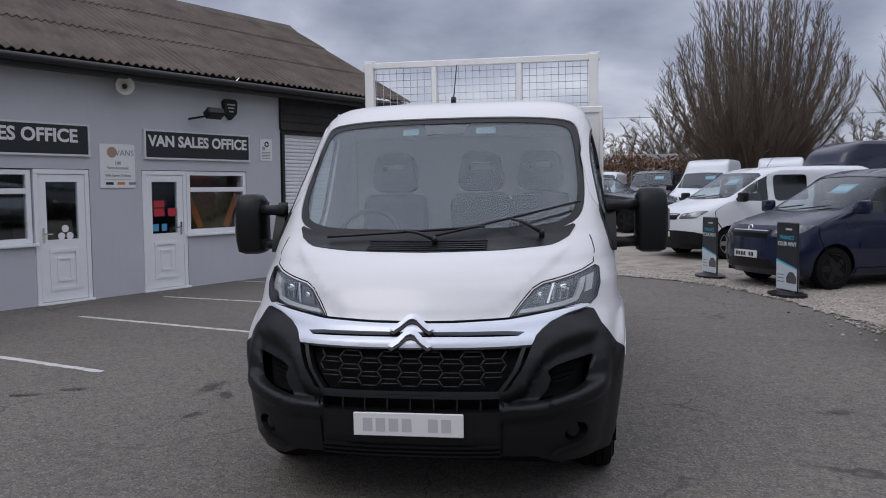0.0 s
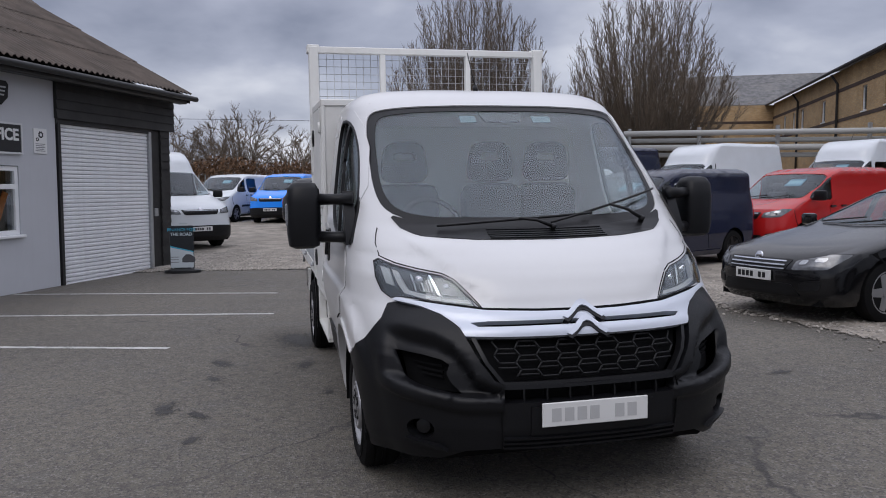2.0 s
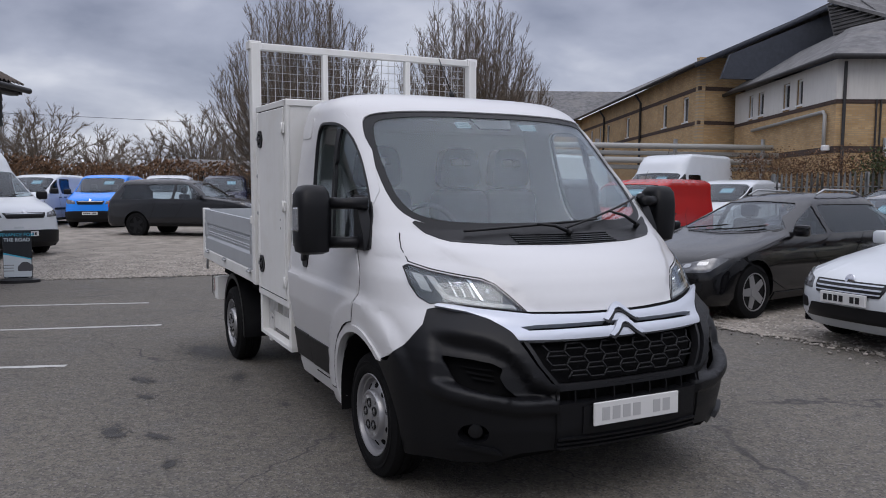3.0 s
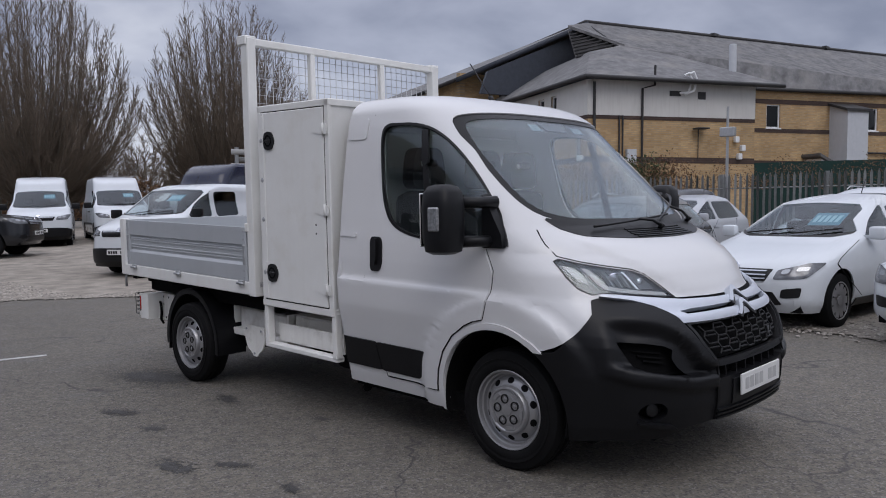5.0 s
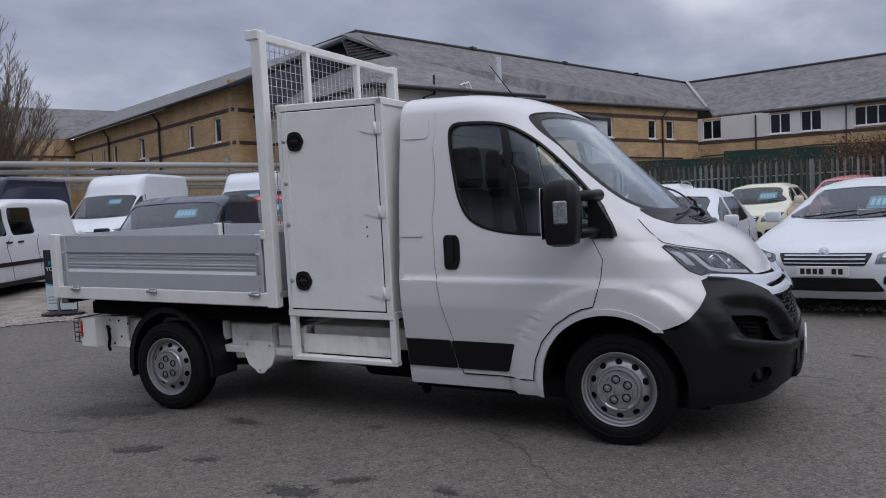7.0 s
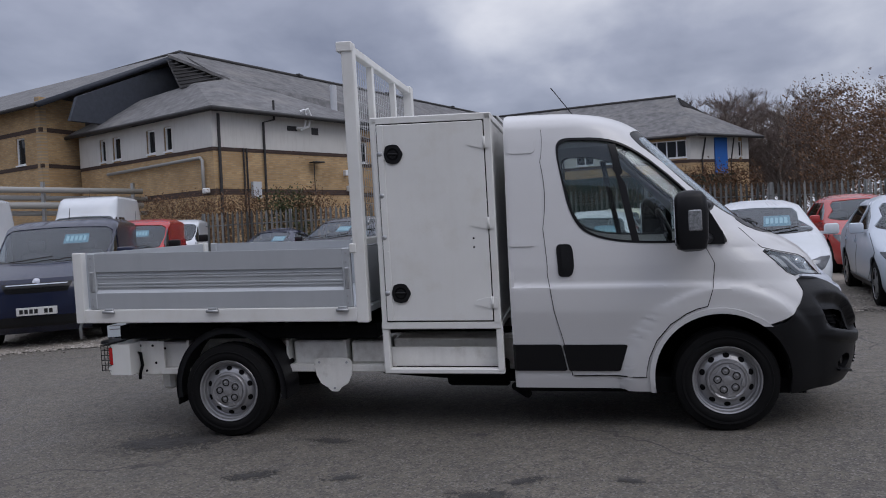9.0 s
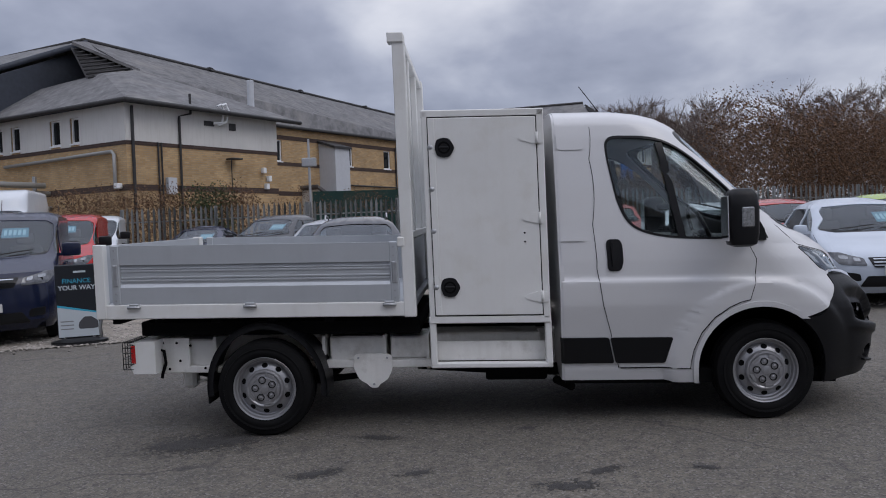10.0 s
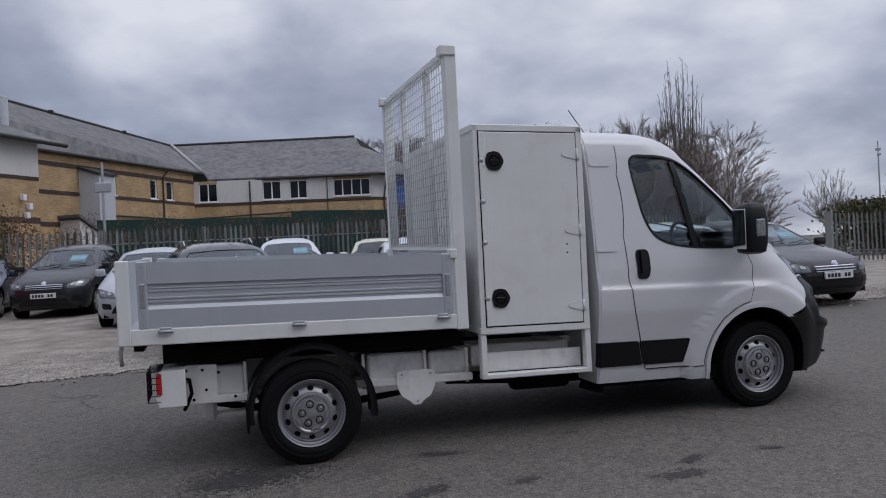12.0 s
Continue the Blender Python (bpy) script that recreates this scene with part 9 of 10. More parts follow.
vehicle("mid_van", "panel_van", "car_white", Y(-3.4, 29.2, -25), "white people-carrier van at the back of the yard", "van")
vehicle("large_van", "large_van", "car_white", Y(-3.5, 17.3, 32), "white large van with dark bumper beside the workshop", "van", side_glass="none", dark_low=True, sticker=False)

# ---------------------------------------------------------------- palisade fence, hedges, trees, boards
M["palisade"] = mat("weathered_galvanised_palisade", (0.26, 0.27, 0.27), 0.6, metal=0.25, vary=0.2, scale=6, per_object=0.2)
M["hedge"] = mat("brown_beech_leaf", (0.135, 0.075, 0.040), 0.8, island=True, per_object=0.55)
M["ivy"] = mat("dark_evergreen_leaf", (0.045, 0.06, 0.02), 0.7, island=True, per_object=0.5)
M["bark"] = mat("grey_brown_bark", (0.13, 0.11, 0.088), 0.9, vary=0.3, scale=5, fine=40, bump=0.4)
M["twig"] = mat("brown_twig", (0.15, 0.118, 0.090), 0.9, vary=0.25, scale=3)
M["birch"] = mat("pale_birch_bark", (0.26, 0.22, 0.19), 0.85, vary=0.35, scale=6)
M["netting"] = mat("dark_green_netting", (0.009, 0.036, 0.030), 0.85, vary=0.2, scale=4)

# each pale: W-section with a three-point top
bm = bmesh.new()
pf = [(-0.034, 0.0), (-0.016, 0.012), (0.0, 0.004), (0.016, 0.012), (0.034, 0.0)]
h0, h1, h2 = 0.06, 1.86, 1.98
lo = [bm.verts.new((a, b, h0)) for a, b in pf]
hi = [bm.verts.new((a * (1.0 if i not in (0, 4) else 1.0), b, h1)) for i, (a, b) in enumerate(pf)]
tip = bm.verts.new((0, 0.004, h2))
for i in range(4):
    bm.faces.new((lo[i], lo[i + 1], hi[i + 1], hi[i]))
    bm.faces.new((hi[i], hi[i + 1], tip))
bmesh.ops.solidify(bm, geom=bm.faces[:], thickness=0.003)
pale_mesh = mesh_of("pale", bm, "palisade", flat=True)


def palisade(p0, p1, lift=0.0, step=0.155, every=1):
    a, b = Vector((*p0, 0)), Vector((*p1, 0))
    d = b - a
    n = int(d.length / step)
    ang = math.degrees(math.atan2(d.y, d.x))
    z0 = ground_z(*p0) + lift
    slope = (ground_z(*p1) - ground_z(*p0)) / d.length
    root = Matrix.Translation((a.x, a.y, z0)) @ pose(0, 0, 0, 0, 0, ang)
    fn = thing("palisade_fence", "grey galvanised steel palisade fence with pointed pales", "fence", root, "palisade fences", "structure")
    for i in range(n):
        o = new("pale", pale_mesh)
        o.parent = fn
        o.matrix_basis = Matrix.Translation((i * step, 0, slope * i * step + rng.uniform(-0.015, 0.015))) @ pose(0, 0, 0, 0, rng.uniform(-0.6, 0.6), 0)
    for z in (0.45, 1.55):
        b_ = bmesh.new()
        tube(b_, [(0, 0.03, z), (d.length, 0.03, z + slope * d.length)], 0.022, 4)
        part("rail", b_, "palisade", fn)
    k = 0.0
    while k < d.length:
        part("post", one_box(k - 0.04, k + 0.04, 0.03, 0.12, -0.1, 1.95 + slope * k), "palisade", fn)
        k += 2.75
    return fn


palisade((16.6, 12.6), (18.6, -2.0))
palisade((18.6, -2.0), (19.6, -12.8))
palisade((19.7, -19.6), (12.0, -27.8))
palisade((-30, 33.0), (10.0, 40.0), 0.1, 0.31)
gate = thing("gate", "grey sheeted steel gate leaf, open", "gate", Matrix.Translation((19.8, -19.5, ground_z(19.8, -19.5))) @ pose(0, 0, 0, 0, 0, -35))
part("sheet", one_box(0.05, 2.0, -0.01, 0.01, 0.1, 2.0), "palisade", gate)
for x0, x1, z0, z1 in ((0, 0.06, 0, 2.1), (2.0, 2.06, 0, 2.1), (0.06, 2.0, 0.04, 0.1), (0.06, 2.0, 2.0, 2.06), (0.06, 2.0, 1.0, 1.06)):
    part("gate_frame", one_box(x0, x1, -0.03, 0.03, z0, z1), "palisade", gate)


def leaf_cloud(name, label, category, spots, count, size, material, seed, kind="stuff"):
    """Many small bent leaves in a volume given by a function of the random source."""
    r_ = random.Random(seed)
    vs_, fs_ = [], []
    for _ in range(count):
        p = spots(r_)
        a = Vector((r_.uniform(-1, 1), r_.uniform(-1, 1), r_.uniform(-0.6, 1))).normalized()
        b_ = a.orthogonal().normalized()
        c_ = a.cross(b_)
        s = size * r_.uniform(0.6, 1.4)
        o = len(vs_)
        vs_ += [tuple(p - b_ * s), tuple(p + c_ * s * 0.5 + a * s * 0.15), tuple(p + b_ * s), tuple(p - c_ * s * 0.5 + a * s * 0.15)]
        fs_ += [(o, o + 1, o + 2), (o, o + 2, o + 3)]
    me_ = bpy.data.meshes.new(name)
    me_.from_pydata(vs_, [], fs_)
    me_.materials.append(M[material])
    return tagged(new(name, me_), label, category, kind=kind)


def along(p0, p1, w, z0, z1, lift=None, ragged=0.35):
    def f_(r_):
        t = r_.random()
        x, y = p0[0] + (p1[0] - p0[0]) * t, p0[1] + (p1[1] - p0[1]) * t
        top = z1 + ragged * (math.sin(t * 37) * 0.4 + math.sin(t * 91 + 1) * 0.35 + r_.uniform(-0.5, 0.5))
        z = z0 + (top - z0) * r_.random() ** 0.75
        k = w * (0.45 + 0.55 * math.sqrt(max(0.02, 1 - ((z - z0) / max(0.1, top - z0)) ** 3)))
        return Vector((x + r_.uniform(-k, k), y + r_.uniform(-k, k), z + ground_z(x, y)))
    return f_


leaf_cloud("hedge", "brown winter beech hedge behind the fence", "hedge", along((18.4, 15.5), (19.9, 9.6), 0.55, 0.1, 2.5), 18000, 0.036, "hedge", 3)
leaf_cloud("hedge", "dark evergreen shrub growing in the hedge", "hedge", along((19.2, 11.4), (19.6, 10.2), 0.5, 0.2, 2.5), 2500, 0.05, "ivy", 4)
leaf_cloud("hedge", "sparse climbing plant along the fence top", "hedge", along((17.8, 10.0), (19.3, -1.6), 0.2, 1.5, 2.05, None, 0.5), 6000, 0.026, "hedge", 5)
leaf_cloud("hedge", "brown winter beech bush behind the fence", "hedge", along((19.3, -1.6), (19.6, -4.4), 0.5, 0.2, 2.4), 11000, 0.036, "hedge", 6)
leaf_cloud("hedge", "tall brown beech hedge in front of the wood", "hedge", along((24, -7.5), (27.6, -16.5), 1.5, 0.2, 4.7, None, 1.2), 52000, 0.045, "hedge", 7)
leaf_cloud("hedge", "clipped dark hedge on the bank by the gate", "hedge", along((24, -24), (12, -40), 1.2, 0.1, 2.35, None, 0.3), 48000, 0.08, "ivy", 8)
leaf_cloud("hedge", "brown stems of the hedge on the bank", "hedge", along((24, -24.3), (12, -40.3), 1.2, 0.1, 2.4, None, 0.4), 34000, 0.07, "hedge", 18)
leaf_cloud("hedge", "brown field hedge behind the far vans", "hedge", along((-36, 42), (22, 52), 1.0, 0.1, 3.0, None, 0.5), 45000, 0.11, "hedge", 9)
net = thing("debris_netting", "dark green netting screen behind the fence", "netting")
part("screen", one_box(0, 10.5, -0.02, 0.02, 0.2, 2.35), "netting", net)
net.matrix_basis = Matrix.Translation((21.2, 7.8, ground_z(21, 5))) @ pose(0, 0, 0, 0, 0, -76)
part("screen", one_box(6.2, 12.5, -0.9, -0.86, 0.6, 2.5), "netting", net)


class Wood:
    """Collects tapering bars for one tree: a trunk mesh and a crown mesh."""

    def __init__(self, seed):
        self.r = random.Random(seed)
        self.data = {"trunk": ([], []), "crown": ([], [])}

    def bar(self, where, pts, radii, seg):
        vs_, fs_ = self.data[where]
        o = len(vs_)
        d = (pts[-1] - pts[0]).normalized()
        s = d.orthogonal().normalized()
        t = d.cross(s)
        for p, rr in zip(pts, radii):
            for k in range(seg):
                a = 2 * math.pi * k / seg
                vs_.append(tuple(p + (s * math.cos(a) + t * math.sin(a)) * rr))
        for i in range(len(pts) - 1):
            for k in range(seg):
                a, b_ = o + i * seg + k, o + i * seg + (k + 1) % seg
                fs_.append((a, b_, b_ + seg, a + seg))

    def meshes(self, bark, twig="twig"):
        res = []
        for k, m_ in (("trunk", bark), ("crown", twig)):
            me_ = bpy.data.meshes.new(k)
            me_.from_pydata(self.data[k][0], [], self.data[k][1])
            me_.materials.append(M[m_])
            res.append(me_)
        return res


def envelope_tree(seed, height, width, stems, side, sub, bark="bark", trunk_r=0.3, trunk_h=1.4, low=0.18, widest=0.42, upright=0.75, leader=False, twig_len=0.13, thin=0.010, twig="twig"):
    """A bare tree whose limbs fill an egg-shaped crown with fine twigs."""
    w = Wood(seed)
    r_ = w.r

    def reach(t):
        """Crown radius at a share of the height."""
        if t < low:
            return 0.12
        q = (t - low) / (1 - low)
        k = (widest - low) / (1 - low)
        return width / 2 * (math.sqrt(max(0.0, 1 - ((k - q) / k) ** 2)) * 0.9 + 0.1 if q < k else math.sqrt(max(0.0, 1 - ((q - k) / (1 - k)) ** 2.2)))

    top = height if leader else trunk_h
    n = 8 if leader else 3
    tp = [Vector((r_.uniform(-0.06, 0.06) * i, r_.uniform(-0.06, 0.06) * i, -0.2 + (top + 0.2) * i / (n - 1))) for i in range(n)]
    w.bar("trunk", tp, [max(0.015, trunk_r * (1.2 - (1.1 if leader else 0.25) * i / (n - 1))) for i in range(n)], 9)
    for i in range(stems):
        t1 = low + 0.10 + (0.88 - low) * ((i + r_.random()) / stems)
        ang = 2.4 * i + r_.uniform(-0.4, 0.4)
        rr = reach(t1) * (r_.random() ** 0.4 if not leader else r_.uniform(0.75, 1.05))
        end = Vector((math.cos(ang) * rr, math.sin(ang) * rr, t1 * height * r_.uniform(0.94, 1.03)))
        z0 = trunk_h * r_.uniform(0.5, 1.0) if not leader else max(trunk_h, end.z - rr * (0.6 + upright))
        start = Vector((0, 0, z0)) + Vector((math.cos(ang), math.sin(ang), 0)) * (0.0 if leader else trunk_r * 0.6)
        span_ = (end - start).length
        ctrl = start + Vector((end.x - start.x, end.y - start.y, 0)) * 0.62 + Vector((0, 0, (end.z - start.z) * (1 - upright)))
        ctrl = ctrl.lerp((start + end) / 2, 0.25)
        m_ = 8
        pts = []
        for k in range(m_ + 1):
            t = k / m_
            p = start * (1 - t) ** 2 + ctrl * 2 * t * (1 - t) + end * t ** 2
            pts.append(p + Vector((r_.uniform(-1, 1), r_.uniform(-1, 1), 0)) * 0.022 * span_ * (0 < k))
        r0 = max(0.025, trunk_r * 0.17 * (span_ / height) ** 0.8) if not leader else max(0.02, trunk_r * 0.25 * (span_ / height) ** 0.8)
        w.bar("trunk", pts, [max(thin, r0 * (1 - 0.9 * k / m_)) for k in range(m_ + 1)], 5)
        for k in range(side):
            t = 0.22 + 0.78 * (k + r_.random()) / side
            f_ = min(m_ - 1, int(t * m_))
            base = pts[f_].lerp(pts[f_ + 1], t * m_ - f_)
            d = (pts[f_ + 1] - pts[f_]).normalized()
            out_ = Vector((r_.uniform(-1, 1), r_.uniform(-1, 1), r_.uniform(-0.2, 0.6)))
            d2 = (d * 0.75 + out_ * 0.55 + Vector((0, 0, 0.45 * upright))).normalized()
            ln = height * twig_len * r_.uniform(0.6, 1.3) * (1.15 - 0.5 * t)
            q1 = base + d2 * ln * 0.5 + Vector((r_.uniform(-1, 1), r_.uniform(-1, 1), 0.3)) * ln * 0.05
            q2 = q1 + (d2 + Vector((0, 0, 0.35 * upright - 0.05))).normalized() * ln * 0.5
            w.bar("crown", [base, q1, q2], [thin * 2.0, thin * 1.4, thin * 0.6], 3)
            for j in range(sub):
                u = r_.uniform(0.15, 1.0)
                b0 = base.lerp(q1, u * 2) if u < 0.5 else q1.lerp(q2, u * 2 - 1)
                d3 = (d2 * 0.7 + Vector((r_.uniform(-1, 1), r_.uniform(-1, 1), r_.uniform(-0.2, 0.7))) * 0.6 + Vector((0, 0, 0.3 * upright))).normalized()
                l3 = ln * r_.uniform(0.25, 0.6)
                w.bar("crown", [b0, b0 + d3 * l3 * 0.5, b0 + (d3 + Vector((0, 0, 0.12))).normalized() * l3], [thin, thin * 0.75, thin * 0.4], 3)
    return w.meshes(bark, twig)


def tree(name, label, meshes, x, y, turn=0, scale=1.0, group="", squash=1.0):
    t = thing(name, label, "tree", Matrix.Translation((x, y, ground_z(x, y))) @ pose(0, 0, 0, 0, 0, turn) @ Matrix.Diagonal((scale * squash, scale * squash, scale, 1)), group)
    for k, me_ in zip(("trunk", "crown"), meshes):
        o = new(k, me_)
        o.parent = t
    return t


M["birch_twig"] = mat("purple_brown_birch_twig", (0.15, 0.115, 0.10), 0.9, vary=0.25, scale=3)


def upswept(seed, height, width, stems, side, sub, drop=0.45, trunk_r=0.6, twig="twig"):
    """A many-stemmed tree: stems part from a low fork, bend upward and fill an egg-shaped crown with fine upright twigs."""
    w = Wood(seed)
    r_ = w.r
    w.bar("trunk", [Vector((0, 0, -0.3)), Vector((0, 0, 0.5)), Vector((0, 0, 1.5))], [trunk_r * 1.2, trunk_r, trunk_r * 0.8], 12)
    for i in range(stems):
        ang = 2.39996 * i + r_.uniform(-0.25, 0.25)
        q = ((i + 0.5) / stems) ** 0.55                  # 0 in the middle of the crown, 1 on its outside
        lean = q * r_.uniform(0.85, 1.03)
        tip = height * (1.0 - drop * lean ** 2.0) * r_.uniform(0.88, 1.02)
        out_ = Vector((math.cos(ang), math.sin(ang), 0))
        rr = width / 2 * lean ** 0.85
        if i % 3 == 0:
            cut = r_.uniform(0.35, 0.8)
            tip, rr = tip * cut, rr * (0.45 + 0.55 * cut)
        start = out_ * trunk_r * 0.8 * lean + Vector((0, 0, 0.6 + 1.0 * r_.random()))
        end = out_ * rr + Vector((0, 0, tip))
        ctrl = start + out_ * 0.74 * rr + Vector((0, 0, 0.36 * tip))
        side_dir = Vector((-out_.y, out_.x, 0)) * r_.uniform(-0.5, 0.5) * width / 9
        m_ = 7
        pts = []
        for k in range(m_ + 1):
            t = k / m_
            pts.append(start * (1 - t) ** 2 + ctrl * 2 * t * (1 - t) + end * t ** 2 + side_dir * t * (1 - t) * 1.4 + Vector((r_.uniform(-1, 1), r_.uniform(-1, 1), 0)) * 0.05 * (0 < k))
        r0 = r_.uniform(0.035, 0.075) * (1.0 if i % 3 else 0.55)
        w.bar("trunk", pts, [max(0.010, r0 * (1 - 0.88 * k / m_)) for k in range(m_ + 1)], 5)
        for k in range(side):
            t = 0.10 + 0.90 * (k + r_.random()) / side
            f_ = min(m_ - 1, int(t * m_))
            base = pts[f_].lerp(pts[f_ + 1], t * m_ - f_)
            d = (pts[f_ + 1] - pts[f_]).normalized()
            d2 = (d + Vector((r_.uniform(-1, 1), r_.uniform(-1, 1), r_.uniform(-0.1, 0.6))) * 0.60 + out_ * 0.30 * (1 - t)).normalized()
            ln = r_.uniform(0.5, 1.25) * (1.15 - 0.45 * t) * (0.4 + 0.6 * min(1.0, width / 9))
            q1 = base + d2 * ln * 0.5
            q2 = q1 + (d2 + Vector((r_.uniform(-0.2, 0.2), r_.uniform(-0.2, 0.2), 0.35))).normalized() * ln * 0.5
            w.bar("crown", [base, q1, q2], [0.013, 0.009, 0.005], 3)
            for _ in range(sub):
                u = r_.uniform(0.1, 1.0)
                b0 = base.lerp(q1, u * 2) if u < 0.5 else q1.lerp(q2, u * 2 - 1)
                d3 = (d2 + Vector((r_.uniform(-1, 1), r_.uniform(-1, 1), r_.uniform(-0.2, 0.7))) * 0.7).normalized()
                w.bar("crown", [b0, b0 + d3 * ln * r_.uniform(0.25, 0.6)], [0.0075, 0.0035], 3)
    return w.meshes("bark", twig)


broom = upswept(11, 13.2, 10.8, 230, 34, 9, 0.62)
tree("upswept_tree", "bare broad upswept tree with many brown stems", broom, 10.0, 38.6, 0, 0.96, "two upswept trees")
tree("upswept_tree", "bare broad upswept tree with many brown stems", broom, 22.3, 42.0, 140, 1.06, "two upswept trees")
birch1 = envelope_tree(21, 9.6, 6.4, 40, 14, 10, "birch", 0.11, 2.0, 0.2, 0.60, 0.12, True, 0.10, 0.006, "birch_twig")
birch2 = envelope_tree(22, 8.8, 6.6, 38, 14, 10, "birch", 0.12, 1.6, 0.2, 0.62, 0.05, True, 0.11, 0.006, "birch_twig")
round1 = envelope_tree(23, 8.0, 7.4, 34, 13, 9, "bark", 0.24, 1.4, 0.16, 0.55, 0.40, False, 0.13, 0.008)
poplar = upswept(24, 15.6, 5.8, 130, 26, 5, 0.80, 0.3)
wide = envelope_tree(25, 10.0, 8.4, 34, 18, 11, "bark", 0.26, 2.2, 0.22, 0.55, -0.1, False, 0.10, 0.0065)
oak = envelope_tree(26, 7.4, 9.6, 40, 15, 9, "bark", 0.32, 1.5, 0.18, 0.52, -0.1, False, 0.12, 0.011)
rw2 = random.Random(31)
for i in range(34):
    t = (i + rw2.uniform(0.1, 0.9)) / 42
    x, y = 56 - 22 * t + rw2.uniform(-5, 9), -8 - 24 * t + rw2.uniform(-3, 3)
    tree("birch_tree", "bare pale birch in the wood", (birch1, birch2)[i % 2], x, y, rw2.uniform(0, 360), rw2.uniform(0.78, 1.0) * math.hypot(x + 6, y - 1) / 56, "birch wood")
for i in range(12):
    x, y = 60 + rw2.uniform(-4, 12), 3 - 2.2 * i + rw2.uniform(-2, 2)
    tree("woodland_tree", "bare brown woodland tree", round1, x, y, rw2.uniform(0, 360), rw2.uniform(1.0, 1.5) * (0.78 if i < 6 else 1.0), "woodland behind the buildings")
tree("poplar_tree", "tall narrow bare poplar", poplar, 42.0, -27.2, 0, 0.87)
tree("spreading_tree", "bare spreading tree with thin arching limbs", wide, 40.6, -29.4, 40, 0.86)
tree("spreading_tree", "bare spreading tree with thin arching limbs", wide, 44.5, -24.5, 150, 0.9)
tree("spreading_tree", "small bare tree beyond the gate", oak, 46.0, -36.6, 80, 0.62)
for (x, y, s) in ((56, -52, 0.8), (50, -55, 0.7), (60, -46, 0.7), (47, -58, 0.9), (44, -62, 0.8)):
    tree("field_tree", "distant bare field tree", round1, x, y, x * 7, s, "far trees")
for i in range(26):
    x = -34 + 3.1 * i + rw2.uniform(-1, 1)
    y = 66 + 0.12 * x + rw2.uniform(-5, 8)
    tree("field_tree", "distant bare field tree", oak, x, y, rw2.uniform(0, 360), rw2.uniform(0.75, 1.1), "far trees")
far_b = thing("far_building", "low far building with a pale sheet roof", "building", Matrix.Translation((15, 60, -0.3)) @ pose(0, 0, 0, 0, 0, -8))
part("wall", one_box(-9, 9, -3, 3, 0, 3.0), "board_black", far_b)
bm = bmesh.new()
prism(bm, [(-3.3, 2.9), (0, 4.3), (3.3, 2.9)], -9.3, 9.3, "x")
part("roof", bm, "slate", far_b)

# lamp column by the fence and far columns
lc = thing("lamp_column", "slim grey lamp column with a box floodlight", "street lamp", Matrix.Translation((17.6, 7.1, ground_z(17, 7))))
bm = bmesh.new()
lathe(bm, [(0, 0.05), (3.9, 0.035)], None, 10, "z")
part("column", bm, "steel", lc)
part("lamp_head", one_box(-0.06, 0.1, -0.22, 0.22, 3.05, 3.32, 0.02), "steel", lc)
for (x, y, h) in ((26.6, -11.9, 4.8), (56.0, -58.0, 9.0)):
    p_ = thing("pole", "slim grey pole with small fittings", "pole", Matrix.Translation((x, y, ground_z(x, y))))
    bm = bmesh.new()
    lathe(bm, [(0, 0.09), (h, 0.06)], None, 8, "z")
    part("column", bm, "steel", p_)
    part("fitting", one_box(-0.25, 0.25, -0.15, 0.1, h - 0.9, h - 0.65, 0.03), "steel", p_)
    part("fitting", one_box(-0.3, 0.1, -0.1, 0.1, h - 1.4, h - 1.2, 0.03), "steel", p_)
bm = bmesh.new()
tube(bm, [(-60, 58, 7.6), (-10, 62, 6.9), (40, 66, 7.5)], 0.02, 4)
tagged(part("overhead_cable", bm, "black"), "thin overhead cable across the sky", "cable")

# swing boards advertising finance
M["board_print"] = mat("dark_board_print", (0.014, 0.017, 0.022), 0.4)
M["board_low"] = mat("pale_board_print", (0.50, 0.55, 0.58), 0.4)
M["board_cyan"] = mat("cyan_board_print", (0.05, 0.38, 0.55), 0.4)


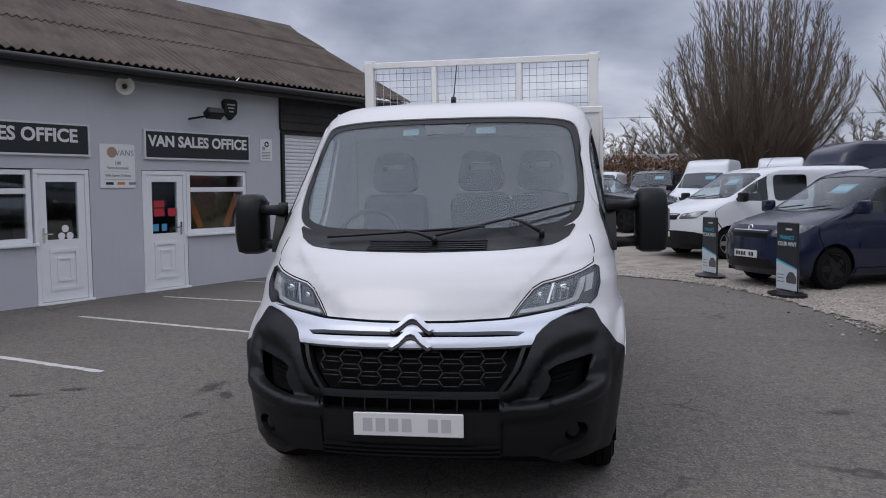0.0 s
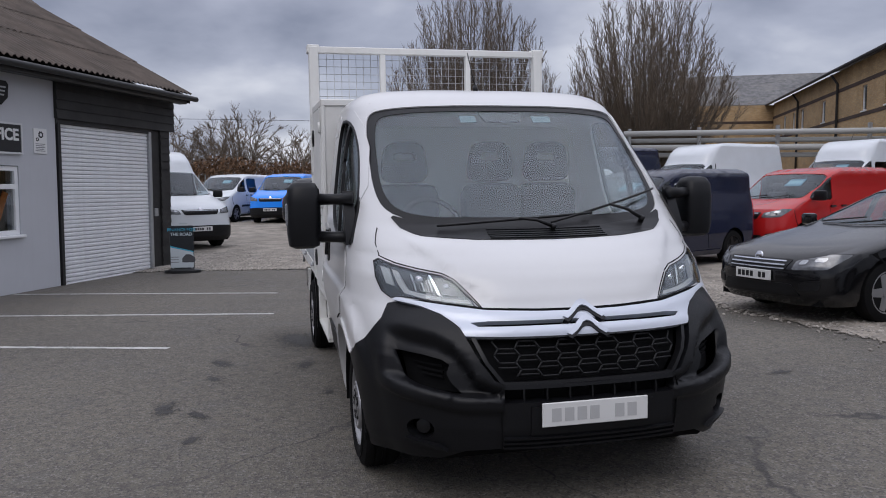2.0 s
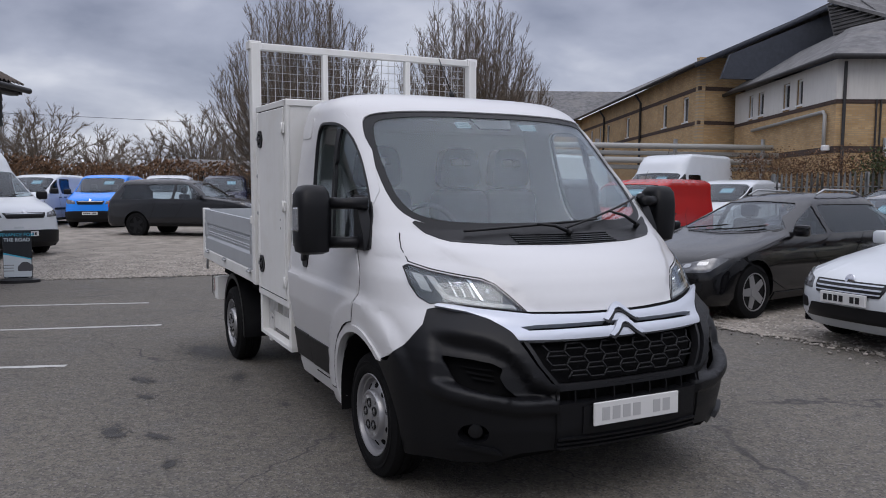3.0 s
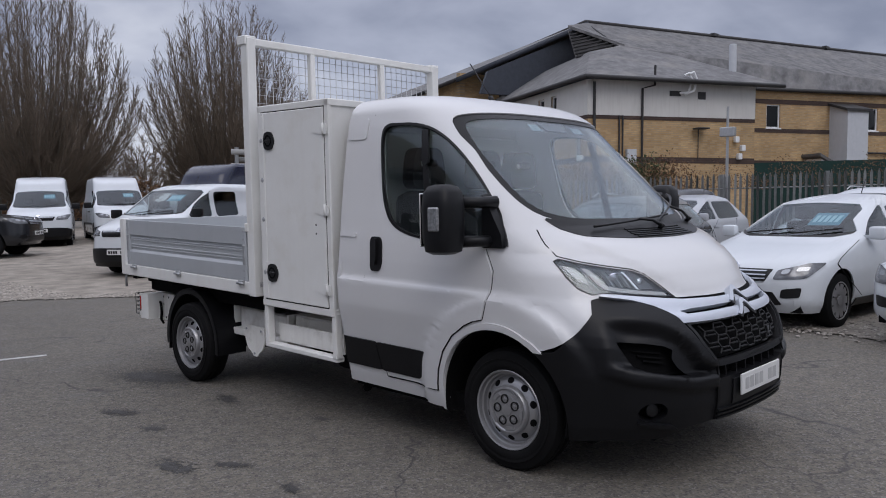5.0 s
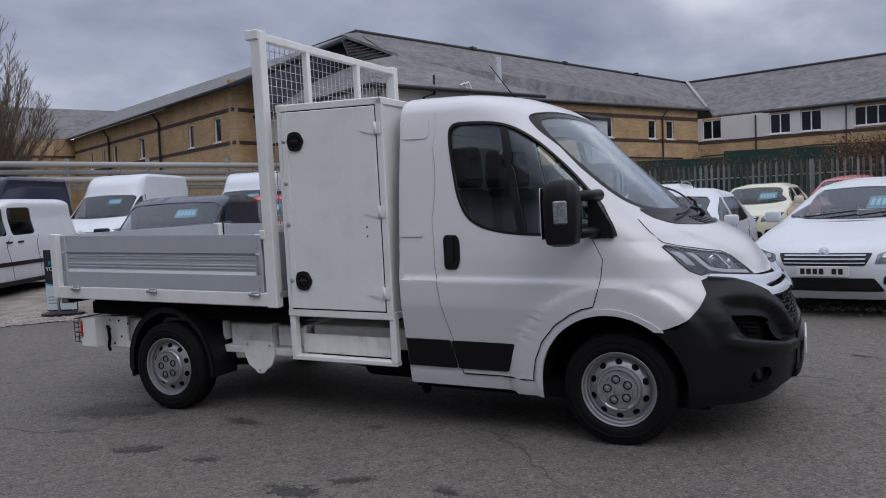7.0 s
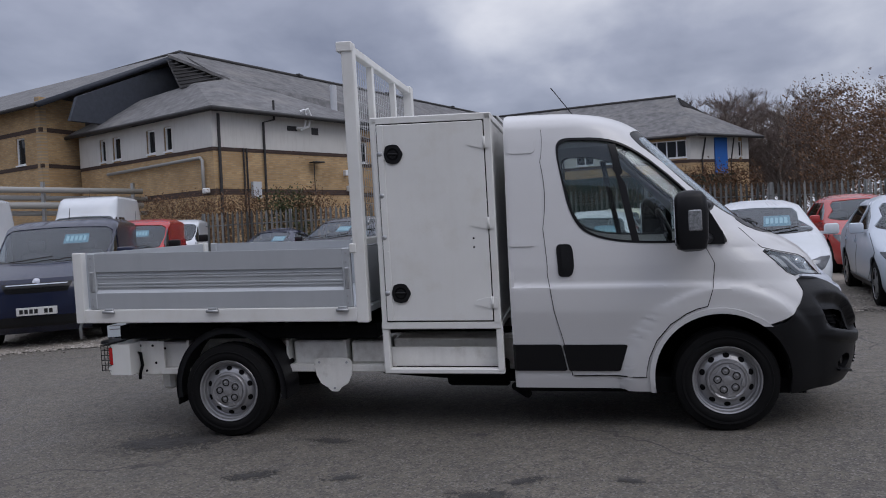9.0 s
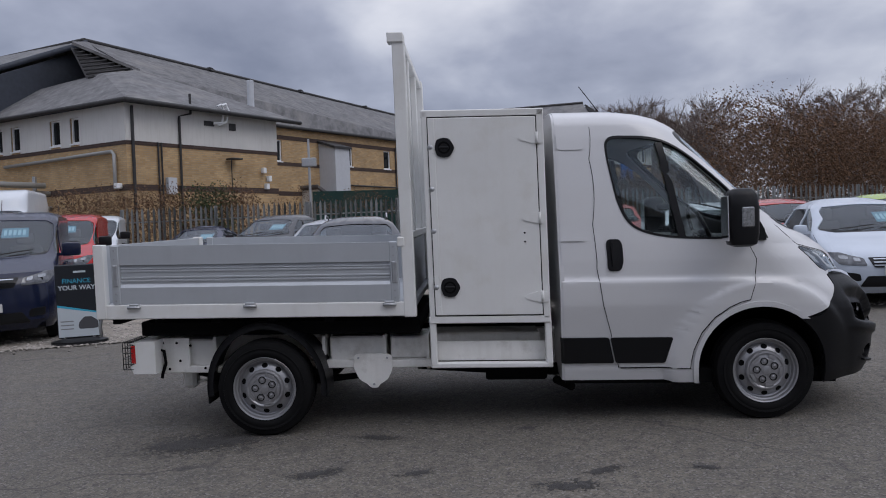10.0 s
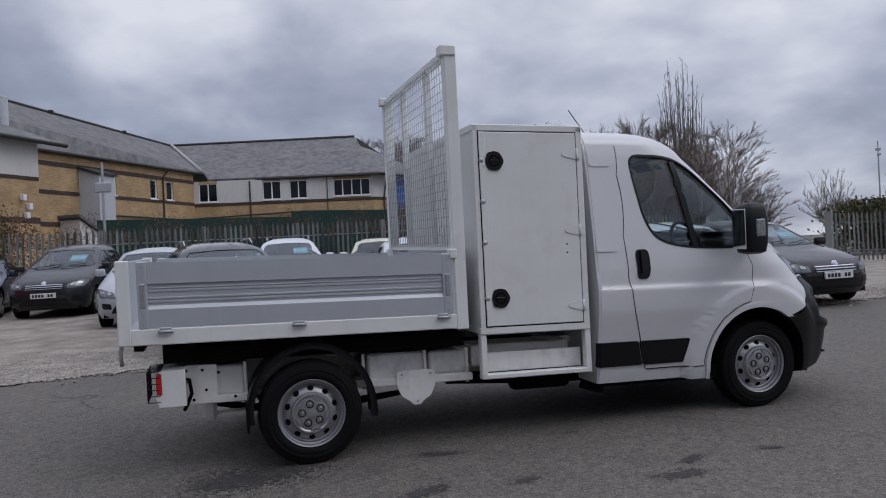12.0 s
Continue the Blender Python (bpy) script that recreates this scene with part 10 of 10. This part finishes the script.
def swing_board(x, y, heading, words=True, w=0.52, h=0.98, base=True, lines=("FINANCE", "YOUR WAY")):
    s = thing("swing_board", "dark pavement board advertising finance above a car picture", "sign board", on_yard(x, y, heading), "pavement sign boards")
    pn = part("panel", one_box(-w / 2, w / 2, -0.015, 0.015, 0.08, 0.08 + h, 0.012), "board_print", s)
    for sg in (-1, 1):
        bb_ = bmesh.new()
        prism(bb_, [(-w / 2 + 0.01, 0.10), (w / 2 - 0.01, 0.10), (w / 2 - 0.01, 0.40), (-w / 2 + 0.01, 0.50)], sg * 0.0155, sg * 0.018, "y")
        part("lower_print", bb_, "board_low", pn)
        bb_ = bmesh.new()
        prism(bb_, [(-w / 2 + 0.01, 0.50), (w / 2 - 0.01, 0.40), (w / 2 - 0.01, 0.42), (-w / 2 + 0.01, 0.53)], sg * 0.0155, sg * 0.0185, "y")
        part("stripe", bb_, "board_cyan", pn)
        bb_ = bmesh.new()
        prism(bb_, rounded([(0.0, 0.20), (0.24, 0.20), (0.24, 0.30), (0.16, 0.36), (0.07, 0.36), (0.0, 0.28)], 0.2, 3), sg * 0.018, sg * 0.0205, "y")
        part("car_picture", bb_, "lamp_dark", pn)
        rot = pose(0, 0, 0, 90, 0, 0 if sg < 0 else 180)
        lettering("headline", lines[0], 0.085, "board_cyan", Matrix.Translation((0, sg * 0.0165, 0.84)) @ rot, pn, 0.002)
        lettering("headline", lines[1], 0.085, "board_low", Matrix.Translation((0, sg * 0.0165, 0.75)) @ rot, pn, 0.002, 0.002)
        part("mark", one_box(-0.03 - 0.0, 0.12, min(sg * 0.015, sg * 0.018), max(sg * 0.015, sg * 0.018), 0.95, 0.975), "board_low", pn)
        for k in range(3):
            part("text_bar", one_box(-0.22, -0.06, min(sg * 0.018, sg * 0.0195), max(sg * 0.018, sg * 0.0195), 0.20 + 0.05 * k, 0.215 + 0.05 * k), "grey_ink", pn)
    if base:
        bb_ = bmesh.new()
        lathe(bb_, [(0.0, 0.36), (0.05, 0.35), (0.08, 0.2), (0.085, 0.001)], Matrix.Diagonal((1, 0.62, 1, 1)), 24, "z")
        part("base", bb_, "black", s)
        for sx in (-0.18, 0.18):
            part("spring", one_box(sx - 0.015, sx + 0.015, -0.015, 0.015, 0.05, 0.1), "steel", s)
    return s


swing_board(3.80, 7.28, -72)
swing_board(3.15, 9.75, -72)
swing_board(-3.02, 11.75, -10, True, 0.46, 0.84, True, ("FINANCE FOR", "THE ROAD"))

# stains and crumbled patches on the asphalt
patches = ((-1.12, 3.85, 0.30, 0.62, 8, 3000), (-1.85, 2.92, 0.10, 0.22, 20, 330), (-1.12, 2.64, 0.09, 0.20, -15, 240), (-1.88, 2.32, 0.07, 0.14, 10, 150), (-1.93, 1.25, 0.07, 0.15, 30, 180), (-2.17, 1.50, 0.08, 0.17, -10, 240), (-1.0, 1.62, 0.05, 0.12, 0, 90),
           (-3.28, 1.28, 0.16, 0.07, 15, 180), (-2.14, 1.38, 0.12, 0.06, 40, 120), (-3.58, 1.07, 0.18, 0.06, 10, 180), (-1.92, 0.67, 0.12, 0.05, 60, 90), (-2.9, -1.8, 0.22, 0.06, 70, 120), (1.9, -1.4, 0.18, 0.05, 60, 90), (2.6, 1.2, 0.18, 0.07, 10, 120))
for i, (x, y, a, b_, t, n_) in enumerate(patches):
    blotch("asphalt_stain", x, y, a, b_, t, "crumb", "dark crumbled stain on the asphalt", 40 + i, 0.0025, n_)
